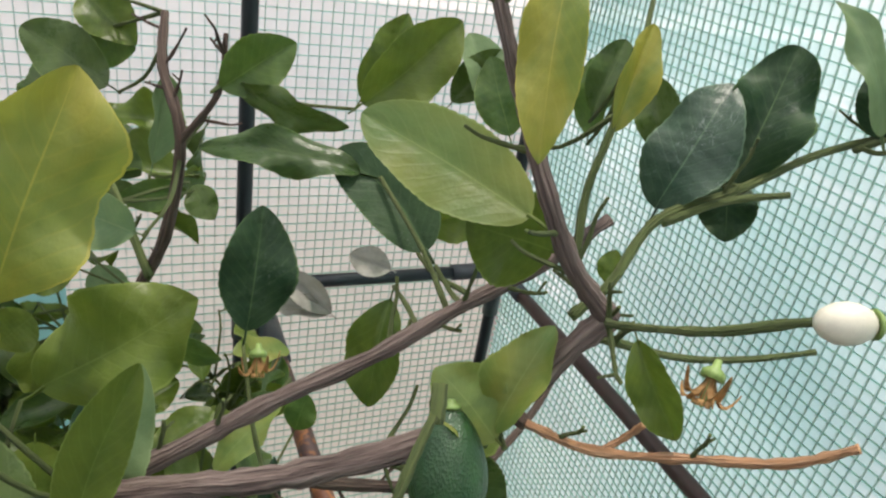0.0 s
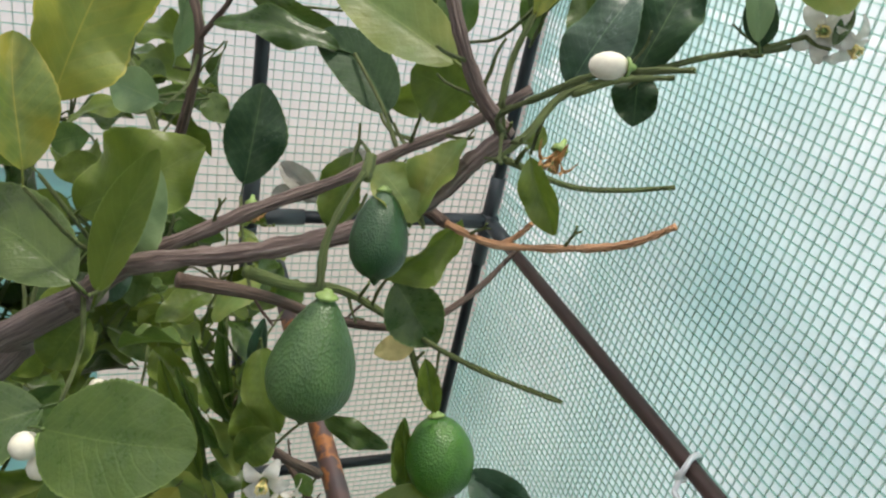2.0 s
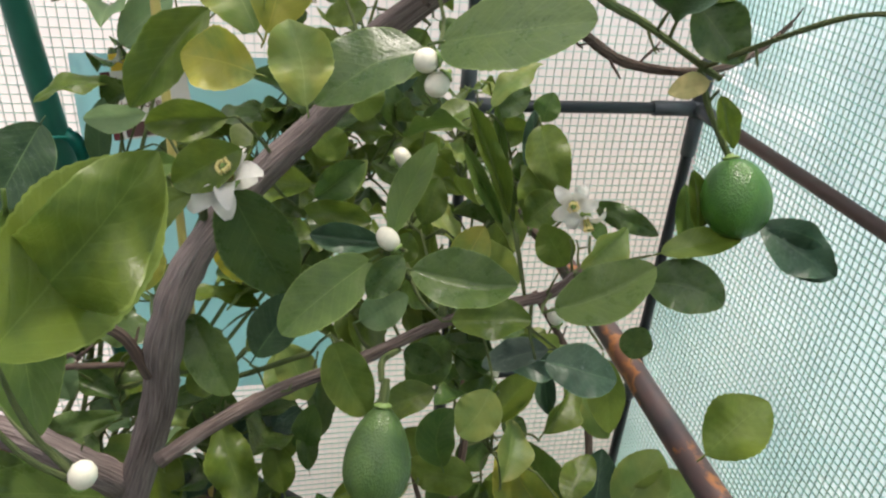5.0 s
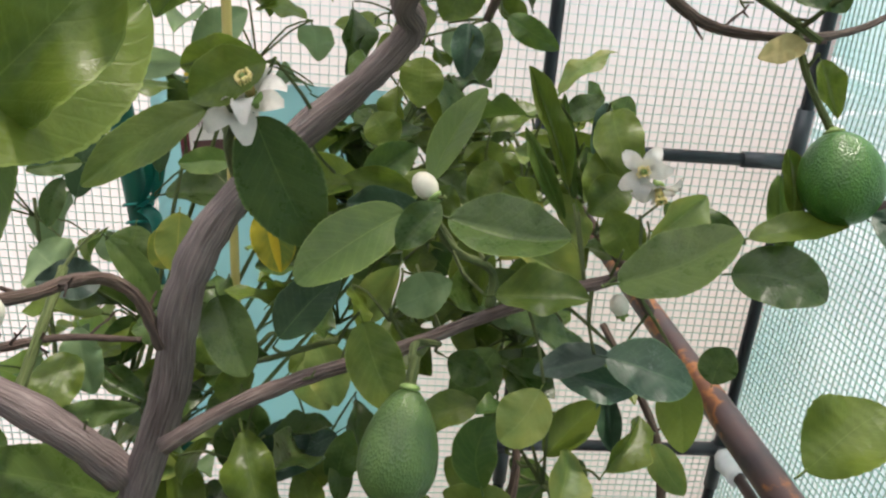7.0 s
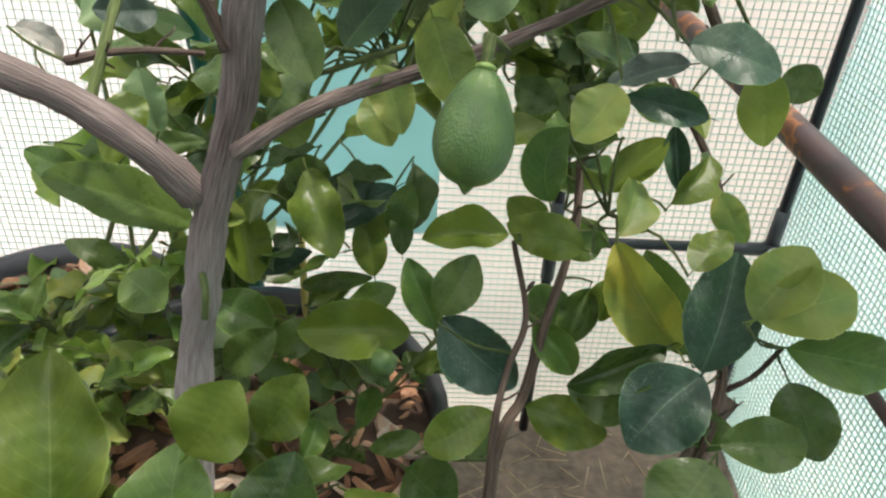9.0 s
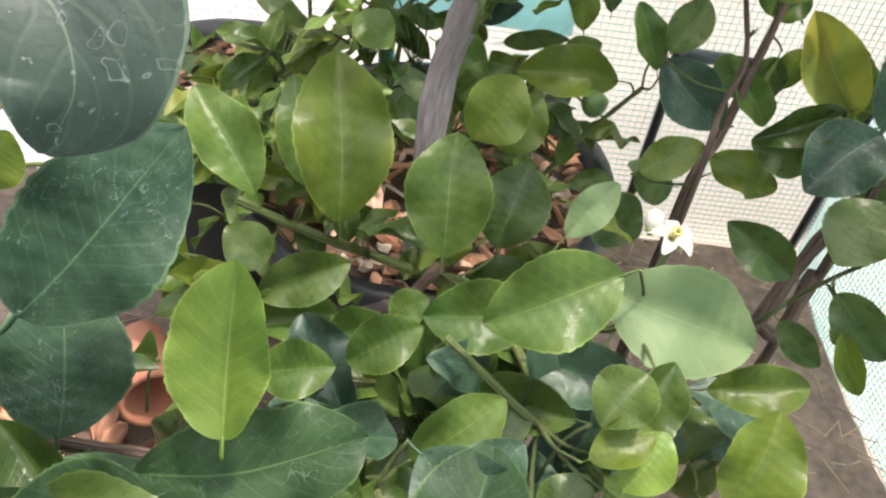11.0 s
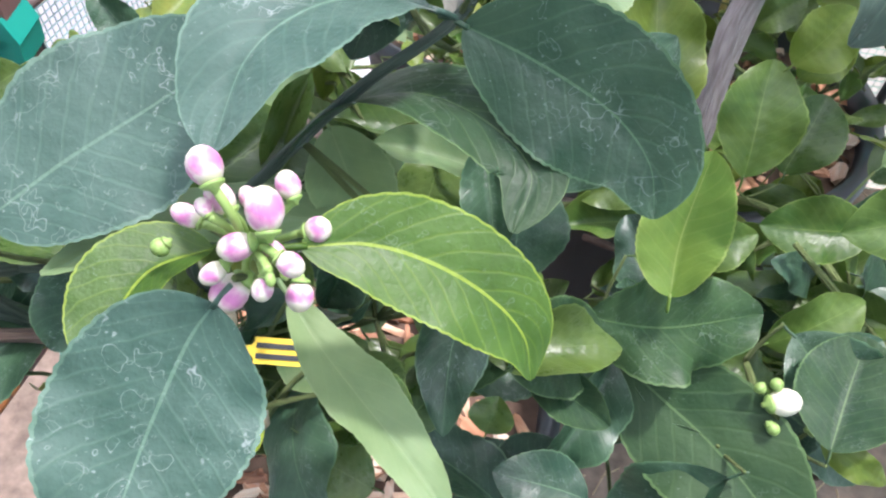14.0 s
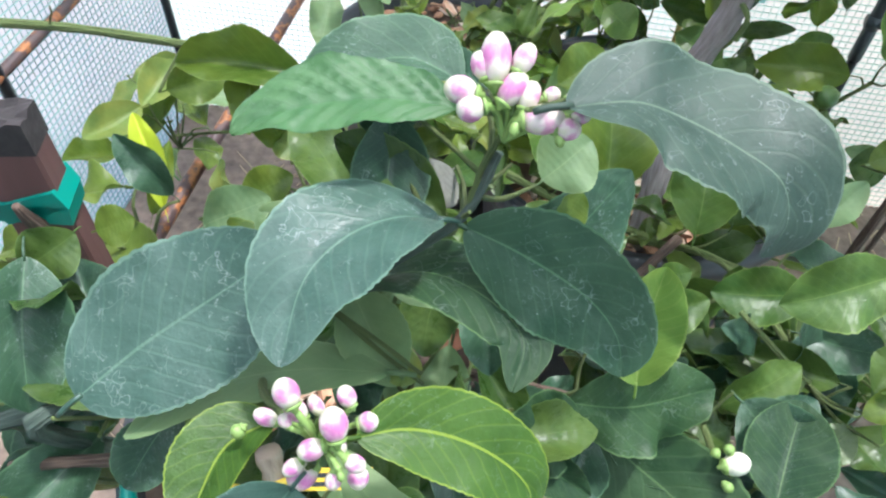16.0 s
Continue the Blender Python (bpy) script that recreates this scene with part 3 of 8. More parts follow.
def world_of(ob):
    """Where an object stands, worked out through its parents."""
    return world_of(ob.parent) @ ob.matrix_parent_inverse @ ob.matrix_basis if ob.parent else ob.matrix_world.copy()


def placed(ob, m):
    if ob.parent:
        ob.matrix_parent_inverse = Matrix()
        ob.matrix_basis = world_of(ob.parent).inverted() @ m
    else:
        ob.matrix_world = m
    return ob


def fruit(plant, top, bottom, width, material, neck, label):
    """A hanging fruit from its stalk end to its nipple; neck: how far it narrows towards the stalk."""
    a, b = Vector(top), Vector(bottom)
    length = (b - a).length
    prof = []
    for i in range(31):
        t = i / 30
        q = min(t / (0.94 if neck > 0.2 else 1.0), 1.0)
        r = math.sqrt(max(0.0, 1 - (2 * q - 1) ** 2))
        r *= 1 - neck * (1 - t) ** 1.3
        if neck > 0.2 and t > 0.88:
            r = max(r, 0.2 * (1 - ((t - 0.88) / 0.125) ** 2))
        prof.append((max(0.5 * r, 0.012), t))
    widest = max(r for r, _ in prof) * 2
    bm = lathe([(r / widest, t) for r, t in prof], 24)
    ob = part("fruit", bm, material, plant, label)
    placed(ob, lean(a, b - a) @ Matrix.Diagonal((width, width, length, 1)))
    cap = part("calyx", lathe([(0.05, -0.05), (0.06, -0.03), (0.12, -0.012), (0.14, 0.008), (0.08, 0.03)], 10), CALYX, ob)
    placed(cap, lean(a, b - a) @ Matrix.Diagonal((width, width, length, 1)))
    return ob


def ellipsoid(rx, rz, z0, sides=12, rows=8, bm=None, m=None):
    b2 = lathe([(max(rx * math.sin(math.pi * i / rows), 0.0001), z0 + rz * (1 - math.cos(math.pi * i / rows))) for i in range(rows + 1)], sides)
    if m:
        bmesh.ops.transform(b2, matrix=m, verts=b2.verts)
    return b2


def bud(plant, at, axis, length, width, material, name="flower_bud"):
    """A closed flower bud on a small green cup."""
    ob = part(name, ellipsoid(0.5, 0.5, 0.0), material, plant)
    placed(ob, lean(at, axis) @ Matrix.Diagonal((width * 1.14, width * 1.14, length * 1.14, 1)))
    cup = part("calyx", lathe([(0.1, -0.28), (0.16, -0.12), (0.36, -0.03), (0.42, 0.09), (0.3, 0.08)], 10), CALYX, ob)
    placed(cup, lean(at, axis) @ Matrix.Diagonal((width, width, width, 1)))
    return ob


def flower(plant, at, axis, size, seed, withered=False):
    """An open citrus flower: five strap petals bent back, a brush of stamens, a green cup."""
    rng = random.Random(seed)
    m = lean(at, axis)
    cup = part("flower", lathe([(0.04, -0.2), (0.06, -0.1), (0.15, -0.04), (0.16, 0.06), (0.1, 0.05)], 10), CALYX, plant, "withered brown citrus flower" if withered else "open white citrus flower")
    placed(cup, m @ Matrix.Scale(size, 4))
    for k in range(5):
        bm = bmesh.new()
        rows = []
        back = rng.uniform(0.2, 0.7)
        for i in range(7):
            t = i / 6
            w = 0.17 * math.sin(math.pi * (0.12 + 0.8 * t)) ** 0.8
            r, z = 0.06 + 0.5 * t, 0.28 * math.sin(t * 2.2) - back * 0.5 * t * t
            rows.append([bm.verts.new((r, s * w, z + abs(s) * 0.05)) for s in (-1, -0.4, 0.4, 1)])
        for a, b in zip(rows, rows[1:]):
            for j in range(3):
                bm.faces.new((a[j], a[j + 1], b[j + 1], b[j]))
        bmesh.ops.solidify(bm, geom=bm.faces[:], thickness=0.02)
        ob = part("petal", bm, WITHER if withered else PETAL, cup)
        turn = Matrix.Rotation(k * math.tau / 5 + rng.uniform(-0.25, 0.25), 4, "Z")
        k2 = 0.7 if withered else 1.0
        placed(ob, m @ turn @ Matrix.Diagonal((size * k2, size * k2 * (0.6 if withered else 1), size * (1.4 if withered else 1), 1)))
    bm = bmesh.new()
    for k in range(12):
        a = k * math.tau / 12
        r = 0.1 + rng.uniform(-0.02, 0.03)
        tube([(0.05 * math.cos(a), 0.05 * math.sin(a), 0.02), (r * math.cos(a), r * math.sin(a), 0.36)], 0.012, 0.012, 4, 2, bm=bm)
        box(bm, (r * math.cos(a) - 0.02, r * math.sin(a) - 0.02, 0.35), (r * math.cos(a) + 0.02, r * math.sin(a) + 0.02, 0.42))
    placed(part("stamen_brush", bm, WITHER if withered else STAMEN, cup), m @ Matrix.Scale(size, 4))
    placed(part("pistil", ellipsoid(0.07, 0.22, 0.0, 8, 6), CALYX, cup), m @ Matrix.Scale(size, 4))

# ---- the mesh tent: ground, frame, sheeting ----
bm = bmesh.new()
bmesh.ops.create_grid(bm, x_segments=70, y_segments=70, size=2.2)
for v in bm.verts:
    v.co.z = 0.012 * noise.noise(v.co * 3.1) + 0.006 * noise.noise(v.co * 14)
rim = [v for v in bm.verts if v.is_boundary]
for v in rim:
    v.co = Vector((v.co.x * 180, v.co.y * 180, 0))
tagged(part("ground", bm, GROUND), "bare brown earth floor with dry litter", "ground", kind="structure")

REAR, RIGHT, LEFT, FRONT = 0.742, 0.459, -1.13, -1.35
INNER_R, INNER_L, LOW, MID = 0.12, -0.79, 0.41, 0.868


def sag(u, v, seed, amount):
    q = Vector((u * 1.7 + seed * 13.0, v * 1.7, seed))
    return amount * (noise.noise(q) + 0.45 * noise.noise(q * 2.7) + 0.18 * noise.noise(q * 7.0))


def sheet(name, origin, u, v, out, width, height, film, seed, amount, threads, label):
    """A wall of woven sheeting: the film, and its reinforcing threads proud of it on the inside."""
    o, u, v, out = Vector(origin), Vector(u), Vector(v), Vector(out)
    bm = bmesh.new()
    nu, nv = int(width / 0.035), int(height / 0.035)
    grid = [[bm.verts.new(o + u * (width * i / nu) + v * (height * j / nv) + out * (sag(width * i / nu, height * j / nv, seed, amount) + 0.003)) for i in range(nu + 1)] for j in range(nv + 1)]
    for j in range(nv):
        for i in range(nu):
            bm.faces.new((grid[j][i], grid[j][i + 1], grid[j + 1][i + 1], grid[j + 1][i]))
    wall = tagged(part(name, bm, film), label, "sheeting", kind="structure")
    if not threads:
        return wall
    pitch, half = threads, 0.0005
    for along, size, other, mat, tag in ((u, width, height, THREAD, "weft_threads"), (v, height, width, THREAD_PALE, "warp_threads")):
        verts, faces = [], []
        across = v if along is u else u
        for k in range(int(other / pitch) + 1):
            c = k * pitch
            seg = int(size / 0.06)
            first = len(verts)
            for s in range(seg + 1):
                a = size * s / seg
                uu, vv = (a, c) if along is u else (c, a)
                q = o + along * a + across * c + out * sag(uu, vv, seed, amount)
                for da, do in ((-half, 0.001), (half, 0.001), (half, -0.0009), (-half, -0.0009)):
                    verts.append(q + across * da + out * do)
            for s in range(seg):
                b = first + 4 * s
                for e in range(4):
                    faces.append((b + e, b + (e + 1) % 4, b + 4 + (e + 1) % 4, b + 4 + e))
        me = bpy.data.meshes.new(tag)
        me.from_pydata([tuple(q) for q in verts], [], faces)
        me.materials.append(mat)
        tagged(part(tag, me, None, wall), "fine green threads woven in a square grid", kind="stuff")
    return wall


WALL_Z = 1.95
sheet("wall_rear", (LEFT - 0.02, REAR + 0.012, 0.0), (1, 0, 0), (0, 0, 1), (0, 1, 0), RIGHT - LEFT + 0.04, WALL_Z, FILM, 1, 0.006, 0.0116, "clear woven plastic sheeting with a green square grid")
sheet("wall_right", (RIGHT + 0.013, FRONT, 0.0), (0, 1, 0), (0, 0, 1), (1, 0, 0), REAR - FRONT + 0.01, WALL_Z, FILM_TEAL, 2, 0.02, 0.0096, "rumpled teal woven plastic sheeting with a green grid")
sheet("wall_left", (LEFT - 0.013, FRONT, 0.0), (0, 1, 0), (0, 0, 1), (-1, 0, 0), REAR - FRONT + 0.01, WALL_Z, FILM, 3, 0.01, 0.0122, "clear woven plastic sheeting with a green square grid")
# unseen front sheet, added to cut light reaching the plants from behind the camera
sheet("front_light_screen", (LEFT - 0.02, FRONT - 0.01, 0.0), (1, 0, 0), (0, 0, 1), (0, -1, 0), RIGHT - LEFT + 0.04, WALL_Z, FILM_FRONT, 4, 0.01, 0, "unseen green plastic sheet added to hold back light from the front")
sheet("ceiling", (LEFT - 0.02, FRONT - 0.02, WALL_Z), (1, 0, 0), (0, 1, 0), (0, 0, 1), RIGHT - LEFT + 0.04, REAR - FRONT + 0.04, FILM_ROOF, 5, 0.01, 0, "clear woven plastic sheeting overhead")


def pole(name, a, b, r, material, label, sleeve=True):
    a, b = Vector(a), Vector(b)
    n = max(2, int((b - a).length / 0.1))
    ob = part(name, tube([a.lerp(b, i / n) for i in range(n + 1)], r, r, 14, 1), material)
    return tagged(ob, label, "frame tube", "tent frame tubes", "structure")


def joint(at, r, arms):
    """A plastic corner fitting: one short sleeve for each arm."""
    bm = bmesh.new()
    for d in arms:
        d = Vector(d)
        tube([Vector(at) - d * 0.012, Vector(at) + d * 0.035, Vector(at) + d * 0.07], r * 1.32, r * 1.25, 14, 1, bm=bm)
    return tagged(part("tube_joint", bm, JOINT), "grey plastic corner fitting on the frame", "tube fitting", "tube fittings", "structure")


JOINT = plain("grey_joint_plastic", (0.05, 0.058, 0.065), 0.4, 0.2, 20, 0, 0.1)
R = 0.0085
for x in (LEFT, INNER_L, INNER_R, RIGHT):
    pole("upright_tube", (x, REAR, 0.0), (x, REAR, WALL_Z - 0.02), R, STEEL, "dark grey painted steel upright of the tent frame")
for x in (LEFT, RIGHT):
    pole("upright_tube", (x, FRONT + 0.02, 0.0), (x, FRONT + 0.02, WALL_Z - 0.02), R, STEEL, "dark grey painted steel upright of the tent frame")
pole("upright_tube", (LEFT, 0.30, 0.0), (LEFT, 0.30, WALL_Z - 0.02), R, STEEL, "dark grey painted steel upright of the tent frame")
for z in (LOW, MID):
    pole("cross_tube", (INNER_R + 0.01, REAR, z), (RIGHT - 0.01, REAR, z), R, STEEL, "dark grey steel cross tube between uprights")
    pole("cross_tube", (LEFT + 0.01, REAR, z), (INNER_L - 0.01, REAR, z), R, STEEL, "dark grey steel cross tube between uprights")
    for x, m in ((RIGHT, DARKPIPE), (INNER_L, RUST), (LEFT, RUST)):
        pole("side_tube", (x, REAR - 0.01, z), (x, FRONT + 0.02, z), R, m, "rust-flecked brown steel tube along the side")
    joint((RIGHT, REAR, z), R, ((-1, 0, 0), (0, -1, 0), (0, 0, 1), (0, 0, -1)))
    joint((INNER_R, REAR, z), R, ((1, 0, 0), (0, 0, 1), (0, 0, -1)))
    joint((INNER_L, REAR, z), R, ((-1, 0, 0), (0, -1, 0), (0, 0, 1), (0, 0, -1)))
    joint((LEFT, REAR, z), R, ((1, 0, 0), (0, -1, 0), (0, 0, 1), (0, 0, -1)))

pole("side_tube", (0.149, REAR - 0.012, 0.822), (0.149, FRONT + 0.02, 0.822), 0.0098, RUST, "brown steel tube with orange rust flecks, overhead along the plants")
joint((0.149, REAR - 0.02, 0.822), 0.0105, ((-0.5, 0.2, 0), (0, -1, 0)))

# a plain garden wall behind the tent, blurred by the sheeting
# stood close, its left end cut short, to dim the lower rear sheeting
bm = bmesh.new()
box(bm, (-0.28, 1.05, 0), (6, 1.25, 1.15))
tagged(part("garden_wall", bm, BRICK, smooth=False), "plain pinkish garden wall beyond the tent", "wall", kind="structure")


def tie(at, r, tail):
    """A white cable tie: a ring round the tube and a loose tail."""
    ob = thing("cable_tie", at, "white nylon cable tie looped round the side tube", "cable tie")
    a = Vector(at)
    ring = [a + Vector((math.cos(k * math.tau / 10) * r, 0.004 * math.sin(k), math.sin(k * math.tau / 10) * r)) for k in range(11)]
    part("loop", tube(ring, 0.0028, 0.0028, 6, 2), WHITE, ob)
    part("tail", tube([ring[7], *[a + Vector(q) for q in tail]], 0.003, 0.0024, 6, 4), WHITE, ob)
    bm = bmesh.new()
    box(bm, (-0.004, -0.004, -0.004), (0.004, 0.004, 0.004), Matrix.Translation(ring[7]))
    part("head", bm, WHITE, ob)


def pot(at, r_top, r_low, height, label, soil_level, chips, seed, material=None):
    """A flower pot with a rolled rim, soil, and bark chips lying on the soil."""
    ob = thing("plant_pot", at, label, "plant pot", "plant pots")
    p = [(r_low, 0.0), (r_low + (r_top - r_low) * 0.5, height * 0.5), (r_top * 0.96, height * 0.88), (r_top, height * 0.89), (r_top * 1.05, height * 0.95), (r_top * 1.04, height), (r_top * 0.97, height), (r_top * 0.94, height * 0.9), (r_low * 0.95, 0.02)]
    part("shell", lathe(p, 40, at=at), material or POT, ob)
    rng = random.Random(seed)
    z = at[2] + height * soil_level
    bm = bmesh.new()
    bmesh.ops.create_circle(bm, cap_ends=True, cap_tris=True, segments=40, radius=r_top * 0.95, matrix=Matrix.Translation((at[0], at[1], z)))
    part("soil", bm, SOIL, ob)
    chip = chip_mesh()
    for _ in range(chips):
        a, d = rng.uniform(0, math.tau), r_top * 0.9 * math.sqrt(rng.random())
        c = part("bark_chip", chip[rng.randrange(6)], None, ob)
        s = rng.uniform(0.6, 1.5)
        placed(c, Matrix.Translation((at[0] + d * math.cos(a), at[1] + d * math.sin(a), z + rng.uniform(0.002, 0.012))) @ Euler((rng.uniform(-0.7, 0.7), rng.uniform(-0.6, 0.6), rng.uniform(0, 6.3))).to_matrix().to_4x4() @ Matrix.Scale(s, 4))
    return ob


CHIPS = []


def chip_mesh():
    if not CHIPS:
        rng = random.Random(5)
        for reach, wide in ((0.019, 0.0045), (0.012, 0.007), (0.024, 0.0035), (0.01, 0.0045), (0.016, 0.008), (0.021, 0.006)):
            bm = bmesh.new()
            n = 7
            lo = [bm.verts.new((reach * rng.uniform(0.7, 1.15) * math.cos(a), wide * rng.uniform(0.5, 1.3) * math.sin(a), rng.uniform(-0.002, 0.0015))) for a in [i * math.tau / n for i in range(n)]]
            hi = [bm.verts.new((v.co.x * rng.uniform(0.75, 0.95), v.co.y * rng.uniform(0.6, 0.9), 0.002 + rng.uniform(0, 0.004))) for v in lo]
            bm.faces.new(lo[::-1])
            bm.faces.new(hi)
            for i in range(n):
                bm.faces.new((lo[i], lo[(i + 1) % n], hi[(i + 1) % n], hi[i]))
            CHIPS.append(mesh_of("bark_chip", bm, MULCH, False))
    return CHIPS


def litter(count, seed, area):
    """Dry stalks and chips scattered over the earth."""
    rng = random.Random(seed)
    bm = bmesh.new()
    for _ in range(count):
        x, y, a, s = rng.uniform(area[0], area[1]), rng.uniform(area[2], area[3]), rng.uniform(0, 6.3), rng.uniform(0.02, 0.07)
        z = rng.uniform(0.01, 0.02)
        tube([(x, y, z), (x + s * math.cos(a), y + s * math.sin(a), z + rng.uniform(-0.003, 0.012))], 0.0014, 0.001, 4, 1, bm=bm)
    tagged(part("straw_litter", bm, plain("dry_straw", (0.42, 0.31, 0.2), 0.9, 0.3, 30)), "dry straw and twigs scattered on the earth", "litter", kind="stuff")


litter(900, 3, (-1.0, 0.45, -0.6, 0.73))

# ---- plants ----
lemon_tree = thing("lemon_tree", (-0.255, 0.20, 0.43), "young lemon tree with glossy leaves, green fruit and white flowers", "tree", "citrus plants")
bud_bush = thing("lemon_bush", (-0.50, -0.14, 0.40), "lemon bush with large dusty dark leaves and pink flower buds", "shrub", "citrus plants")
low_bush = thing("lemon_bush", (-0.26, 0.12, 0.43), "low leafy lemon shoots with small white flowers", "shrub", "citrus plants")
side_bush = thing("lemon_bush", (-0.56, 0.50, 0.38), "leafy citrus plant in a pot by the rear wall", "shrub", "citrus plants")
back_bush = thing("lemon_bush", (-0.45, 0.52, 0.38), "leafy citrus plant tied to a green stake", "shrub", "citrus plants")


def garden_stake(at, top, r, material, label):
    ob = thing("garden_stake", at, label, "stake", "plant stakes")
    a, d = Vector(at), Vector(top) - Vector(at)
    n = 14
    part("rod", tube([a + d * (i / n) for i in range(n + 1)], r, r * 0.95, 12, 2, 0.03, 3), material, ob)
    if r > 0.006:
        for z in (0.765, 0.788, 0.852):
            c = a + d * ((z - a.z) / d.z)
            ring = [c + Vector((math.cos(k * math.tau / 10) * r * 1.15, math.sin(k * math.tau / 10) * r * 1.15, 0.004 * math.sin(k))) for k in range(11)]
            part("tie_tape", tube(ring, 0.002, 0.002, 6, 2), TAPE, ob)
        c = a + d * ((0.788 - a.z) / d.z)
        for ends in (((0.4, -1, 0), (1.6, -1.3, 0.034), (1.4, -1.5, 0.062), (0.4, -1.2, 0.07)), ((0.5, -1.1, 0.004), (1.7, -1.4, 0.012), (2.4, -1.5, 0.05), (2.5, -1.5, 0.072)), ((0.7, -1.1, 0.0), (1.7, -1.3, -0.012), (1.9, -1.4, -0.045))):
            strip = bmesh.new()
            line = [c + Vector((x * r, y * r, z)) for x, y, z in ends]
            line = spline(line, 5)
            rows = [[strip.verts.new(q + Vector((s * 0.006, 0.003 * s, 0.004 * s))) for s in (-1, 0, 1)] for q in line]
            for u, w in zip(rows, rows[1:]):
                for i in (0, 1):
                    strip.faces.new((u[i], u[i + 1], w[i + 1], w[i]))
            bmesh.ops.solidify(strip, geom=strip.faces[:], thickness=0.0006)
            part("tape_end", strip, TAPE, ob)
    return ob


def text_mesh(body, size):
    cu = bpy.data.curves.new("writing", "FONT")
    cu.body, cu.size, cu.extrude, cu.align_x = body, size, 0.0002, "LEFT"
    ob = bpy.data.objects.new("writing", cu)
    me = bpy.data.meshes.new_from_object(ob)
    bpy.data.objects.remove(ob)
    return me


def plant_label(at, width, height):
    """A printed nursery label with a maroon edge, hung among the branches."""
    ob = thing("plant_label", at, "printed nursery plant label with a maroon edge", "label")
    turn = Matrix.Translation(at) @ Euler((radians(78), radians(-6), radians(4))).to_matrix().to_4x4()

    def put(name, bm, m):
        return placed(part(name, bm, m, ob, smooth=False), turn)

    put("card", box(bmesh.new(), (-width / 2, -height / 2, -0.0006), (width / 2, height / 2, 0.0)), CARD)
    put("edge_band", box(bmesh.new(), (-width / 2, -height / 2, 0.0002), (-width / 2 + 0.01, height / 2, 0.0012)), MAROON)
    put("top_band", box(bmesh.new(), (-width / 2 + 0.012, height / 2, -0.0006), (width / 2, height / 2 + 0.018, 0.0)), YELLOWCARD)
    for i, word in enumerate(("Lemon", "'Meyer'", "Improved")):
        me = text_mesh(word, 0.0125)
        me.materials.append(MAROON)
        w = part("writing", me, None, ob)
        placed(w, turn @ Matrix.Translation((-width / 2 + 0.014, height / 2 - 0.015 - 0.013 * i, 0.0006)))
    put("picture", box(bmesh.new(), (-width / 2 + 0.014, -height / 2 + 0.002, 0.0002), (width / 2 - 0.004, -height / 2 + 0.018, 0.0008)), REDWOOD)


def plant_tag(at, width, height):
    """A small yellow plastic tag with lines of print, caught among the stems."""
    ob = thing("plant_tag", at, "small yellow plastic plant tag caught among stems", "label")
    turn = Matrix.Translation(at) @ Euler((radians(38), radians(12), radians(18))).to_matrix().to_4x4()
    bm = box(bmesh.new(), (-width / 2, -height / 2, -0.0005), (width / 2, height / 2, 0.0005))
    bmesh.ops.bevel(bm, geom=[e for e in bm.edges if abs(e.verts[0].co.z - e.verts[1].co.z) > 0.0005], offset=0.003, segments=3, affect="EDGES")
    placed(part("card", bm, YELLOWCARD, ob, smooth=False), turn)
    for i, n in enumerate((0.7, 0.5)):
        y = height * (0.2 - 0.4 * i)
        placed(part("print_line", box(bmesh.new(), (-width * 0.4, y - 0.0009, 0.0006), (width * (n - 0.4), y + 0.0009, 0.0009)), POT, ob, smooth=False), turn)
    placed(part("stalk", tube([(-width / 2, 0, 0), (-width / 2 - 0.02, -0.004, -0.004), (-width / 2 - 0.05, 0.0, -0.02)], 0.0015, 0.0012, 6, 3), YELLOWCARD, ob), turn)


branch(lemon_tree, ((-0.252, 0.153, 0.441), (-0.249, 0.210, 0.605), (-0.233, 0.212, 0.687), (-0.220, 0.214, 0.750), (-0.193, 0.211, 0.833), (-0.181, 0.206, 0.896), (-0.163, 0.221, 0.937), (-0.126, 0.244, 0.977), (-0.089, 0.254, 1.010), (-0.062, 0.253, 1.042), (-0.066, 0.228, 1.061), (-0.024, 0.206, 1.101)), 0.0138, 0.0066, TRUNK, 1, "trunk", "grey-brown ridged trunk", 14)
branch(lemon_tree, ((-0.033, 0.208, 1.093), (-0.015, 0.201, 1.115), (0.008, 0.190, 1.127), (0.035, 0.176, 1.138), (0.059, 0.166, 1.149), (0.083, 0.158, 1.161), (0.106, 0.151, 1.178), (0.122, 0.149, 1.198), (0.134, 0.148, 1.210)), 0.0049, 0.0039, LIMB, 2, knots=0.17, twigs=6)
branch(lemon_tree, ((-0.029, 0.202, 1.102), (-0.011, 0.206, 1.116), (0.016, 0.206, 1.130), (0.047, 0.206, 1.146), (0.081, 0.204, 1.162), (0.114, 0.204, 1.181), (0.144, 0.204, 1.196), (0.172, 0.206, 1.214)), 0.0039, 0.0026, LIMB, 3, knots=0.17, twigs=9)
branch(lemon_tree, ((0.134, 0.147, 1.210), (0.127, 0.150, 1.217), (0.118, 0.153, 1.228), (0.108, 0.157, 1.247), (0.105, 0.173, 1.266), (0.099, 0.181, 1.285), (0.095, 0.197, 1.309)), 0.0037, 0.002, LIMB, 4, twigs=7)
branch(lemon_tree, ((0.132, 0.146, 1.210), (0.115, 0.123, 1.226), (0.114, 0.095, 1.243), (0.121, 0.078, 1.256), (0.129, 0.067, 1.261), (0.137, 0.057, 1.265)), 0.0012, 0.0010, TWIG, 5, knots=0.2, twigs=2)
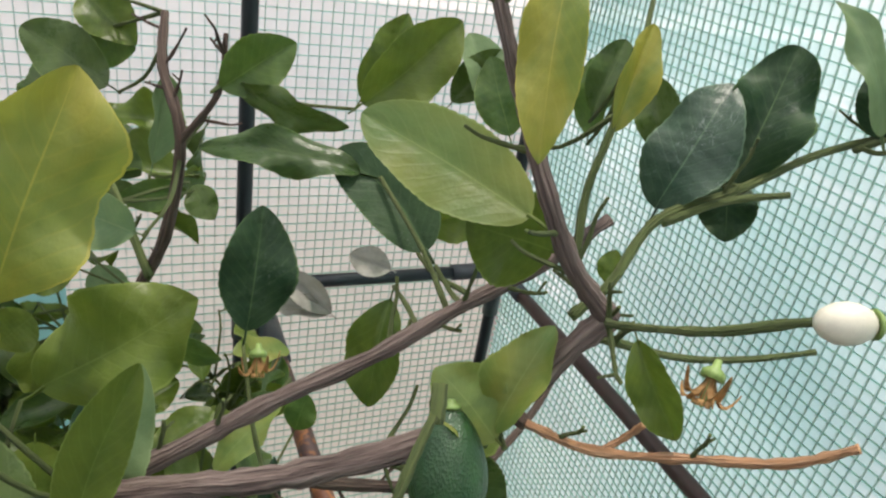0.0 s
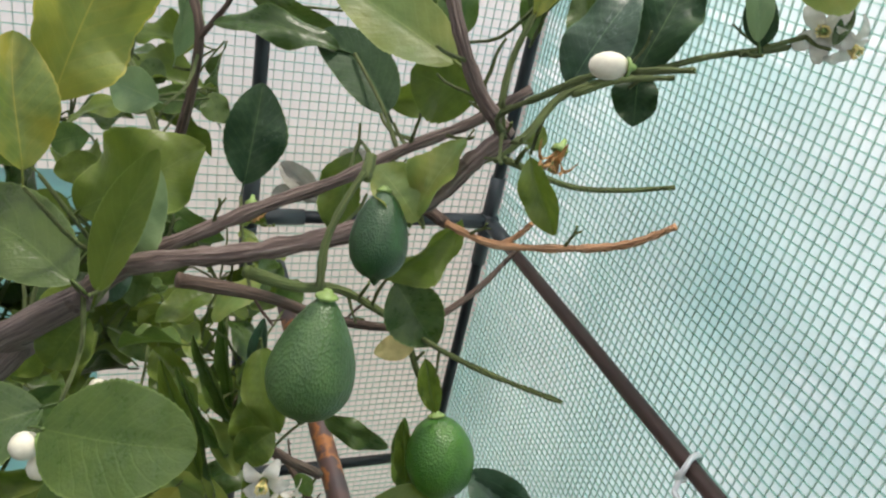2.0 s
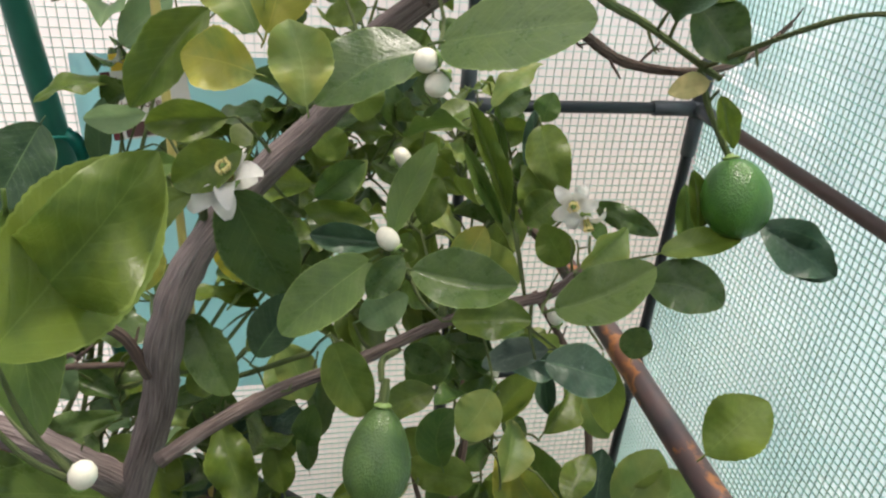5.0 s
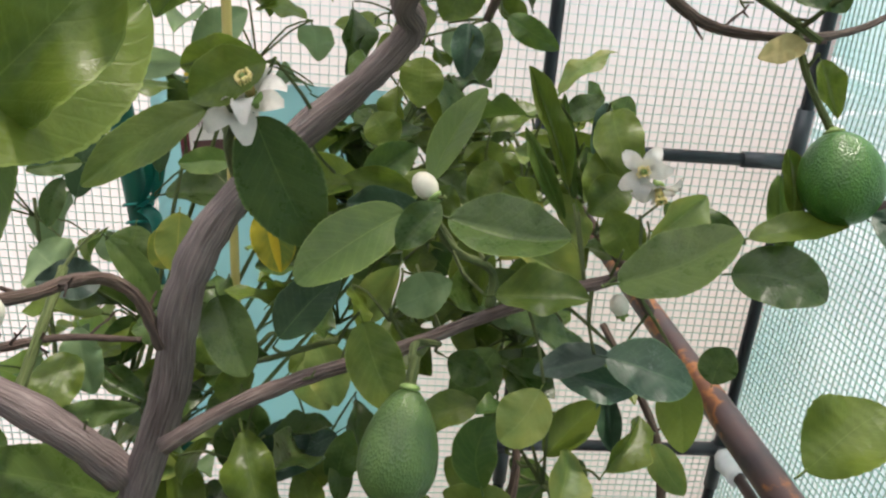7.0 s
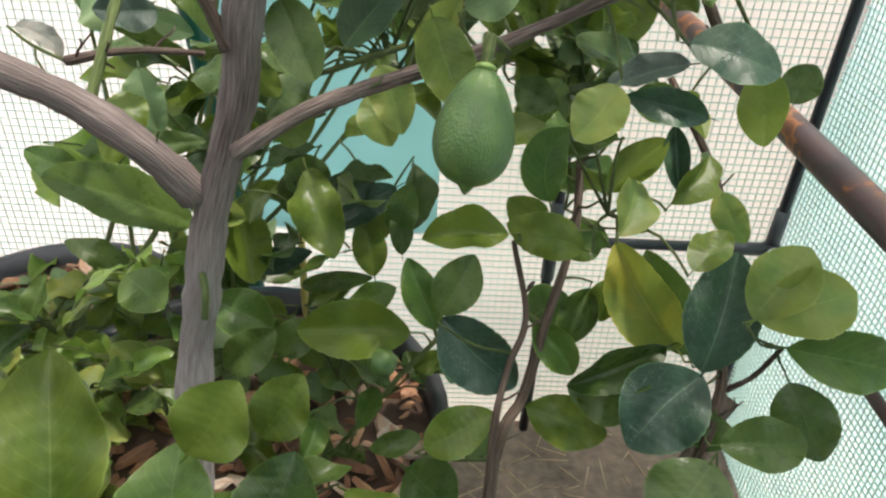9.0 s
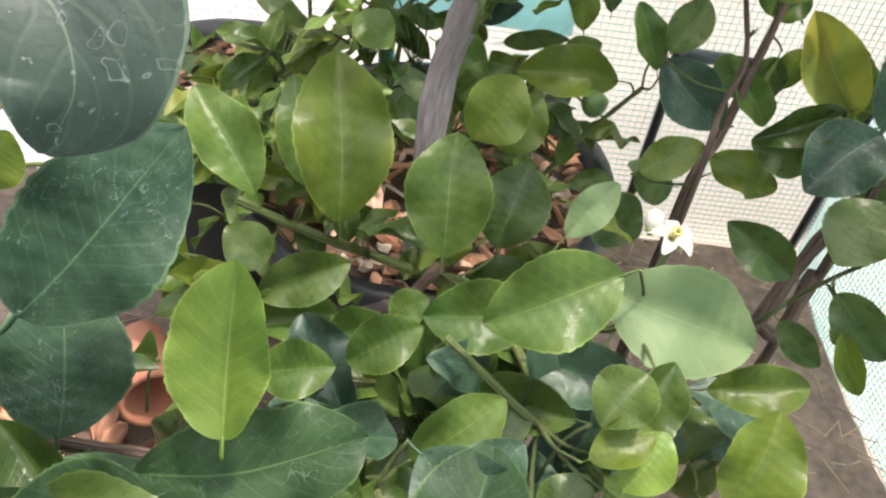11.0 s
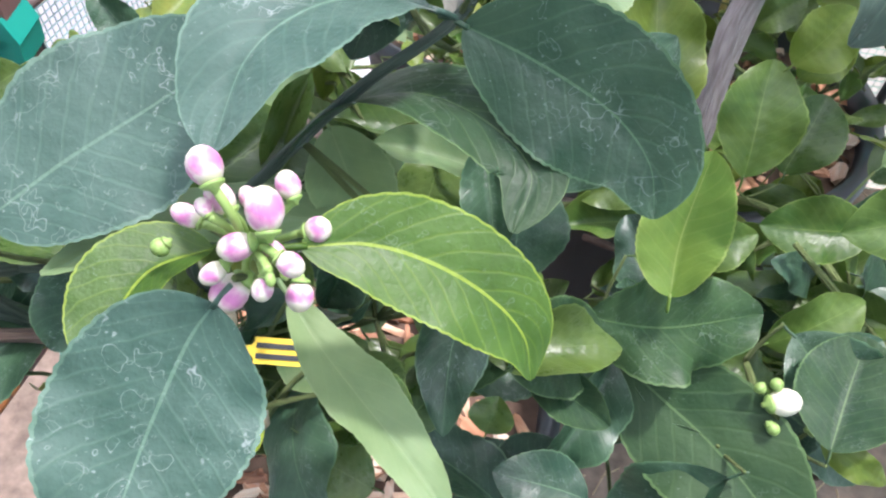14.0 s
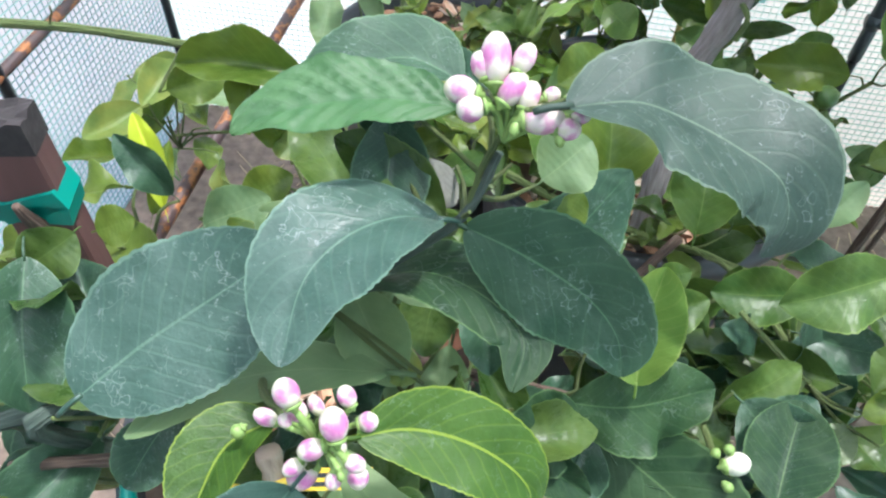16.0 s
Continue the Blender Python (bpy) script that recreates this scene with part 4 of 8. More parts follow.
branch(lemon_tree, ((0.139, 0.155, 1.197), (0.173, 0.152, 1.187), (0.194, 0.143, 1.190), (0.216, 0.135, 1.196)), 0.0016, 0.0011, TWIG, 6)
branch(lemon_tree, ((0.118, 0.154, 1.166), (0.136, 0.139, 1.164), (0.162, 0.118, 1.174), (0.174, 0.101, 1.186), (0.183, 0.091, 1.199)), 0.0018, 0.0015, ORANGE, 7, knots=0.2, twigs=2)
branch(lemon_tree, ((0.137, 0.138, 1.164), (0.144, 0.137, 1.169), (0.148, 0.134, 1.177)), 0.0014, 0.0012, ORANGE, 8, knots=0.2)
branch(lemon_tree, ((0.111, 0.171, 1.167), (0.118, 0.154, 1.166)), 0.003, 0.0026, BROWN, 9)
branch(lemon_tree, ((0.150, 0.186, 1.184), (0.165, 0.187, 1.197), (0.188, 0.198, 1.217), (0.224, 0.199, 1.228), (0.273, 0.207, 1.241), (0.327, 0.210, 1.251), (0.288, 0.202, 1.245), (0.327, 0.202, 1.259)), 0.0022, 0.0014, TWIG, 10, twigs=3)
branch(lemon_tree, ((0.153, 0.196, 1.205), (0.158, 0.206, 1.226), (0.167, 0.213, 1.246), (0.184, 0.229, 1.268), (0.206, 0.258, 1.294)), 0.0018, 0.0013, TWIG, 11)
branch(lemon_tree, ((0.190, 0.197, 1.216), (0.212, 0.192, 1.227), (0.236, 0.184, 1.233)), 0.0018, 0.0014, TWIG, 12)
branch(lemon_tree, ((0.004, 0.465, 1.037), (0.021, 0.419, 1.103), (0.029, 0.392, 1.175), (0.022, 0.414, 1.209), (0.025, 0.439, 1.233)), 0.0042, 0.0024, BROWN, 13, twigs=9)
branch(lemon_tree, ((0.028, 0.392, 1.174), (0.046, 0.376, 1.207), (0.050, 0.379, 1.237)), 0.0022, 0.0013, BROWN, 14, twigs=4)
branch(lemon_tree, ((0.012, 0.429, 1.070), (-0.007, 0.465, 1.117), (-0.028, 0.521, 1.154)), 0.003, 0.002, TWIG, 15, twigs=4)
branch(lemon_tree, ((0.070, 0.129, 1.199), (0.062, 0.122, 1.189), (0.056, 0.116, 1.177), (0.054, 0.109, 1.163)), 0.0013, 0.0017, TWIG, 16)
branch(lemon_tree, ((0.074, 0.136, 1.203), (0.071, 0.129, 1.196)), 0.0022, 0.0022, TWIG, 17)
branch(lemon_tree, ((0.042, 0.202, 1.113), (0.071, 0.216, 1.095), (0.103, 0.231, 1.081), (0.152, 0.219, 1.053)), 0.0035, 0.002, TWIG, 18, twigs=3)
branch(lemon_tree, ((0.012, 0.221, 1.097), (0.057, 0.232, 1.079), (0.099, 0.241, 1.056), (0.147, 0.235, 1.053), (0.195, 0.258, 1.059), (0.244, 0.296, 1.072)), 0.004, 0.0018, BROWN, 19, twigs=5)
branch(lemon_tree, ((0.142, 0.227, 1.057), (0.149, 0.217, 1.034), (0.162, 0.205, 1.009)), 0.002, 0.002, TWIG, 20)
branch(lemon_tree, ((0.142, 0.227, 1.057), (0.138, 0.162, 1.088), (0.141, 0.115, 1.110), (0.157, 0.089, 1.117)), 0.0016, 0.0011, TWIG, 21, knots=0.2, twigs=1)
branch(lemon_tree, ((-0.191, 0.184, 0.811), (-0.150, 0.191, 0.836), (-0.110, 0.203, 0.849), (-0.062, 0.206, 0.866), (-0.011, 0.211, 0.888), (0.027, 0.187, 0.917), (0.051, 0.179, 0.930), (0.076, 0.184, 0.949)), 0.0052, 0.0032, LIMB, 22, twigs=8)
branch(lemon_tree, ((-0.227, 0.213, 0.767), (-0.249, 0.201, 0.803), (-0.282, 0.197, 0.832), (-0.308, 0.186, 0.852), (-0.333, 0.176, 0.872)), 0.0115, 0.008, BARK, 23, twigs=3)
branch(lemon_tree, ((-0.193, 0.201, 0.865), (-0.204, 0.202, 0.894), (-0.217, 0.194, 0.909), (-0.214, 0.146, 0.929), (-0.220, 0.126, 0.932), (-0.237, 0.107, 0.935), (-0.265, 0.089, 0.938)), 0.0038, 0.0028, BROWN, 24, twigs=6)
branch(lemon_tree, ((-0.278, 0.206, 0.828), (-0.274, 0.234, 0.856), (-0.270, 0.263, 0.884)), 0.0035, 0.003, TWIG, 25)
branch(lemon_tree, ((-0.297, 0.228, 0.845), (-0.261, 0.231, 0.852), (-0.215, 0.230, 0.853)), 0.003, 0.002, BROWN, 26, twigs=4)
branch(lemon_tree, ((-0.009, 0.212, 0.893), (-0.009, 0.220, 0.913), (-0.036, 0.189, 0.938), (-0.054, 0.166, 0.972)), 0.003, 0.002, TWIG, 27)
branch(lemon_tree, ((-0.055, 0.155, 0.889), (-0.052, 0.175, 0.888), (-0.037, 0.210, 0.869)), 0.002, 0.0022, TWIG, 28)
branch(lemon_tree, ((0.131, 0.321, 0.843), (0.088, 0.293, 0.899), (0.067, 0.302, 0.919), (0.055, 0.332, 0.938)), 0.0042, 0.003, BROWN, 29, twigs=4)
branch(lemon_tree, ((0.002, 0.221, 0.000), (-0.008, 0.206, 0.275), (-0.018, 0.191, 0.549), (0.002, 0.218, 0.595), (0.015, 0.239, 0.650), (0.034, 0.276, 0.712), (0.038, 0.313, 0.755)), 0.006, 0.003, BROWN, 30, twigs=7)
branch(lemon_tree, ((-0.007, 0.188, 0.000), (-0.017, 0.173, 0.295), (-0.027, 0.158, 0.590), (-0.018, 0.190, 0.644), (-0.006, 0.210, 0.678), (-0.017, 0.238, 0.725)), 0.0035, 0.002, BROWN, 31, twigs=5)
branch(lemon_tree, ((0.165, 0.226, 0.000), (0.155, 0.211, 0.274), (0.145, 0.196, 0.549), (0.165, 0.235, 0.595), (0.163, 0.289, 0.665), (0.163, 0.336, 0.722), (0.118, 0.384, 0.799)), 0.0062, 0.003, BROWN, 32, twigs=6)
branch(lemon_tree, ((0.169, 0.234, 0.593), (0.186, 0.232, 0.611), (0.197, 0.228, 0.644)), 0.0025, 0.0018, BROWN, 33)
branch(lemon_tree, ((-0.095, 0.210, 0.870), (-0.149, 0.217, 0.848), (-0.138, 0.231, 0.860)), 0.002, 0.0015, TWIG, 34)
branch(lemon_tree, ((-0.066, 0.257, 0.617), (-0.095, 0.264, 0.569), (-0.132, 0.256, 0.515), (-0.163, 0.252, 0.468)), 0.0022, 0.0024, TWIG, 35)
branch(lemon_tree, ((-0.228, 0.204, 0.713), (-0.222, 0.188, 0.707), (-0.225, 0.188, 0.686)), 0.0025, 0.0025, TWIG, 36)
branch(lemon_tree, ((-0.158, 0.246, 0.948), (-0.151, 0.195, 0.984), (-0.143, 0.169, 1.002)), 0.0028, 0.0024, TWIG, 37)
leaf(lemon_tree, (-0.039, 0.219, 1.186), (-0.012, 0.244, 1.254), (0.31, -0.93, 0.21), 0.045, "y", 3)
leaf(lemon_tree, (-0.037, 0.284, 1.102), (0.027, 0.277, 1.146), (-0.43, -0.76, 0.49), 0.052, "m", 3)
leaf(lemon_tree, (-0.021, 0.205, 1.110), (0.003, 0.220, 1.157), (0.08, -0.97, 0.25), 0.026, "b", 1)
leaf(lemon_tree, (0.049, 0.288, 1.120), (0.059, 0.313, 1.173), (0.01, -0.91, 0.42), 0.035, "o", 1)
leaf(lemon_tree, (-0.006, 0.454, 1.186), (-0.051, 0.489, 1.209), (-0.36, -0.78, 0.51), 0.036, "d", 0)
leaf(lemon_tree, (0.046, 0.367, 1.213), (0.082, 0.364, 1.238), (-0.24, -0.95, 0.20), 0.028, "n", 1)
leaf(lemon_tree, (0.055, 0.364, 1.216), (0.104, 0.334, 1.205), (-0.54, -0.83, -0.16), 0.019, "d", 2)
leaf(lemon_tree, (0.015, 0.402, 1.158), (0.023, 0.424, 1.204), (0.31, -0.88, 0.36), 0.018, "b", 5)
leaf(lemon_tree, (0.090, 0.267, 1.208), (0.029, 0.298, 1.207), (-0.31, -0.61, 0.73), 0.019, "d", 2)
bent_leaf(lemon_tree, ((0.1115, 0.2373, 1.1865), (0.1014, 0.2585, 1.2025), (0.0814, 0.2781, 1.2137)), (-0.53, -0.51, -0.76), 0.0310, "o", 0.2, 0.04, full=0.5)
bent_leaf(lemon_tree, ((-0.1327, 0.1808, 1.1576), (-0.1083, 0.1810, 1.1568), (-0.0848, 0.1811, 1.1620)), (0.07, -0.70, -0.71), 0.0434, "d", 0.1, 0.05)
bent_leaf(lemon_tree, ((-0.0757, 0.2208, 1.1509), (-0.0883, 0.2260, 1.1554), (-0.1020, 0.2323, 1.1666)), (-0.59, -0.52, -0.62), 0.0282, "d", 0.15, 0.04)
bent_leaf(lemon_tree, ((-0.1166, 0.2295, 1.1655), (-0.0995, 0.2396, 1.1739), (-0.0813, 0.2484, 1.1805)), (0.55, -0.49, -0.68), 0.0204, "m", 0.15, 0.04)
bent_leaf(lemon_tree, ((-0.0384, 0.1269, 1.0911), (-0.0133, 0.1054, 1.1015), (0.0135, 0.0888, 1.1098)), (-0.32, -0.73, -0.60), 0.0437, "d", 0.1, 0.03, full=0.52)
bent_leaf(lemon_tree, ((-0.0410, 0.1501, 1.0815), (-0.0646, 0.1433, 1.0772), (-0.0910, 0.1332, 1.0612)), (0.43, -0.81, -0.39), 0.0396, "d", 0.2, 0.04)
bent_leaf(lemon_tree, ((-0.0219, 0.1814, 1.1164), (-0.0129, 0.1880, 1.1444), (0.0018, 0.1926, 1.1777)), (0.87, -0.43, -0.26), 0.0202, "m", 0.3, 0.03)
bent_leaf(lemon_tree, ((-0.0306, 0.1798, 1.1221), (-0.0562, 0.1963, 1.1379), (-0.0866, 0.2115, 1.1346)), (-0.49, -0.64, -0.58), 0.0383, "d", 0.15, 0.03)
bent_leaf(lemon_tree, ((0.1178, 0.1782, 1.2303), (0.0975, 0.1971, 1.2397), (0.0705, 0.2145, 1.2512)), (-0.62, -0.43, -0.66), 0.0330, "l", 0.15, 0.04, full=0.55)
bent_leaf(lemon_tree, ((-0.1329, 0.1675, 1.0054), (-0.1254, 0.1670, 0.9862), (-0.1166, 0.1670, 0.9660), (-0.1068, 0.1671, 0.9447)), (0.91, 0.09, 0.39), 0.0400, "d", 0.12, 0.05, full=0.5)
bent_leaf(lemon_tree, ((-0.1492, 0.1502, 1.0118), (-0.1649, 0.1497, 1.0034), (-0.1863, 0.1482, 0.9896), (-0.2049, 0.1486, 0.9748)), (0.46, -0.59, -0.67), 0.0245, "m", 0.15, 0.05)
bent_leaf(lemon_tree, ((-0.0624, 0.1624, 0.9656), (-0.0802, 0.1530, 0.9572), (-0.0972, 0.1444, 0.9470), (-0.1102, 0.1378, 0.9373)), (0.61, -0.60, -0.51), 0.0316, "n", 0.2, 0.04, full=0.52)
bent_leaf(lemon_tree, ((-0.0428, 0.1438, 0.9700), (-0.0254, 0.1355, 0.9677), (-0.0064, 0.1280, 0.9673), (0.0090, 0.1233, 0.9707)), (-0.29, -0.76, -0.58), 0.0335, "d", 0.5, 0.05)
bent_leaf(lemon_tree, ((-0.0505, 0.1648, 0.9807), (-0.0452, 0.1733, 0.9935), (-0.0361, 0.1826, 1.0081), (-0.0249, 0.1924, 1.0215)), (0.85, -0.50, -0.20), 0.0186, "n", 0.25, 0.04)
bent_leaf(lemon_tree, ((0.0390, 0.1422, 0.9425), (0.0551, 0.1367, 0.9507), (0.0716, 0.1336, 0.9610), (0.0880, 0.1331, 0.9742)), (0.19, -0.83, -0.53), 0.0330, "d", 0.3, 0.05, full=0.54)
bent_leaf(lemon_tree, ((0.1123, 0.1790, 0.9348), (0.1251, 0.1694, 0.9390), (0.1385, 0.1603, 0.9387), (0.1510, 0.1528, 0.9335)), (-0.39, -0.53, -0.75), 0.0345, "d", 0.2, 0.08)
bent_leaf(lemon_tree, ((0.1185, 0.1813, 0.9545), (0.1330, 0.1786, 0.9599), (0.1494, 0.1769, 0.9642), (0.1671, 0.1765, 0.9668)), (-0.02, -0.95, -0.31), 0.0233, "m", 0.2, 0.05)
bent_leaf(lemon_tree, ((0.0449, 0.1579, 0.8940), (0.0582, 0.1524, 0.8934), (0.0741, 0.1476, 0.8898), (0.0889, 0.1465, 0.8849)), (-0.32, -0.71, -0.62), 0.0321, "s", 0.15, 0.05)
bent_leaf(lemon_tree, ((0.0638, 0.2002, 0.8701), (0.0508, 0.2033, 0.8661), (0.0359, 0.2054, 0.8599), (0.0206, 0.2069, 0.8536)), (-0.01, -0.94, -0.35), 0.0248, "q", 0.3, 0.08)
bent_leaf(lemon_tree, ((-0.0811, 0.1903, 0.8917), (-0.0759, 0.1833, 0.8771), (-0.0691, 0.1756, 0.8629), (-0.0611, 0.1685, 0.8513)), (-0.91, -0.32, -0.28), 0.0309, "m", 0.2, 0.04, full=0.5)
bent_leaf(lemon_tree, ((0.0151, 0.1640, 0.8690), (0.0093, 0.1583, 0.8597), (0.0016, 0.1548, 0.8503), (-0.0055, 0.1542, 0.8429)), (0.70, -0.64, -0.32), 0.0295, "l", 0.25, 0.06)
bent_leaf(lemon_tree, ((-0.0076, 0.1798, 0.7901), (-0.0121, 0.1838, 0.8058), (-0.0100, 0.1873, 0.8208), (-0.0014, 0.1892, 0.8331)), (0.90, -0.43, -0.04), 0.0279, "n", 0.3, 0.05)
bent_leaf(lemon_tree, ((0.0478, 0.2507, 0.7608), (0.0591, 0.2577, 0.7704), (0.0729, 0.2646, 0.7825), (0.0866, 0.2701, 0.7935)), (0.60, -0.76, -0.26), 0.0293, "m", 0.3, 0.05)
bent_leaf(lemon_tree, ((-0.1658, 0.2193, 0.8896), (-0.1595, 0.2095, 0.8775), (-0.1520, 0.2010, 0.8645), (-0.1449, 0.1941, 0.8526)), (0.91, 0.19, 0.38), 0.0300, "d", 0.2, 0.04, full=0.5)
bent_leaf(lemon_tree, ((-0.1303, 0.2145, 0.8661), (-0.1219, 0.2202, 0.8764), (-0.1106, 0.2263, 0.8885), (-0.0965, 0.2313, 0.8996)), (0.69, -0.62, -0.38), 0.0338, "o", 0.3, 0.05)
bent_leaf(lemon_tree, ((-0.2092, 0.3030, 0.9096), (-0.2096, 0.2986, 0.8962), (-0.2102, 0.2942, 0.8839), (-0.2115, 0.2893, 0.8717)), (0.99, 0.11, -0.10), 0.0300, "y", 0.12, 0.04)
bent_leaf(lemon_tree, ((-0.2372, 0.2268, 0.7370), (-0.2623, 0.2137, 0.7571), (-0.2868, 0.2012, 0.7748), (-0.3082, 0.1890, 0.7875)), (0.11, -0.86, -0.49), 0.0420, "d", 0.2, 0.06, full=0.54)
bent_leaf(lemon_tree, ((0.1395, 0.2214, 0.8416), (0.1423, 0.2250, 0.8515), (0.1490, 0.2272, 0.8643)), (0.80, -0.57, -0.19), 0.0245, "d", 0.12, 0.04)
bent_leaf(lemon_tree, ((0.0937, 0.1779, 0.8779), (0.0921, 0.1637, 0.8653), (0.0906, 0.1498, 0.8551), (0.0881, 0.1390, 0.8497)), (0.75, -0.45, 0.48), 0.0256, "m", 0.12, 0.04)
bent_leaf(lemon_tree, ((-0.1519, 0.3157, 0.9139), (-0.1502, 0.3116, 0.8993), (-0.1467, 0.3072, 0.8848), (-0.1426, 0.3022, 0.8696)), (0.98, 0.08, 0.18), 0.0309, "z", 0.12, 0.04)
bent_leaf(lemon_tree, ((-0.1832, 0.0014, 1.0307), (-0.1719, 0.0284, 1.0385), (-0.1598, 0.0529, 1.0476), (-0.1470, 0.0754, 1.0585)), (0.54, 0.05, -0.84), 0.0480, "m", 0.12, 0.05)
bent_leaf(lemon_tree, ((-0.1913, 0.0543, 1.0502), (-0.1909, 0.0454, 1.0220), (-0.1887, 0.0345, 0.9983), (-0.1851, 0.0233, 0.9814)), (0.94, 0.32, -0.06), 0.0278, "n", 0.3, 0.05)
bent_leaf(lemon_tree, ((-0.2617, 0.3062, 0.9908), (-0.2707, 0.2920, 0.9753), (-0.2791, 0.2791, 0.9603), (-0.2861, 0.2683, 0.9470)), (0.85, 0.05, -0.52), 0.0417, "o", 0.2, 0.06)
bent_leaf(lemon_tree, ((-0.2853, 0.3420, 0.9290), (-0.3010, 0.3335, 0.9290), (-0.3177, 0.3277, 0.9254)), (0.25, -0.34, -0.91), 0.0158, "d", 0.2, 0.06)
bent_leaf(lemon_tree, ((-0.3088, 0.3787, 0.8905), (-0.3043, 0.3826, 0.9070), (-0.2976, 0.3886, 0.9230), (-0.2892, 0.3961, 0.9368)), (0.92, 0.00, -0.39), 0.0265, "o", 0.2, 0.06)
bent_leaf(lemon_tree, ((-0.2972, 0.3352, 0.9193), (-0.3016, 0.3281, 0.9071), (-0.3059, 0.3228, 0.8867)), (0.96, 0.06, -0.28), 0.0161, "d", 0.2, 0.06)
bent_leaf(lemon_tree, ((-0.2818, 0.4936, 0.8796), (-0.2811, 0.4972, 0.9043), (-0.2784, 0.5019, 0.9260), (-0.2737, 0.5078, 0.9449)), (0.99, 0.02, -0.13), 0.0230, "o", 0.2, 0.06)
bent_leaf(lemon_tree, ((-0.2021, 0.4352, 0.9107), (-0.2194, 0.4301, 0.9116), (-0.2323, 0.4268, 0.9098), (-0.2447, 0.4255, 0.9093)), (0.12, -0.39, -0.91), 0.0229, "n", 0.2, 0.06)
bent_leaf(lemon_tree, ((-0.2767, 0.3327, 0.8478), (-0.2878, 0.3195, 0.8498), (-0.2987, 0.3083, 0.8524), (-0.3080, 0.2998, 0.8559)), (0.23, -0.44, -0.87), 0.0300, "q", 0.3, 0.2)
bent_leaf(lemon_tree, ((-0.2639, 0.3162, 0.8840), (-0.2512, 0.3141, 0.8701), (-0.2384, 0.3120, 0.8530), (-0.2311, 0.3091, 0.8355)), (-0.70, -0.60, -0.39), 0.0205, "d", 0.2, 0.06)
bent_leaf(lemon_tree, ((-0.2269, 0.1042, 1.0035), (-0.2284, 0.0997, 0.9907), (-0.2298, 0.0965, 0.9775), (-0.2308, 0.0947, 0.9638)), (0.97, 0.18, -0.14), 0.0211, "d", 0.2, 0.06)
bent_leaf(lemon_tree, ((-0.3299, 0.2419, 0.8595), (-0.3213, 0.2437, 0.8574), (-0.3117, 0.2456, 0.8498), (-0.3080, 0.2455, 0.8406)), (-0.33, -0.78, -0.53), 0.0142, "g", 0.3, 0.2)
bent_leaf(lemon_tree, ((-0.2965, 0.3303, 0.8055), (-0.2933, 0.3225, 0.7909), (-0.2879, 0.3166, 0.7754), (-0.2826, 0.3119, 0.7592)), (0.96, 0.21, 0.20), 0.0295, "b", 0.3, 0.2)
leaf(lemon_tree, (0.107, 0.170, 1.306), (0.097, 0.149, 1.260), (-0.63, -0.64, 0.43), 0.018, "y", 0)
leaf(lemon_tree, (0.101, 0.309, 1.225), (0.145, 0.309, 1.265), (-0.16, -0.97, 0.18), 0.031, "m", 1)
leaf(lemon_tree, (0.107, 0.329, 1.221), (0.130, 0.339, 1.261), (0.06, -0.97, 0.23), 0.023, "m", 0)
leaf(lemon_tree, (0.168, 0.213, 1.247), (0.184, 0.226, 1.285), (-0.23, -0.88, 0.41), 0.015, "y", 1)
leaf(lemon_tree, (0.195, 0.208, 1.217), (0.226, 0.219, 1.266), (-0.70, -0.45, 0.56), 0.035, "s", 2)
leaf(lemon_tree, (0.231, 0.207, 1.227), (0.260, 0.224, 1.282), (-0.56, -0.66, 0.50), 0.035, "o", 3)
leaf(lemon_tree, (0.245, 0.224, 1.225), (0.242, 0.211, 1.198), (-0.70, -0.60, 0.39), 0.025, "o", 3)
leaf(lemon_tree, (0.289, 0.194, 1.254), (0.274, 0.228, 1.301), (-0.27, -0.82, 0.50), 0.018, "b", 2)
leaf(lemon_tree, (0.298, 0.200, 1.251), (0.297, 0.215, 1.278), (-0.82, -0.51, 0.27), 0.018, "o", 2)
leaf(lemon_tree, (0.100, 0.142, 1.173), (0.084, 0.160, 1.189), (-0.03, -0.71, 0.71), 0.024, "l", 4)
leaf(lemon_tree, (0.099, 0.144, 1.174), (0.118, 0.152, 1.206), (-0.73, -0.40, 0.55), 0.019, "l", 4)
leaf(lemon_tree, (0.099, 0.238, 1.164), (0.088, 0.221, 1.123), (-0.57, -0.69, 0.45), 0.024, "m", 1)
leaf(lemon_tree, (0.114, 0.367, 1.072), (0.088, 0.391, 1.091), (-0.29, -0.77, 0.57), 0.019, "g", 5)
leaf(lemon_tree, (0.112, 0.367, 1.071), (0.082, 0.382, 1.070), (-0.27, -0.53, 0.80), 0.015, "g", 5)
leaf(lemon_tree, (0.156, 0.382, 1.092), (0.132, 0.397, 1.097), (-0.38, -0.78, 0.50), 0.020, "g", 5)
leaf(lemon_tree, (0.122, 0.273, 1.180), (0.160, 0.264, 1.197), (-0.28, -0.95, 0.11), 0.021, "m", 1)
leaf(lemon_tree, (0.143, 0.303, 1.229), (0.166, 0.305, 1.254), (-0.31, -0.87, 0.37), 0.019, "d", 1)
leaf(lemon_tree, (0.162, 0.293, 1.228), (0.152, 0.315, 1.259), (-0.04, -0.81, 0.58), 0.025, "b", 1)
leaf(lemon_tree, (0.162, 0.277, 1.222), (0.156, 0.297, 1.253), (-0.51, -0.76, 0.40), 0.023, "n", 0)
leaf(lemon_tree, (0.198, 0.268, 1.237), (0.213, 0.278, 1.269), (-0.49, -0.74, 0.47), 0.021, "d", 1)
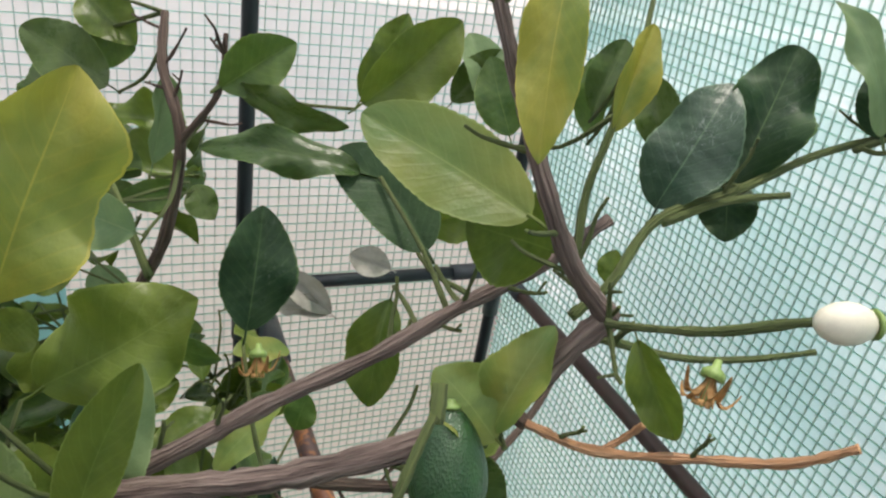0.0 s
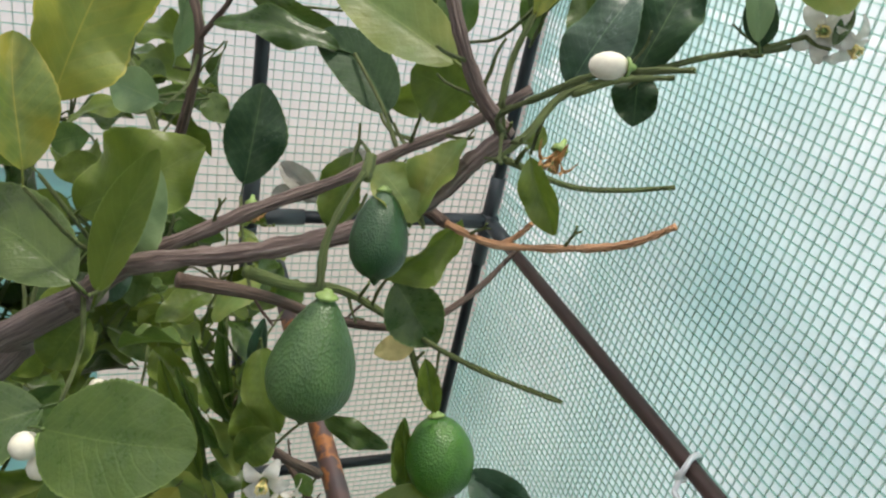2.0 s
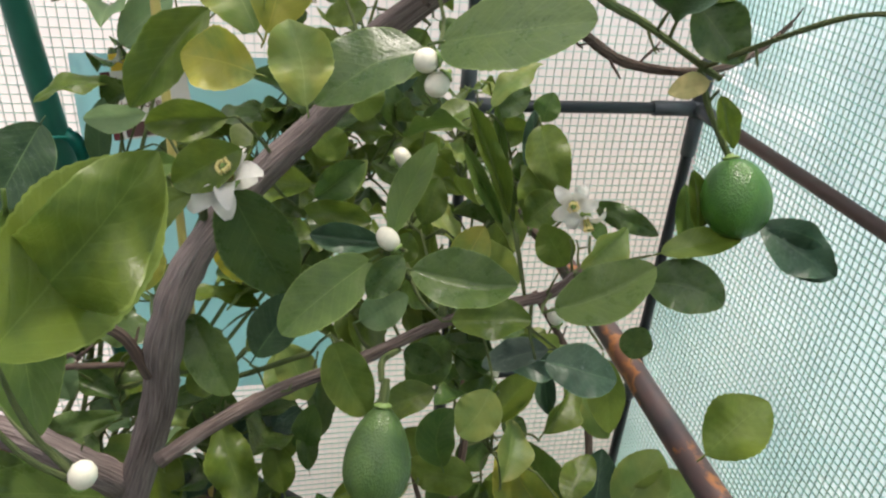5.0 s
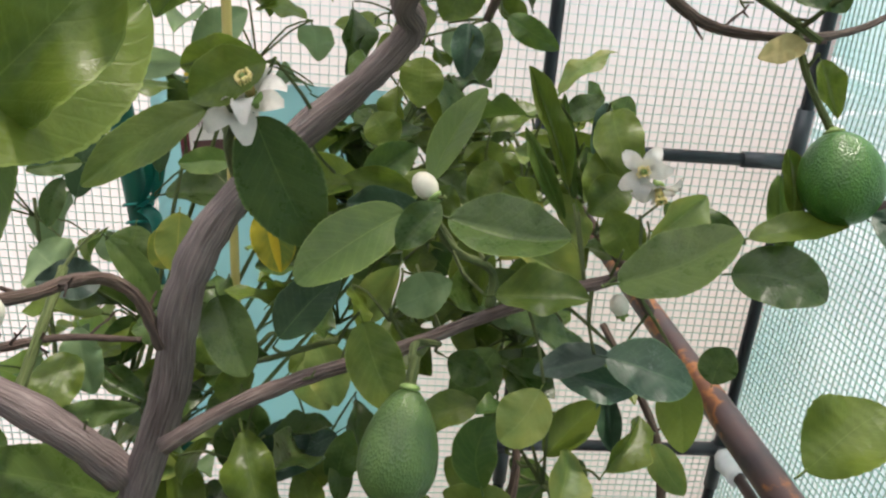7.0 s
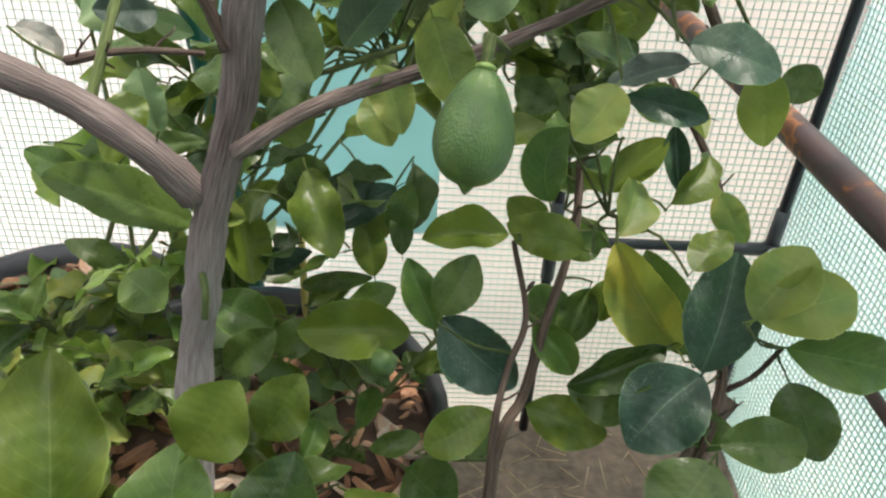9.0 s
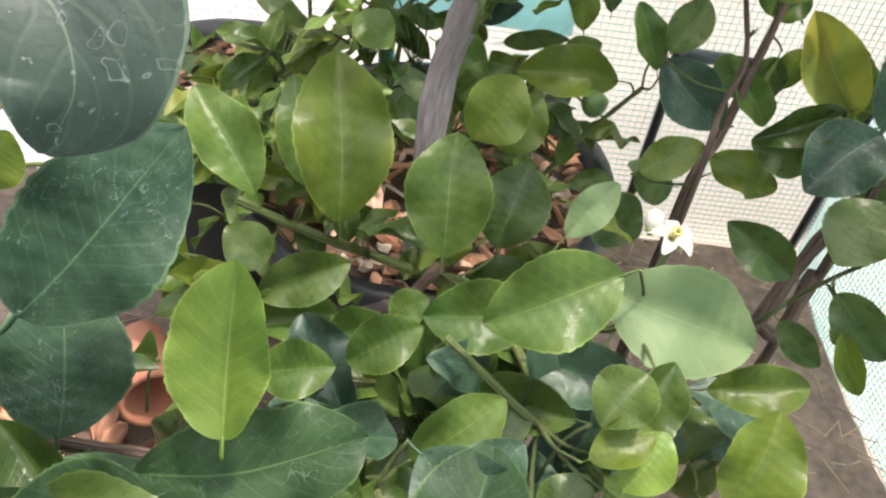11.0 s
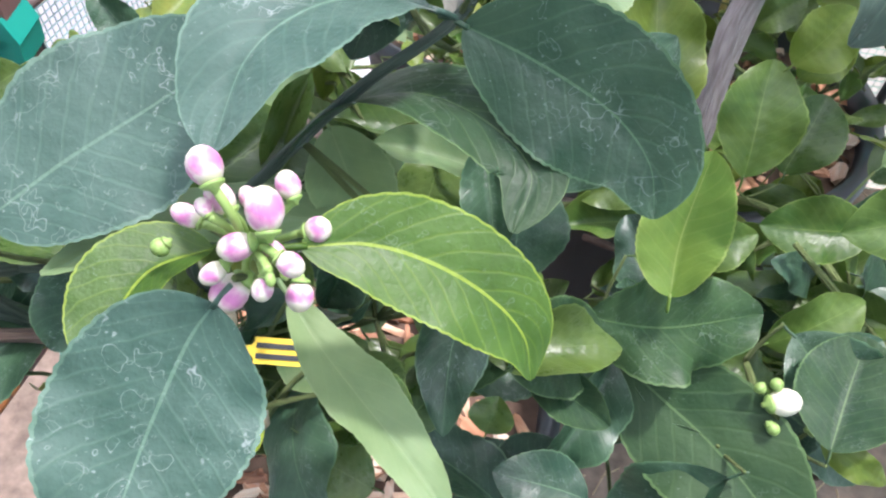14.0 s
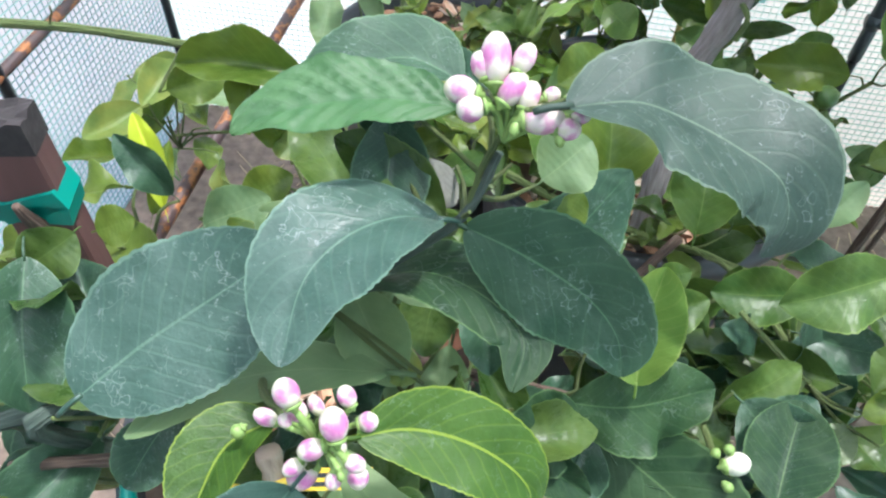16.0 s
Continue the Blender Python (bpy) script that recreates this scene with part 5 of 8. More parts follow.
leaf(lemon_tree, (0.201, 0.272, 1.225), (0.205, 0.288, 1.258), (-0.56, -0.71, 0.42), 0.016, "n", 0)
leaf(lemon_tree, (0.227, 0.247, 1.226), (0.222, 0.266, 1.257), (-0.66, -0.68, 0.32), 0.021, "d", 1)
leaf(lemon_tree, (-0.014, 0.482, 1.208), (0.010, 0.468, 1.204), (-0.44, -0.83, 0.35), 0.034, "n", 0)
leaf(lemon_tree, (-0.016, 0.485, 1.234), (0.010, 0.458, 1.209), (-0.31, -0.79, 0.53), 0.030, "m", 1)
leaf(lemon_tree, (-0.006, 0.516, 1.120), (0.011, 0.502, 1.109), (-0.29, -0.76, 0.58), 0.023, "d", 0)
leaf(lemon_tree, (0.039, 0.485, 1.104), (-0.004, 0.500, 1.093), (-0.39, -0.85, 0.35), 0.023, "n", 0)
leaf(lemon_tree, (0.043, 0.485, 1.108), (0.056, 0.468, 1.090), (-0.20, -0.79, 0.58), 0.023, "d", 0)
leaf(lemon_tree, (-0.061, 0.483, 1.012), (-0.087, 0.484, 0.991), (-0.27, -0.92, 0.28), 0.035, "m", 0)
leaf(lemon_tree, (-0.036, 0.507, 1.033), (-0.074, 0.519, 1.020), (-0.39, -0.84, 0.39), 0.028, "m", 0)
leaf(lemon_tree, (-0.022, 0.532, 1.023), (-0.005, 0.506, 0.992), (-0.04, -0.77, 0.63), 0.030, "b", 0)
leaf(lemon_tree, (-0.077, 0.532, 1.040), (-0.046, 0.523, 1.052), (-0.37, -0.87, 0.33), 0.028, "n", 0)
leaf(lemon_tree, (0.064, 0.398, 0.971), (0.093, 0.394, 0.990), (-0.43, -0.75, 0.51), 0.023, "d", 0)
leaf(lemon_tree, (0.100, 0.380, 0.970), (0.110, 0.387, 0.993), (-0.32, -0.85, 0.43), 0.023, "n", 0)
leaf(lemon_tree, (0.187, 0.215, 1.179), (0.192, 0.220, 1.192), (-0.58, -0.67, 0.47), 0.012, "m", 0)
leaf(lemon_tree, (0.293, 0.198, 1.287), (0.339, 0.187, 1.309), (-0.22, -0.97, -0.03), 0.045, "l", 1)
leaf(lemon_tree, (0.332, 0.187, 1.259), (0.342, 0.193, 1.278), (-0.63, -0.59, 0.51), 0.008, "d", 0)
leaf(lemon_tree, (-0.029, 0.223, 1.075), (-0.048, 0.217, 1.050), (-0.13, -0.94, 0.32), 0.027, "m", 1)
leaf(lemon_tree, (0.117, 0.222, 1.097), (0.160, 0.224, 1.133), (-0.01, -1.00, 0.06), 0.023, "m", 5)
leaf(lemon_tree, (0.125, 0.218, 1.095), (0.147, 0.194, 1.069), (-0.37, -0.82, 0.44), 0.034, "d", 1)
leaf(lemon_tree, (0.146, 0.146, 1.202), (0.156, 0.127, 1.175), (-0.69, -0.68, 0.24), 0.015, "m", 1)
leaf(lemon_tree, (0.146, 0.220, 1.051), (0.123, 0.225, 1.042), (-0.36, -0.78, 0.51), 0.016, "t", 0)
leaf(lemon_tree, (0.189, 0.192, 0.968), (0.227, 0.163, 0.946), (-0.28, -0.79, 0.54), 0.034, "s", 1)
leaf(lemon_tree, (0.148, 0.194, 0.963), (0.146, 0.214, 0.996), (-0.36, -0.81, 0.46), 0.013, "m", 5)
leaf(lemon_tree, (0.152, 0.214, 1.044), (0.158, 0.196, 1.017), (-0.38, -0.81, 0.45), 0.014, "m", 5)
leaf(lemon_tree, (-0.047, 0.186, 1.169), (-0.050, 0.213, 1.215), (0.22, -0.83, 0.51), 0.029, "y", 1)
leaf(lemon_tree, (-0.048, 0.207, 1.162), (-0.085, 0.235, 1.183), (-0.27, -0.79, 0.55), 0.023, "m", 1)
leaf(lemon_tree, (-0.081, 0.258, 1.140), (-0.115, 0.277, 1.148), (-0.33, -0.80, 0.49), 0.031, "n", 1)
leaf(lemon_tree, (-0.078, 0.301, 1.088), (-0.115, 0.311, 1.078), (-0.33, -0.89, 0.32), 0.026, "d", 0)
leaf(lemon_tree, (-0.082, 0.152, 1.149), (-0.087, 0.136, 1.115), (0.17, -0.90, 0.41), 0.017, "l", 4)
leaf(lemon_tree, (-0.006, 0.310, 1.095), (-0.029, 0.323, 1.100), (-0.35, -0.81, 0.46), 0.028, "n", 0)
leaf(lemon_tree, (0.004, 0.336, 1.149), (-0.022, 0.352, 1.156), (-0.39, -0.84, 0.37), 0.028, "b", 1)
leaf(lemon_tree, (0.133, 0.183, 1.214), (0.106, 0.198, 1.220), (-0.45, -0.88, 0.17), 0.035, "m", 0)
leaf(lemon_tree, (-0.187, 0.025, 1.024), (-0.140, 0.042, 1.075), (0.18, -0.97, 0.15), 0.035, "m", 3)
leaf(lemon_tree, (-0.115, 0.149, 1.088), (-0.136, 0.171, 1.118), (-0.10, -0.83, 0.55), 0.031, "l", 3)
leaf(lemon_tree, (-0.111, 0.148, 1.088), (-0.093, 0.168, 1.132), (0.11, -0.92, 0.38), 0.030, "y", 1)
leaf(lemon_tree, (-0.115, 0.129, 1.075), (-0.146, 0.141, 1.080), (-0.24, -0.88, 0.40), 0.026, "y", 4)
leaf(lemon_tree, (-0.095, 0.119, 1.065), (-0.101, 0.138, 1.096), (-0.01, -0.85, 0.52), 0.027, "l", 3)
leaf(lemon_tree, (-0.139, 0.191, 1.089), (-0.177, 0.176, 1.045), (-0.08, -0.92, 0.39), 0.026, "m", 1)
leaf(lemon_tree, (-0.125, 0.155, 1.032), (-0.158, 0.154, 1.015), (-0.12, -0.95, 0.30), 0.024, "m", 1)
leaf(lemon_tree, (-0.047, 0.150, 0.975), (-0.065, 0.143, 0.954), (-0.18, -0.87, 0.46), 0.018, "d", 1)
leaf(lemon_tree, (-0.015, 0.161, 0.925), (0.030, 0.151, 0.929), (-0.18, -0.52, 0.83), 0.028, "m", 1)
leaf(lemon_tree, (0.058, 0.161, 0.958), (0.085, 0.167, 0.980), (0.03, -0.98, 0.22), 0.021, "l", 5)
leaf(lemon_tree, (0.190, 0.189, 0.964), (0.234, 0.166, 0.942), (-0.32, -0.89, 0.32), 0.026, "s", 1)
leaf(lemon_tree, (-0.049, 0.217, 0.946), (-0.094, 0.229, 0.947), (-0.21, -0.83, 0.52), 0.019, "s", 5)
leaf(lemon_tree, (0.027, 0.210, 0.968), (0.005, 0.249, 1.027), (-0.09, -0.85, 0.52), 0.014, "m", 1)
leaf(lemon_tree, (0.033, 0.216, 0.960), (0.017, 0.247, 1.009), (-0.26, -0.85, 0.46), 0.012, "d", 1)
leaf(lemon_tree, (0.071, 0.305, 0.949), (0.076, 0.331, 0.996), (-0.28, -0.83, 0.48), 0.015, "s", 5)
leaf(lemon_tree, (0.063, 0.318, 0.967), (0.075, 0.302, 0.945), (-0.30, -0.85, 0.43), 0.021, "n", 0)
leaf(lemon_tree, (0.118, 0.287, 0.938), (0.164, 0.266, 0.921), (-0.26, -0.88, 0.39), 0.019, "d", 2)
leaf(lemon_tree, (0.161, 0.213, 0.931), (0.159, 0.239, 0.975), (-0.48, -0.77, 0.42), 0.016, "n", 5)
leaf(lemon_tree, (0.114, 0.082, 0.885), (0.148, 0.089, 0.913), (-0.44, -0.57, 0.69), 0.034, "m", 4)
leaf(lemon_tree, (0.015, 0.218, 0.956), (-0.007, 0.206, 0.926), (-0.23, -0.84, 0.48), 0.025, "y", 1)
leaf(lemon_tree, (0.075, 0.252, 0.961), (0.051, 0.248, 0.942), (-0.24, -0.83, 0.50), 0.027, "m", 1)
leaf(lemon_tree, (-0.017, 0.262, 0.936), (-0.005, 0.275, 0.965), (-0.15, -0.87, 0.46), 0.023, "m", 1)
leaf(lemon_tree, (-0.123, 0.293, 0.808), (-0.106, 0.274, 0.777), (0.01, -0.85, 0.53), 0.030, "l", 1)
leaf(lemon_tree, (0.097, 0.236, 0.824), (0.043, 0.244, 0.834), (-0.08, -0.94, 0.33), 0.023, "s", 1)
leaf(lemon_tree, (-0.027, 0.199, 0.755), (-0.082, 0.197, 0.750), (-0.06, -0.66, 0.75), 0.028, "m", 5)
leaf(lemon_tree, (-0.069, 0.222, 0.655), (-0.092, 0.249, 0.700), (0.04, -0.84, 0.54), 0.028, "n", 1)
leaf(lemon_tree, (-0.066, 0.212, 0.677), (-0.044, 0.234, 0.715), (-0.09, -0.84, 0.54), 0.034, "d", 1)
leaf(lemon_tree, (-0.088, 0.259, 0.620), (-0.180, 0.262, 0.618), (-0.03, -0.75, 0.66), 0.048, "m", 1)
leaf(lemon_tree, (-0.065, 0.226, 0.663), (-0.009, 0.199, 0.621), (-0.07, -0.87, 0.48), 0.050, "s", 1)
leaf(lemon_tree, (0.131, 0.259, 0.613), (0.076, 0.305, 0.686), (-0.32, -0.89, 0.32), 0.053, "y", 5)
leaf(lemon_tree, (0.137, 0.219, 0.625), (0.161, 0.267, 0.705), (-0.40, -0.73, 0.55), 0.055, "s", 1)
leaf(lemon_tree, (0.148, 0.272, 0.596), (0.108, 0.318, 0.671), (-0.24, -0.88, 0.42), 0.047, "n", 0)
leaf(lemon_tree, (0.119, 0.252, 0.620), (0.040, 0.236, 0.589), (-0.04, -0.84, 0.54), 0.035, "d", 5)
leaf(lemon_tree, (0.137, 0.218, 0.623), (0.082, 0.190, 0.573), (-0.31, -0.64, 0.70), 0.068, "s", 1)
leaf(lemon_tree, (0.009, 0.235, 0.566), (0.077, 0.222, 0.549), (0.03, -0.73, 0.69), 0.044, "m", 3)
leaf(lemon_tree, (0.156, 0.209, 0.686), (0.194, 0.235, 0.731), (-0.36, -0.65, 0.67), 0.047, "l", 4)
leaf(lemon_tree, (0.158, 0.209, 0.686), (0.228, 0.218, 0.706), (-0.11, -0.70, 0.71), 0.051, "l", 4)
leaf(lemon_tree, (0.180, 0.198, 0.670), (0.263, 0.187, 0.658), (-0.02, -0.81, 0.58), 0.043, "n", 1)
leaf(lemon_tree, (0.194, 0.200, 0.635), (0.222, 0.169, 0.586), (-0.32, -0.88, 0.36), 0.045, "d", 2)
leaf(lemon_tree, (-0.314, 0.246, 0.757), (-0.354, 0.256, 0.771), (0.04, -0.75, 0.65), 0.024, "n", 0)
leaf(lemon_tree, (-0.105, 0.347, 0.705), (-0.169, 0.328, 0.670), (0.00, -0.88, 0.47), 0.030, "s", 2)
leaf(lemon_tree, (-0.121, 0.308, 0.640), (-0.132, 0.334, 0.681), (0.08, -0.84, 0.54), 0.029, "m", 1)
leaf(lemon_tree, (-0.098, 0.317, 0.657), (-0.102, 0.342, 0.697), (0.04, -0.85, 0.52), 0.020, "d", 0)
leaf(lemon_tree, (-0.166, 0.342, 0.694), (-0.195, 0.362, 0.725), (0.07, -0.81, 0.58), 0.038, "n", 0)
leaf(lemon_tree, (-0.231, 0.230, 0.600), (-0.193, 0.246, 0.630), (-0.01, -0.87, 0.50), 0.034, "d", 1)
leaf(lemon_tree, (-0.256, 0.299, 0.617), (-0.204, 0.284, 0.596), (0.08, -0.71, 0.70), 0.042, "n", 1)
leaf(lemon_tree, (-0.219, 0.106, 0.647), (-0.188, 0.128, 0.687), (0.04, -0.88, 0.47), 0.049, "m", 1)
leaf(lemon_tree, (-0.192, 0.167, 0.596), (-0.162, 0.190, 0.636), (-0.00, -0.86, 0.50), 0.043, "m", 1)
leaf(lemon_tree, (-0.075, 0.162, 0.595), (-0.025, 0.175, 0.619), (-0.16, -0.69, 0.70), 0.035, "m", 0)
leaf(lemon_tree, (0.136, 0.162, 0.608), (0.199, 0.162, 0.611), (-0.04, -0.65, 0.76), 0.039, "d", 1)
leaf(lemon_tree, (0.152, 0.210, 0.591), (0.145, 0.194, 0.565), (-0.42, -0.72, 0.55), 0.039, "n", 0)
leaf(lemon_tree, (-0.077, 0.415, 0.819), (-0.106, 0.429, 0.841), (-0.14, -0.90, 0.41), 0.028, "d", 0)
leaf(lemon_tree, (-0.051, 0.324, 0.864), (-0.040, 0.338, 0.887), (0.04, -0.87, 0.49), 0.027, "m", 0)
leaf(lemon_tree, (-0.023, 0.324, 0.865), (-0.044, 0.336, 0.884), (-0.21, -0.91, 0.36), 0.027, "n", 0)
leaf(lemon_tree, (0.009, 0.305, 0.836), (0.036, 0.313, 0.851), (0.02, -0.90, 0.44), 0.023, "b", 0)
leaf(lemon_tree, (-0.026, 0.257, 0.833), (0.003, 0.250, 0.822), (-0.11, -0.93, 0.36), 0.025, "d", 0)
leaf(lemon_tree, (0.057, 0.284, 0.708), (0.028, 0.275, 0.691), (-0.10, -0.79, 0.61), 0.030, "n", 1)
leaf(lemon_tree, (0.074, 0.286, 0.712), (0.091, 0.293, 0.724), (-0.13, -0.77, 0.62), 0.026, "d", 0)
leaf(lemon_tree, (0.009, 0.259, 0.722), (-0.020, 0.272, 0.741), (-0.07, -0.88, 0.47), 0.028, "m", 0)
leaf(lemon_tree, (0.093, 0.280, 0.800), (0.098, 0.256, 0.760), (-0.34, -0.82, 0.46), 0.018, "s", 5)
leaf(lemon_tree, (0.146, 0.299, 0.738), (0.169, 0.278, 0.706), (-0.31, -0.89, 0.34), 0.026, "l", 2)
leaf(lemon_tree, (0.008, 0.249, 0.646), (0.040, 0.226, 0.611), (-0.04, -0.86, 0.51), 0.030, "n", 5)
leaf(lemon_tree, (0.062, 0.302, 0.640), (0.045, 0.277, 0.599), (-0.24, -0.79, 0.57), 0.033, "d", 5)
leaf(lemon_tree, (0.080, 0.306, 0.649), (0.072, 0.287, 0.617), (-0.27, -0.80, 0.54), 0.028, "m", 5)
leaf(lemon_tree, (-0.332, 0.310, 0.630), (-0.298, 0.295, 0.607), (0.19, -0.67, 0.72), 0.042, "n", 0)
leaf(lemon_tree, (-0.229, 0.330, 0.631), (-0.177, 0.336, 0.644), (-0.04, -0.85, 0.53), 0.024, "s", 2)
leaf(lemon_tree, (-0.190, 0.345, 0.600), (-0.125, 0.348, 0.610), (-0.04, -0.81, 0.58), 0.020, "d", 2)
leaf(lemon_tree, (-0.139, 0.294, 0.615), (-0.102, 0.303, 0.633), (-0.06, -0.82, 0.56), 0.028, "n", 0)
leaf(lemon_tree, (-0.203, 0.275, 0.580), (-0.171, 0.289, 0.605), (-0.03, -0.86, 0.51), 0.033, "d", 0)
leaf(lemon_tree, (-0.166, 0.304, 0.554), (-0.135, 0.288, 0.530), (0.14, -0.73, 0.66), 0.040, "n", 0)
leaf(lemon_tree, (-0.138, 0.230, 1.022), (-0.183, 0.232, 1.017), (-0.07, -0.96, 0.28), 0.023, "m", 5)
leaf(lemon_tree, (-0.186, 0.253, 1.016), (-0.221, 0.255, 1.012), (-0.05, -0.99, 0.11), 0.017, "b", 1)
leaf(lemon_tree, (-0.209, 0.316, 0.895), (-0.231, 0.307, 0.868), (0.15, -0.97, 0.20), 0.031, "y", 1)
leaf(lemon_tree, (-0.261, 0.366, 0.875), (-0.264, 0.353, 0.842), (0.32, -0.89, 0.32), 0.034, "d", 0)
leaf(lemon_tree, (-0.167, 0.408, 0.865), (-0.151, 0.397, 0.840), (0.09, -0.89, 0.45), 0.026, "y", 0)
leaf(lemon_tree, (-0.338, 0.364, 0.853), (-0.307, 0.354, 0.835), (0.10, -0.80, 0.59), 0.047, "b", 3)
leaf(lemon_tree, (-0.051, 0.350, 1.016), (-0.053, 0.337, 0.983), (-0.02, -0.93, 0.36), 0.031, "m", 0)
leaf(lemon_tree, (-0.021, 0.357, 1.040), (-0.023, 0.343, 1.004), (-0.08, -0.93, 0.36), 0.023, "s", 5)
leaf(lemon_tree, (0.013, 0.409, 1.043), (0.053, 0.398, 1.022), (-0.23, -0.97, 0.10), 0.021, "n", 2)
leaf(lemon_tree, (-0.006, 0.356, 1.042), (-0.011, 0.341, 1.001), (-0.09, -0.93, 0.36), 0.023, "d", 0)
leaf(lemon_tree, (-0.084, 0.338, 0.977), (-0.068, 0.328, 0.957), (-0.10, -0.93, 0.35), 0.027, "m", 0)
leaf(lemon_tree, (-0.089, 0.301, 0.939), (-0.053, 0.308, 0.963), (0.00, -0.97, 0.26), 0.026, "n", 1)
leaf(lemon_tree, (-0.097, 0.245, 0.958), (-0.054, 0.239, 0.951), (-0.09, -0.95, 0.30), 0.020, "m", 4)
leaf(lemon_tree, (-0.047, 0.167, 0.961), (-0.040, 0.172, 0.977), (-0.05, -0.93, 0.35), 0.016, "m", 1)
leaf(lemon_tree, (0.044, 0.275, 0.928), (0.016, 0.299, 0.982), (-0.23, -0.93, 0.29), 0.012, "n", 1)
leaf(lemon_tree, (0.055, 0.280, 0.942), (0.026, 0.306, 1.002), (-0.26, -0.93, 0.27), 0.011, "d", 1)
leaf(lemon_tree, (0.055, 0.309, 0.933), (0.047, 0.336, 1.000), (-0.25, -0.91, 0.34), 0.010, "n", 1)
leaf(lemon_tree, (0.060, 0.257, 0.939), (0.065, 0.272, 0.979), (-0.27, -0.89, 0.37), 0.028, "m", 1)
leaf(lemon_tree, (0.073, 0.218, 0.925), (0.058, 0.230, 0.951), (-0.28, -0.93, 0.25), 0.026, "m", 0)
leaf(lemon_tree, (0.083, 0.207, 0.954), (0.092, 0.209, 0.960), (-0.16, -0.87, 0.46), 0.016, "n", 0)
leaf(lemon_tree, (-0.063, 0.216, 0.890), (-0.031, 0.219, 0.905), (-0.10, -0.91, 0.40), 0.026, "b", 0)
leaf(lemon_tree, (-0.114, 0.264, 0.839), (-0.097, 0.247, 0.799), (0.11, -0.90, 0.43), 0.030, "l", 0)
leaf(lemon_tree, (-0.171, 0.336, 0.681), (-0.122, 0.347, 0.719), (-0.13, -0.90, 0.42), 0.038, "s", 1)
leaf(lemon_tree, (-0.105, 0.326, 0.668), (-0.093, 0.342, 0.713), (-0.03, -0.94, 0.35), 0.028, "n", 0)
leaf(lemon_tree, (-0.128, 0.325, 0.662), (-0.120, 0.339, 0.698), (0.02, -0.94, 0.35), 0.033, "m", 0)
leaf(lemon_tree, (-0.195, 0.315, 0.759), (-0.166, 0.320, 0.777), (-0.09, -0.92, 0.38), 0.026, "m", 0)
leaf(lemon_tree, (-0.292, 0.272, 0.765), (-0.234, 0.271, 0.777), (-0.10, -0.86, 0.50), 0.020, "d", 2)
leaf(lemon_tree, (-0.197, 0.281, 0.809), (-0.186, 0.286, 0.824), (0.07, -0.96, 0.27), 0.023, "m", 0)
leaf(lemon_tree, (-0.050, 0.250, 0.898), (-0.041, 0.238, 0.869), (-0.04, -0.93, 0.37), 0.021, "m", 1)
leaf(lemon_tree, (0.009, 0.273, 0.831), (-0.020, 0.260, 0.793), (-0.19, -0.88, 0.44), 0.035, "n", 0)
leaf(lemon_tree, (0.042, 0.260, 0.805), (0.017, 0.269, 0.825), (-0.05, -0.92, 0.40), 0.031, "d", 1)
leaf(lemon_tree, (0.056, 0.267, 0.828), (0.088, 0.260, 0.815), (-0.05, -0.91, 0.42), 0.027, "n", 0)
fruit(lemon_tree, (0.058, 0.112, 1.157), (0.051, 0.099, 1.108), 0.033, LEMON_DEEP, 0.58, "unripe green pear-shaped lemon")
fruit(lemon_tree, (0.086, 0.149, 1.183), (0.082, 0.131, 1.149), 0.024, LEMON_DARK, 0.38, "small dark green unripe lemon")
fruit(lemon_tree, (0.162, 0.202, 1.009), (0.166, 0.176, 0.966), 0.042, LIME_SKIN, 0.12, "round bright green unripe lemon")
branch(lemon_tree, ((-0.053, 0.148, 0.896), (-0.0545, 0.143, 0.890), (-0.056, 0.138, 0.881)), 0.0022, 0.0036, TWIG, 39, "fruit_stalk", "thick green fruit stalk")
fruit(lemon_tree, (-0.0555, 0.139, 0.884), (-0.063, 0.110, 0.831), 0.039, LEMON_MID, 0.42, "unripe green lemon with a small nipple")
fruit(lemon_tree, (-0.098, 0.237, 0.612), (-0.120, 0.232, 0.606), 0.024, LEMON_MID, 0.2, "tiny green fruitlet")
flower(lemon_tree, (0.059, 0.189, 0.985), (-0.33, -0.91, 0.23), 0.026, 1)
flower(lemon_tree, (0.067, 0.188, 0.978), (0.12, -0.76, -0.63), 0.024, 2)
flower(lemon_tree, (-0.139, 0.166, 1.010), (0.13, -0.83, 0.55), 0.035, 3)
flower(lemon_tree, (0.336, 0.200, 1.263), (-0.75, -0.65, 0.12), 0.03, 4)
flower(lemon_tree, (0.346, 0.194, 1.261), (0.11, -0.94, -0.31), 0.028, 5)
flower(lemon_tree, (0.054, 0.281, 1.111), (-0.11, -0.59, -0.80), 0.026, 6, True)
flower(lemon_tree, (0.132, 0.104, 1.222), (-0.47, -0.37, -0.80), 0.02, 7, True)
flower(lemon_tree, (-0.131, 0.154, 1.017), (-0.22, -0.51, 0.83), 0.03, 8)
bud(lemon_tree, (0.124, 0.069, 1.261), (-0.013, 0.006, -0.002), 0.0100, 0.0072, BUDSKIN)
bud(lemon_tree, (-0.039, 0.127, 1.084), (-0.010, 0.001, -0.002), 0.0098, 0.0097, BUDSKIN)
bud(lemon_tree, (-0.035, 0.128, 1.077), (-0.007, -0.002, -0.007), 0.0104, 0.0094, BUDSKIN)
bud(lemon_tree, (-0.049, 0.157, 0.975), (-0.008, 0.006, 0.008), 0.0128, 0.0102, BUDSKIN)
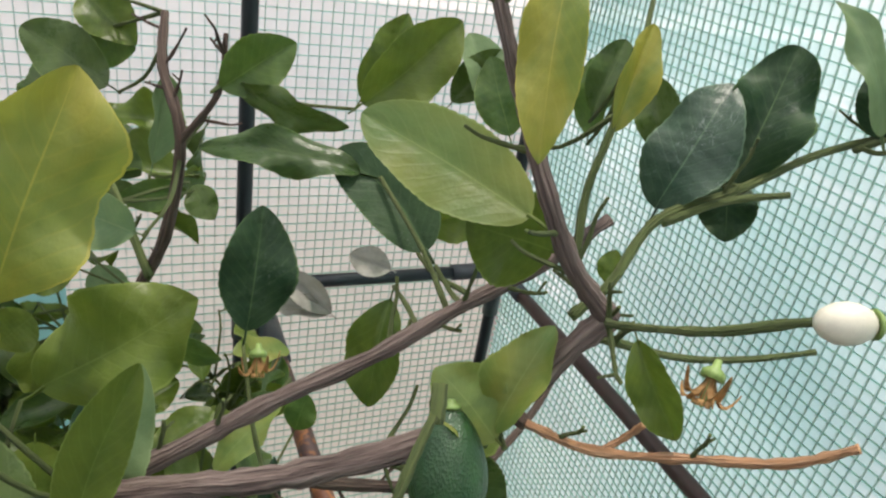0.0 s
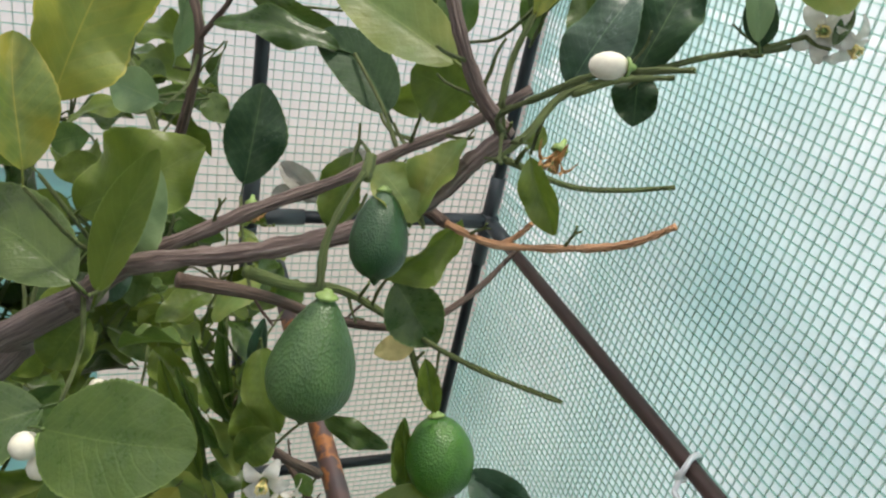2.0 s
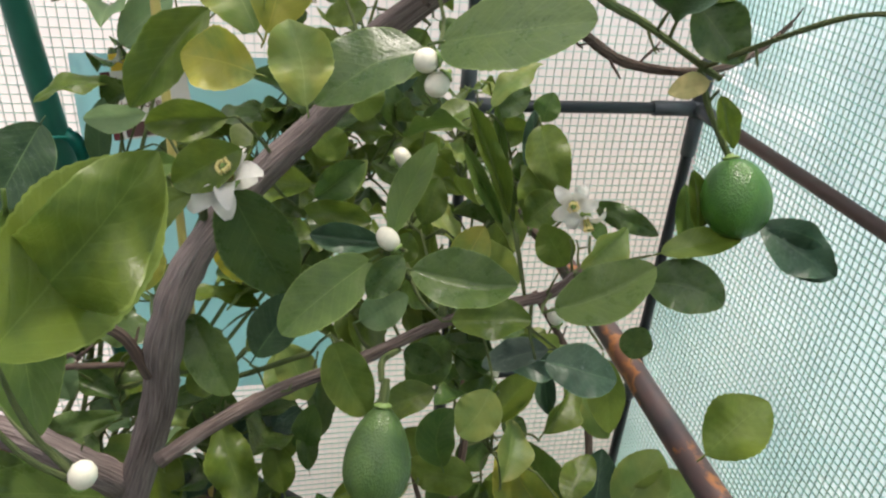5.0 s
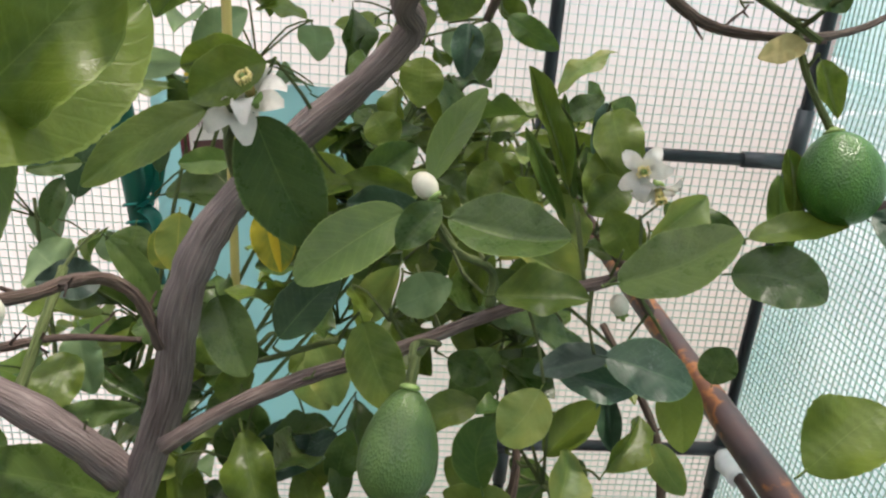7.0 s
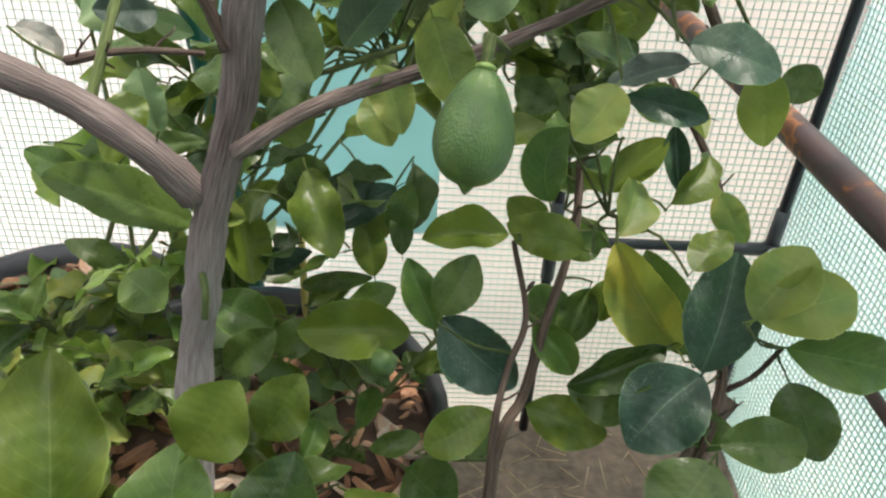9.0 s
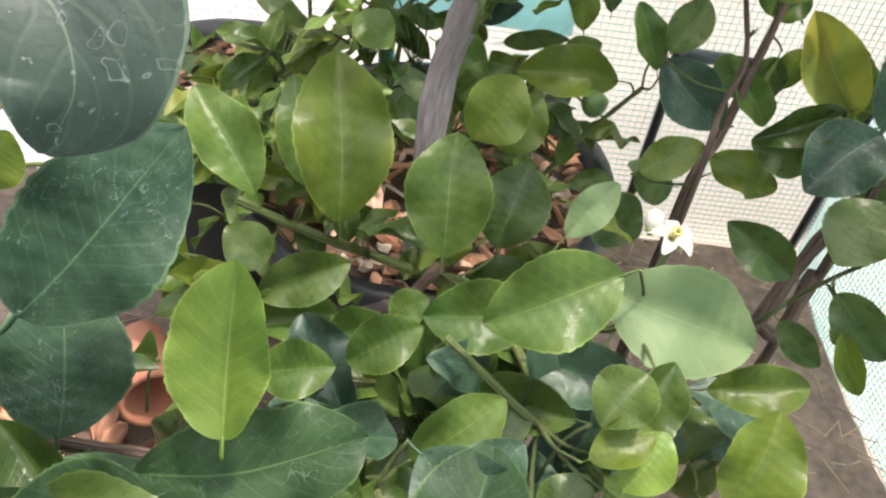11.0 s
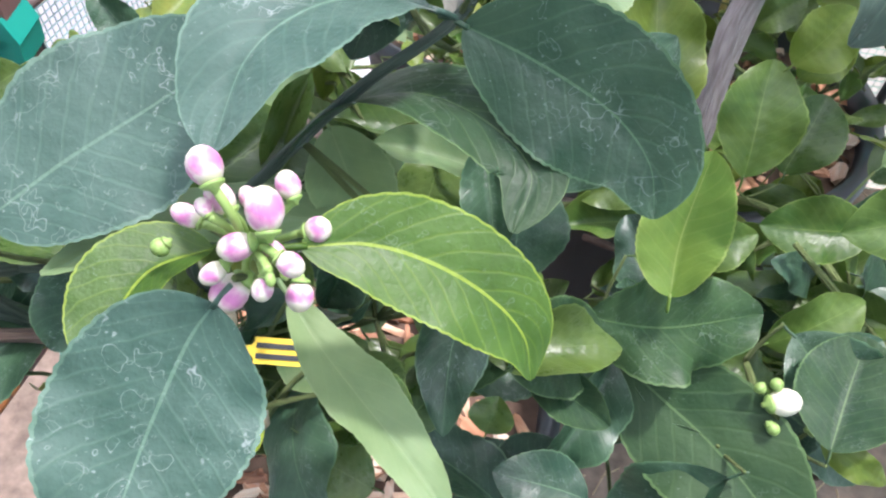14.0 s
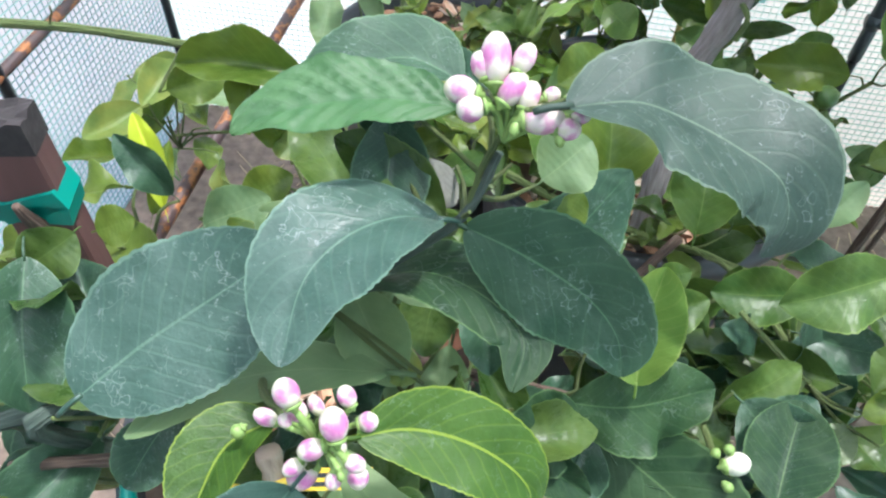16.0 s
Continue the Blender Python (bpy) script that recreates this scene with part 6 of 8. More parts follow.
bud(lemon_tree, (0.055, 0.171, 0.911), (-0.003, 0.004, 0.009), 0.0107, 0.0089, BUDSKIN)
bud(lemon_tree, (-0.051, 0.162, 0.975), (-0.006, 0.003, 0.005), 0.0081, 0.0080, BUDSKIN)
bud(lemon_tree, (-0.165, -0.005, 0.987), (0.004, -0.002, 0.010), 0.0088, 0.0074, BUDSKIN)
branch(lemon_tree, ((-0.237, 0.107, 0.935), (-0.205, 0.060, 0.950), (-0.180, 0.025, 0.968), (-0.165, -0.005, 0.987)), 0.0018, 0.0014, TWIG, 38, knots=0.2)
bud(lemon_tree, (-0.035, 0.287, 0.972), (0.010, 0.000, 0.005), 0.0108, 0.0141, BUDSKIN)
branch(bud_bush, ((-0.500, -0.140, 0.400), (-0.500, -0.170, 0.550), (-0.500, -0.255, 0.730), (-0.478, -0.262, 0.780), (-0.459, -0.249, 0.803), (-0.431, -0.236, 0.832), (-0.404, -0.223, 0.854), (-0.394, -0.212, 0.878)), 0.0026, 0.0017, STEM, 51, twigs=3)
branch(bud_bush, ((-0.402, -0.222, 0.856), (-0.399, -0.214, 0.872), (-0.394, -0.214, 0.888)), 0.0015, 0.0012, TWIG, 52)
branch(bud_bush, ((-0.478, -0.262, 0.780), (-0.459, -0.291, 0.820), (-0.436, -0.307, 0.833)), 0.0019, 0.0013, TWIG, 53)
branch(bud_bush, ((-0.550, -0.160, 0.420), (-0.580, -0.284, 0.722), (-0.570, -0.274, 0.741), (-0.606, -0.289, 0.735), (-0.625, -0.297, 0.731)), 0.005, 0.004, STEM, 54)
branch(bud_bush, ((-0.550, -0.286, 0.715), (-0.576, -0.292, 0.714), (-0.601, -0.299, 0.712)), 0.0035, 0.003, BROWN, 55)
branch(bud_bush, ((-0.782, -0.028, 0.755), (-0.700, -0.033, 0.766), (-0.621, -0.043, 0.774), (-0.562, -0.055, 0.782), (-0.513, -0.072, 0.787)), 0.0035, 0.0022, TWIG, 56, twigs=6)
branch(bud_bush, ((-0.570, -0.274, 0.741), (-0.530, -0.272, 0.752), (-0.480, -0.263, 0.776)), 0.003, 0.0022, STEM, 57)
bent_leaf(bud_bush, ((-0.5322, -0.2978, 0.8047), (-0.5126, -0.2783, 0.8169), (-0.4888, -0.2599, 0.8299), (-0.4649, -0.2442, 0.8453)), (0.71, -0.52, -0.48), 0.0590, "h", 0.10, 0.05, full=0.5)
bent_leaf(bud_bush, ((-0.4106, -0.2280, 0.8569), (-0.4244, -0.2364, 0.8641), (-0.4389, -0.2502, 0.8656), (-0.4485, -0.2687, 0.8613), (-0.4491, -0.2939, 0.8499)), (0.86, -0.51, 0.01), 0.0470, "h", 0.16, 0.04)
bent_leaf(bud_bush, ((-0.4025, -0.2256, 0.8520), (-0.3791, -0.2313, 0.8478), (-0.3561, -0.2397, 0.8418), (-0.3431, -0.2487, 0.8339), (-0.3384, -0.2581, 0.8228)), (-0.53, -0.34, -0.78), 0.0462, "s", 0.14, 0.05)
bent_leaf(bud_bush, ((-0.4586, -0.2485, 0.8025), (-0.4397, -0.2359, 0.8203), (-0.4172, -0.2317, 0.8300), (-0.3934, -0.2372, 0.8300), (-0.3749, -0.2502, 0.8248), (-0.3757, -0.2688, 0.8169)), ((0.0, -1.0, 0.25), (-1.0, -0.25, 0.0)), 0.0380, "o", 0.12, 0.04)
bent_leaf(bud_bush, ((-0.4104, -0.2044, 0.8887), (-0.4324, -0.2069, 0.8910), (-0.4541, -0.2139, 0.8910), (-0.4714, -0.2227, 0.8897), (-0.4821, -0.2321, 0.8860)), (0.36, -0.90, -0.25), 0.0296, "p", 0.30, 0.14, quilt=0.014)
bent_leaf(bud_bush, ((-0.4120, -0.1860, 0.8860), (-0.4340, -0.1780, 0.8870), (-0.4560, -0.1840, 0.8820), (-0.4760, -0.1960, 0.8720)), (0.26, -0.96, -0.09), 0.0372, "s", 0.35, 0.05)
bent_leaf(bud_bush, ((-0.4047, -0.1899, 0.8884), (-0.4177, -0.1764, 0.8851), (-0.4353, -0.1671, 0.8785)), (-0.45, -0.79, -0.43), 0.0154, "s", 0.2, 0.05)
bent_leaf(bud_bush, ((-0.4404, -0.1830, 0.8633), (-0.4380, -0.1941, 0.8528), (-0.4372, -0.2079, 0.8414), (-0.4394, -0.2233, 0.8309)), (-0.94, -0.23, 0.25), 0.0309, "s", 0.5, 0.04)
bent_leaf(bud_bush, ((-0.3750, -0.2210, 0.9089), (-0.3552, -0.2129, 0.9083), (-0.3402, -0.2103, 0.9037), (-0.3210, -0.2130, 0.8975), (-0.3044, -0.2191, 0.8909), (-0.2993, -0.2273, 0.8798), (-0.3046, -0.2329, 0.8695)), ((-0.15, -1.0, 0.0), (-0.9, -0.5, 0.0)), 0.0540, "q", 0.16, 0.09)
bent_leaf(bud_bush, ((-0.4214, -0.3070, 0.8394), (-0.4073, -0.3002, 0.8373), (-0.3918, -0.2974, 0.8321), (-0.3768, -0.2983, 0.8249), (-0.3661, -0.3018, 0.8165), (-0.3618, -0.3076, 0.8064)), (-0.19, -0.93, -0.33), 0.0309, "k", 0.14, 0.04)
bent_leaf(bud_bush, ((-0.4373, -0.3230, 0.8318), (-0.4424, -0.3297, 0.8243), (-0.4461, -0.3425, 0.8142), (-0.4484, -0.3554, 0.8049), (-0.4489, -0.3745, 0.7948)), (0.90, 0.10, -0.42), 0.0499, "h", 0.12, 0.05, full=0.5)
bent_leaf(bud_bush, ((-0.4559, -0.2949, 0.8138), (-0.4677, -0.3076, 0.8151), (-0.4713, -0.3224, 0.8119), (-0.4715, -0.3365, 0.8082)), (0.93, -0.36, 0.05), 0.0273, "k", 0.5, 0.03)
bent_leaf(bud_bush, ((-0.4376, -0.2915, 0.7918), (-0.4252, -0.3017, 0.7879), (-0.4094, -0.3127, 0.7841), (-0.3921, -0.3246, 0.7815), (-0.3743, -0.3389, 0.7802)), (0.59, 0.80, -0.06), 0.0202, "b", 0.3, 0.24)
bent_leaf(bud_bush, ((-0.4248, -0.2544, 0.7888), (-0.4594, -0.2621, 0.7925), (-0.4911, -0.2785, 0.7948), (-0.5147, -0.3040, 0.7920)), (0.48, -0.87, 0.11), 0.0292, "b", 0.1, 0.06)
leaf(bud_bush, (-0.413, -0.205, 0.834), (-0.462, -0.190, 0.853), (0.16, -0.53, 0.83), 0.025, "d", 1)
leaf(bud_bush, (-0.438, -0.187, 0.852), (-0.457, -0.161, 0.876), (0.40, -0.44, 0.81), 0.036, "s", 1)
leaf(bud_bush, (-0.520, -0.072, 0.788), (-0.595, -0.082, 0.790), (0.10, -0.60, 0.79), 0.032, "m", 5)
leaf(bud_bush, (-0.550, -0.073, 0.792), (-0.546, -0.105, 0.764), (0.02, -0.64, 0.77), 0.021, "m", 5)
leaf(bud_bush, (-0.675, -0.039, 0.601), (-0.714, 0.016, 0.652), (0.39, -0.46, 0.80), 0.023, "v", 5)
leaf(bud_bush, (-0.684, -0.044, 0.598), (-0.680, 0.004, 0.638), (0.46, -0.58, 0.67), 0.019, "m", 0)
leaf(bud_bush, (-0.414, -0.184, 0.839), (-0.426, -0.195, 0.831), (0.16, -0.66, 0.73), 0.023, "g", 1)
leaf(bud_bush, (-0.377, -0.180, 0.837), (-0.359, -0.164, 0.848), (0.09, -0.63, 0.77), 0.030, "b", 1)
leaf(bud_bush, (-0.377, -0.149, 0.863), (-0.360, -0.135, 0.872), (0.17, -0.68, 0.72), 0.021, "m", 1)
leaf(bud_bush, (-0.598, -0.233, 0.792), (-0.585, -0.285, 0.747), (0.58, -0.44, 0.68), 0.043, "s", 1)
leaf(bud_bush, (-0.584, -0.215, 0.792), (-0.603, -0.233, 0.780), (0.37, -0.75, 0.55), 0.028, "d", 1)
leaf(bud_bush, (-0.580, -0.207, 0.785), (-0.563, -0.199, 0.789), (0.21, -0.75, 0.62), 0.021, "m", 0)
leaf(bud_bush, (-0.507, -0.282, 0.777), (-0.523, -0.311, 0.756), (0.29, -0.67, 0.68), 0.027, "s", 1)
leaf(bud_bush, (-0.602, -0.259, 0.771), (-0.620, -0.248, 0.784), (0.41, -0.28, 0.87), 0.035, "d", 0)
leaf(bud_bush, (-0.449, -0.225, 0.802), (-0.423, -0.253, 0.775), (0.20, -0.58, 0.79), 0.030, "b", 1)
leaf(bud_bush, (-0.414, -0.249, 0.777), (-0.431, -0.242, 0.785), (0.18, -0.56, 0.81), 0.016, "l", 0)
leaf(bud_bush, (-0.471, -0.190, 0.795), (-0.478, -0.226, 0.766), (0.28, -0.63, 0.73), 0.015, "d", 5)
leaf(bud_bush, (-0.398, -0.194, 0.780), (-0.385, -0.226, 0.752), (0.05, -0.65, 0.76), 0.023, "s", 5)
leaf(bud_bush, (-0.419, -0.177, 0.759), (-0.420, -0.210, 0.731), (0.11, -0.63, 0.77), 0.031, "d", 0)
leaf(bud_bush, (-0.546, -0.174, 0.760), (-0.514, -0.156, 0.771), (0.18, -0.72, 0.67), 0.030, "b", 4)
leaf(bud_bush, (-0.544, -0.133, 0.741), (-0.517, -0.118, 0.750), (0.19, -0.73, 0.66), 0.026, "m", 0)
leaf(bud_bush, (-0.482, -0.116, 0.773), (-0.487, -0.149, 0.747), (0.26, -0.63, 0.73), 0.019, "m", 5)
leaf(bud_bush, (-0.547, -0.078, 0.742), (-0.518, -0.082, 0.735), (0.10, -0.70, 0.70), 0.021, "l", 1)
leaf(bud_bush, (-0.486, -0.108, 0.773), (-0.495, -0.123, 0.763), (0.30, -0.68, 0.67), 0.016, "d", 0)
leaf(bud_bush, (-0.614, -0.071, 0.759), (-0.576, -0.051, 0.769), (0.28, -0.81, 0.51), 0.028, "m", 1)
leaf(bud_bush, (-0.525, -0.339, 0.798), (-0.545, -0.350, 0.792), (0.07, -0.56, 0.83), 0.026, "m", 1)
leaf(bud_bush, (-0.588, -0.280, 0.700), (-0.615, -0.304, 0.685), (0.21, -0.69, 0.70), 0.025, "s", 1)
leaf(bud_bush, (-0.506, -0.285, 0.722), (-0.519, -0.276, 0.732), (0.38, -0.37, 0.85), 0.023, "s", 0)
leaf(bud_bush, (-0.449, -0.280, 0.717), (-0.426, -0.263, 0.728), (0.01, -0.54, 0.84), 0.031, "d", 0)
leaf(bud_bush, (-0.423, -0.293, 0.742), (-0.398, -0.295, 0.736), (0.17, -0.37, 0.91), 0.026, "d", 1)
leaf(bud_bush, (-0.375, -0.264, 0.680), (-0.373, -0.251, 0.691), (-0.05, -0.62, 0.79), 0.020, "d", 5)
leaf(bud_bush, (-0.437, -0.268, 0.721), (-0.413, -0.284, 0.703), (0.27, -0.50, 0.82), 0.038, "d", 1)
leaf(bud_bush, (-0.419, -0.289, 0.649), (-0.458, -0.286, 0.659), (0.20, -0.34, 0.92), 0.032, "d", 0)
branch(bud_bush, ((-0.551, -0.284, 0.713), (-0.542, -0.302, 0.704), (-0.537, -0.317, 0.691), (-0.530, -0.329, 0.673)), 0.0035, 0.0045, TAPE, 141, "tie_tape", "green plastic tie tape")
branch(bud_bush, ((-0.468, -0.289, 0.769), (-0.463, -0.296, 0.755), (-0.456, -0.302, 0.742), (-0.451, -0.307, 0.730)), 0.0052, 0.0035, DRYROLL, 140)
bud(bud_bush, (-0.486, -0.160, 0.696), (0.00, -0.4, 0.8), 0.008, 0.0055, CALYX)
branch(bud_bush, ((-0.486, -0.160, 0.696), (-0.486, -0.164, 0.676)), 0.0008, 0.0008, CALYX_STEM, 150)
bud(bud_bush, (-0.475, -0.176, 0.704), (0.25, -0.4, 0.8), 0.008, 0.0055, BUDSKIN)
branch(bud_bush, ((-0.475, -0.176, 0.704), (-0.486, -0.164, 0.676)), 0.0008, 0.0008, CALYX_STEM, 151)
bud(bud_bush, (-0.496, -0.160, 0.700), (0.27, -0.4, 0.8), 0.008, 0.0055, BUDSKIN)
branch(bud_bush, ((-0.496, -0.160, 0.700), (-0.486, -0.164, 0.676)), 0.0008, 0.0008, CALYX_STEM, 152)
bud(bud_bush, (-0.485, -0.175, 0.690), (0.04, -0.4, 0.8), 0.008, 0.0055, CALYX)
branch(bud_bush, ((-0.485, -0.175, 0.690), (-0.486, -0.164, 0.676)), 0.0008, 0.0008, CALYX_STEM, 153)
bud(bud_bush, (-0.475, -0.161, 0.689), (-0.23, -0.4, 0.8), 0.008, 0.0055, BUDSKIN)
branch(bud_bush, ((-0.475, -0.161, 0.689), (-0.486, -0.164, 0.676)), 0.0008, 0.0008, CALYX_STEM, 154)
bud(bud_bush, (-0.496, -0.173, 0.698), (-0.29, -0.4, 0.8), 0.008, 0.0055, BUDSKIN)
branch(bud_bush, ((-0.496, -0.173, 0.698), (-0.486, -0.164, 0.676)), 0.0008, 0.0008, CALYX_STEM, 155)
plant_tag((-0.440, -0.290, 0.757), 0.036, 0.009)
bud(bud_bush, (-0.438, -0.310, 0.858), (-0.005, 0.005, 0.005), 0.0082, 0.0071, PINK)
branch(bud_bush, ((-0.438, -0.310, 0.858), (-0.434, -0.312, 0.852), (-0.432, -0.312, 0.841)), 0.0011, 0.0009, CALYX_STEM, 60)
bud(bud_bush, (-0.436, -0.309, 0.849), (-0.006, 0.003, 0.004), 0.0073, 0.0058, PINK)
branch(bud_bush, ((-0.436, -0.309, 0.849), (-0.435, -0.308, 0.844), (-0.435, -0.307, 0.834)), 0.0011, 0.0009, CALYX_STEM, 61)
bud(bud_bush, (-0.446, -0.308, 0.841), (-0.007, 0.001, 0.002), 0.0072, 0.0049, PINK)
branch(bud_bush, ((-0.446, -0.308, 0.841), (-0.441, -0.306, 0.837), (-0.437, -0.303, 0.828)), 0.0011, 0.0009, CALYX_STEM, 62)
bud(bud_bush, (-0.439, -0.313, 0.851), (-0.003, 0.002, 0.002), 0.0042, 0.0036, PINK)
branch(bud_bush, ((-0.439, -0.313, 0.851), (-0.436, -0.312, 0.847), (-0.433, -0.310, 0.837)), 0.0011, 0.0009, CALYX_STEM, 63)
bud(bud_bush, (-0.432, -0.305, 0.846), (-0.004, 0.003, 0.003), 0.0062, 0.0042, PINK)
branch(bud_bush, ((-0.432, -0.305, 0.846), (-0.434, -0.306, 0.841), (-0.436, -0.305, 0.831)), 0.0011, 0.0009, CALYX_STEM, 64)
bud(bud_bush, (-0.424, -0.315, 0.852), (-0.003, 0.006, 0.006), 0.0093, 0.0076, PINK)
branch(bud_bush, ((-0.424, -0.315, 0.852), (-0.427, -0.314, 0.848), (-0.432, -0.312, 0.841)), 0.0011, 0.0009, CALYX_STEM, 65)
bud(bud_bush, (-0.423, -0.303, 0.851), (-0.004, 0.004, 0.004), 0.0063, 0.0052, PINK)
branch(bud_bush, ((-0.423, -0.303, 0.851), (-0.428, -0.306, 0.845), (-0.435, -0.307, 0.834)), 0.0011, 0.0009, CALYX_STEM, 66)
bud(bud_bush, (-0.422, -0.303, 0.840), (0.005, 0.002, 0.001), 0.0059, 0.0058, PINK)
branch(bud_bush, ((-0.422, -0.303, 0.840), (-0.429, -0.304, 0.836), (-0.437, -0.303, 0.828)), 0.0011, 0.0009, CALYX_STEM, 67)
bud(bud_bush, (-0.428, -0.315, 0.848), (-0.007, -0.003, -0.002), 0.0076, 0.0059, PINK)
branch(bud_bush, ((-0.428, -0.315, 0.848), (-0.430, -0.313, 0.845), (-0.433, -0.310, 0.837)), 0.0011, 0.0009, CALYX_STEM, 68)
bud(bud_bush, (-0.429, -0.310, 0.842), (0.005, -0.002, -0.002), 0.0059, 0.0042, PINK)
branch(bud_bush, ((-0.429, -0.310, 0.842), (-0.432, -0.308, 0.838), (-0.436, -0.305, 0.831)), 0.0011, 0.0009, CALYX_STEM, 69)
bud(bud_bush, (-0.421, -0.318, 0.849), (0.005, -0.001, -0.002), 0.0059, 0.0049, PINK)
branch(bud_bush, ((-0.421, -0.318, 0.849), (-0.426, -0.315, 0.847), (-0.432, -0.312, 0.841)), 0.0011, 0.0009, CALYX_STEM, 70)
bud(bud_bush, (-0.435, -0.318, 0.841), (-0.004, -0.004, -0.002), 0.0060, 0.0045, PINK)
branch(bud_bush, ((-0.435, -0.318, 0.841), (-0.435, -0.313, 0.840), (-0.435, -0.307, 0.834)), 0.0011, 0.0009, CALYX_STEM, 71)
bud(bud_bush, (-0.433, -0.315, 0.833), (-0.005, -0.006, -0.004), 0.0092, 0.0079, PINK)
branch(bud_bush, ((-0.433, -0.315, 0.833), (-0.435, -0.310, 0.833), (-0.437, -0.303, 0.828)), 0.0011, 0.0009, CALYX_STEM, 72)
bud(bud_bush, (-0.424, -0.320, 0.843), (-0.000, -0.004, -0.003), 0.0050, 0.0044, PINK)
branch(bud_bush, ((-0.424, -0.320, 0.843), (-0.428, -0.315, 0.842), (-0.433, -0.310, 0.837)), 0.0011, 0.0009, CALYX_STEM, 73)
bud(bud_bush, (-0.419, -0.314, 0.836), (0.001, -0.005, -0.004), 0.0066, 0.0060, PINK)
branch(bud_bush, ((-0.419, -0.314, 0.836), (-0.427, -0.310, 0.836), (-0.436, -0.305, 0.831)), 0.0011, 0.0009, CALYX_STEM, 74)
bud(bud_bush, (-0.422, -0.321, 0.847), (0.001, -0.002, -0.002), 0.0031, 0.0021, CALYX)
branch(bud_bush, ((-0.422, -0.321, 0.847), (-0.426, -0.317, 0.846), (-0.432, -0.312, 0.841)), 0.0011, 0.0009, CALYX_STEM, 75)
bud(bud_bush, (-0.422, -0.315, 0.841), (0.001, -0.002, -0.002), 0.0028, 0.0022, CALYX)
branch(bud_bush, ((-0.422, -0.315, 0.841), (-0.428, -0.312, 0.840), (-0.435, -0.307, 0.834)), 0.0011, 0.0009, CALYX_STEM, 76)
bud(bud_bush, (-0.398, -0.211, 0.905), (-0.002, 0.011, 0.010), 0.0151, 0.0090, PINK)
branch(bud_bush, ((-0.398, -0.211, 0.905), (-0.395, -0.212, 0.899), (-0.393, -0.215, 0.886)), 0.0011, 0.0009, CALYX_STEM, 90)
bud(bud_bush, (-0.401, -0.210, 0.906), (-0.004, 0.006, 0.005), 0.0085, 0.0065, PINK)
branch(bud_bush, ((-0.401, -0.210, 0.906), (-0.397, -0.211, 0.900), (-0.393, -0.215, 0.886)), 0.0011, 0.0009, CALYX_STEM, 91)
bud(bud_bush, (-0.403, -0.214, 0.903), (-0.010, -0.000, 0.001), 0.0098, 0.0083, PINK)
branch(bud_bush, ((-0.403, -0.214, 0.903), (-0.398, -0.213, 0.898), (-0.393, -0.215, 0.886)), 0.0011, 0.0009, CALYX_STEM, 92)
bud(bud_bush, (-0.400, -0.217, 0.901), (-0.008, -0.003, -0.001), 0.0083, 0.0079, PINK)
branch(bud_bush, ((-0.400, -0.217, 0.901), (-0.396, -0.215, 0.897), (-0.393, -0.215, 0.886)), 0.0011, 0.0009, CALYX_STEM, 93)
bud(bud_bush, (-0.395, -0.215, 0.901), (0.005, 0.008, 0.006), 0.0110, 0.0079, PINK)
branch(bud_bush, ((-0.395, -0.215, 0.901), (-0.393, -0.214, 0.897), (-0.393, -0.215, 0.886)), 0.0011, 0.0009, CALYX_STEM, 94)
bud(bud_bush, (-0.392, -0.207, 0.908), (0.003, 0.007, 0.005), 0.0093, 0.0065, PINK)
branch(bud_bush, ((-0.392, -0.207, 0.908), (-0.392, -0.210, 0.900), (-0.393, -0.215, 0.886)), 0.0011, 0.0009, CALYX_STEM, 95)
bud(bud_bush, (-0.388, -0.215, 0.900), (0.002, 0.007, 0.005), 0.0089, 0.0065, PINK)
branch(bud_bush, ((-0.388, -0.215, 0.900), (-0.390, -0.214, 0.897), (-0.393, -0.215, 0.886)), 0.0011, 0.0009, CALYX_STEM, 96)
bud(bud_bush, (-0.388, -0.218, 0.898), (0.012, 0.003, 0.001), 0.0124, 0.0090, PINK)
branch(bud_bush, ((-0.388, -0.218, 0.898), (-0.390, -0.215, 0.896), (-0.393, -0.215, 0.886)), 0.0011, 0.0009, CALYX_STEM, 97)
bud(bud_bush, (-0.377, -0.218, 0.897), (0.007, 0.001, -0.000), 0.0074, 0.0065, PINK)
branch(bud_bush, ((-0.377, -0.218, 0.897), (-0.384, -0.215, 0.895), (-0.393, -0.215, 0.886)), 0.0011, 0.0009, CALYX_STEM, 98)
bud(bud_bush, (-0.382, -0.211, 0.903), (0.004, 0.002, 0.001), 0.0048, 0.0047, PINK)
branch(bud_bush, ((-0.382, -0.211, 0.903), (-0.387, -0.212, 0.898), (-0.393, -0.215, 0.886)), 0.0011, 0.0009, CALYX_STEM, 99)
bud(bud_bush, (-0.373, -0.215, 0.899), (0.006, 0.002, 0.001), 0.0061, 0.0043, PINK)
branch(bud_bush, ((-0.373, -0.215, 0.899), (-0.382, -0.214, 0.896), (-0.393, -0.215, 0.886)), 0.0011, 0.0009, CALYX_STEM, 100)
bud(bud_bush, (-0.389, -0.218, 0.898), (-0.001, -0.004, -0.003), 0.0048, 0.0032, CALYX)
branch(bud_bush, ((-0.389, -0.218, 0.898), (-0.391, -0.216, 0.895), (-0.393, -0.215, 0.886)), 0.0011, 0.0009, CALYX_STEM, 101)
bud(bud_bush, (-0.376, -0.219, 0.896), (0.002, -0.003, -0.003), 0.0041, 0.0029, CALYX)
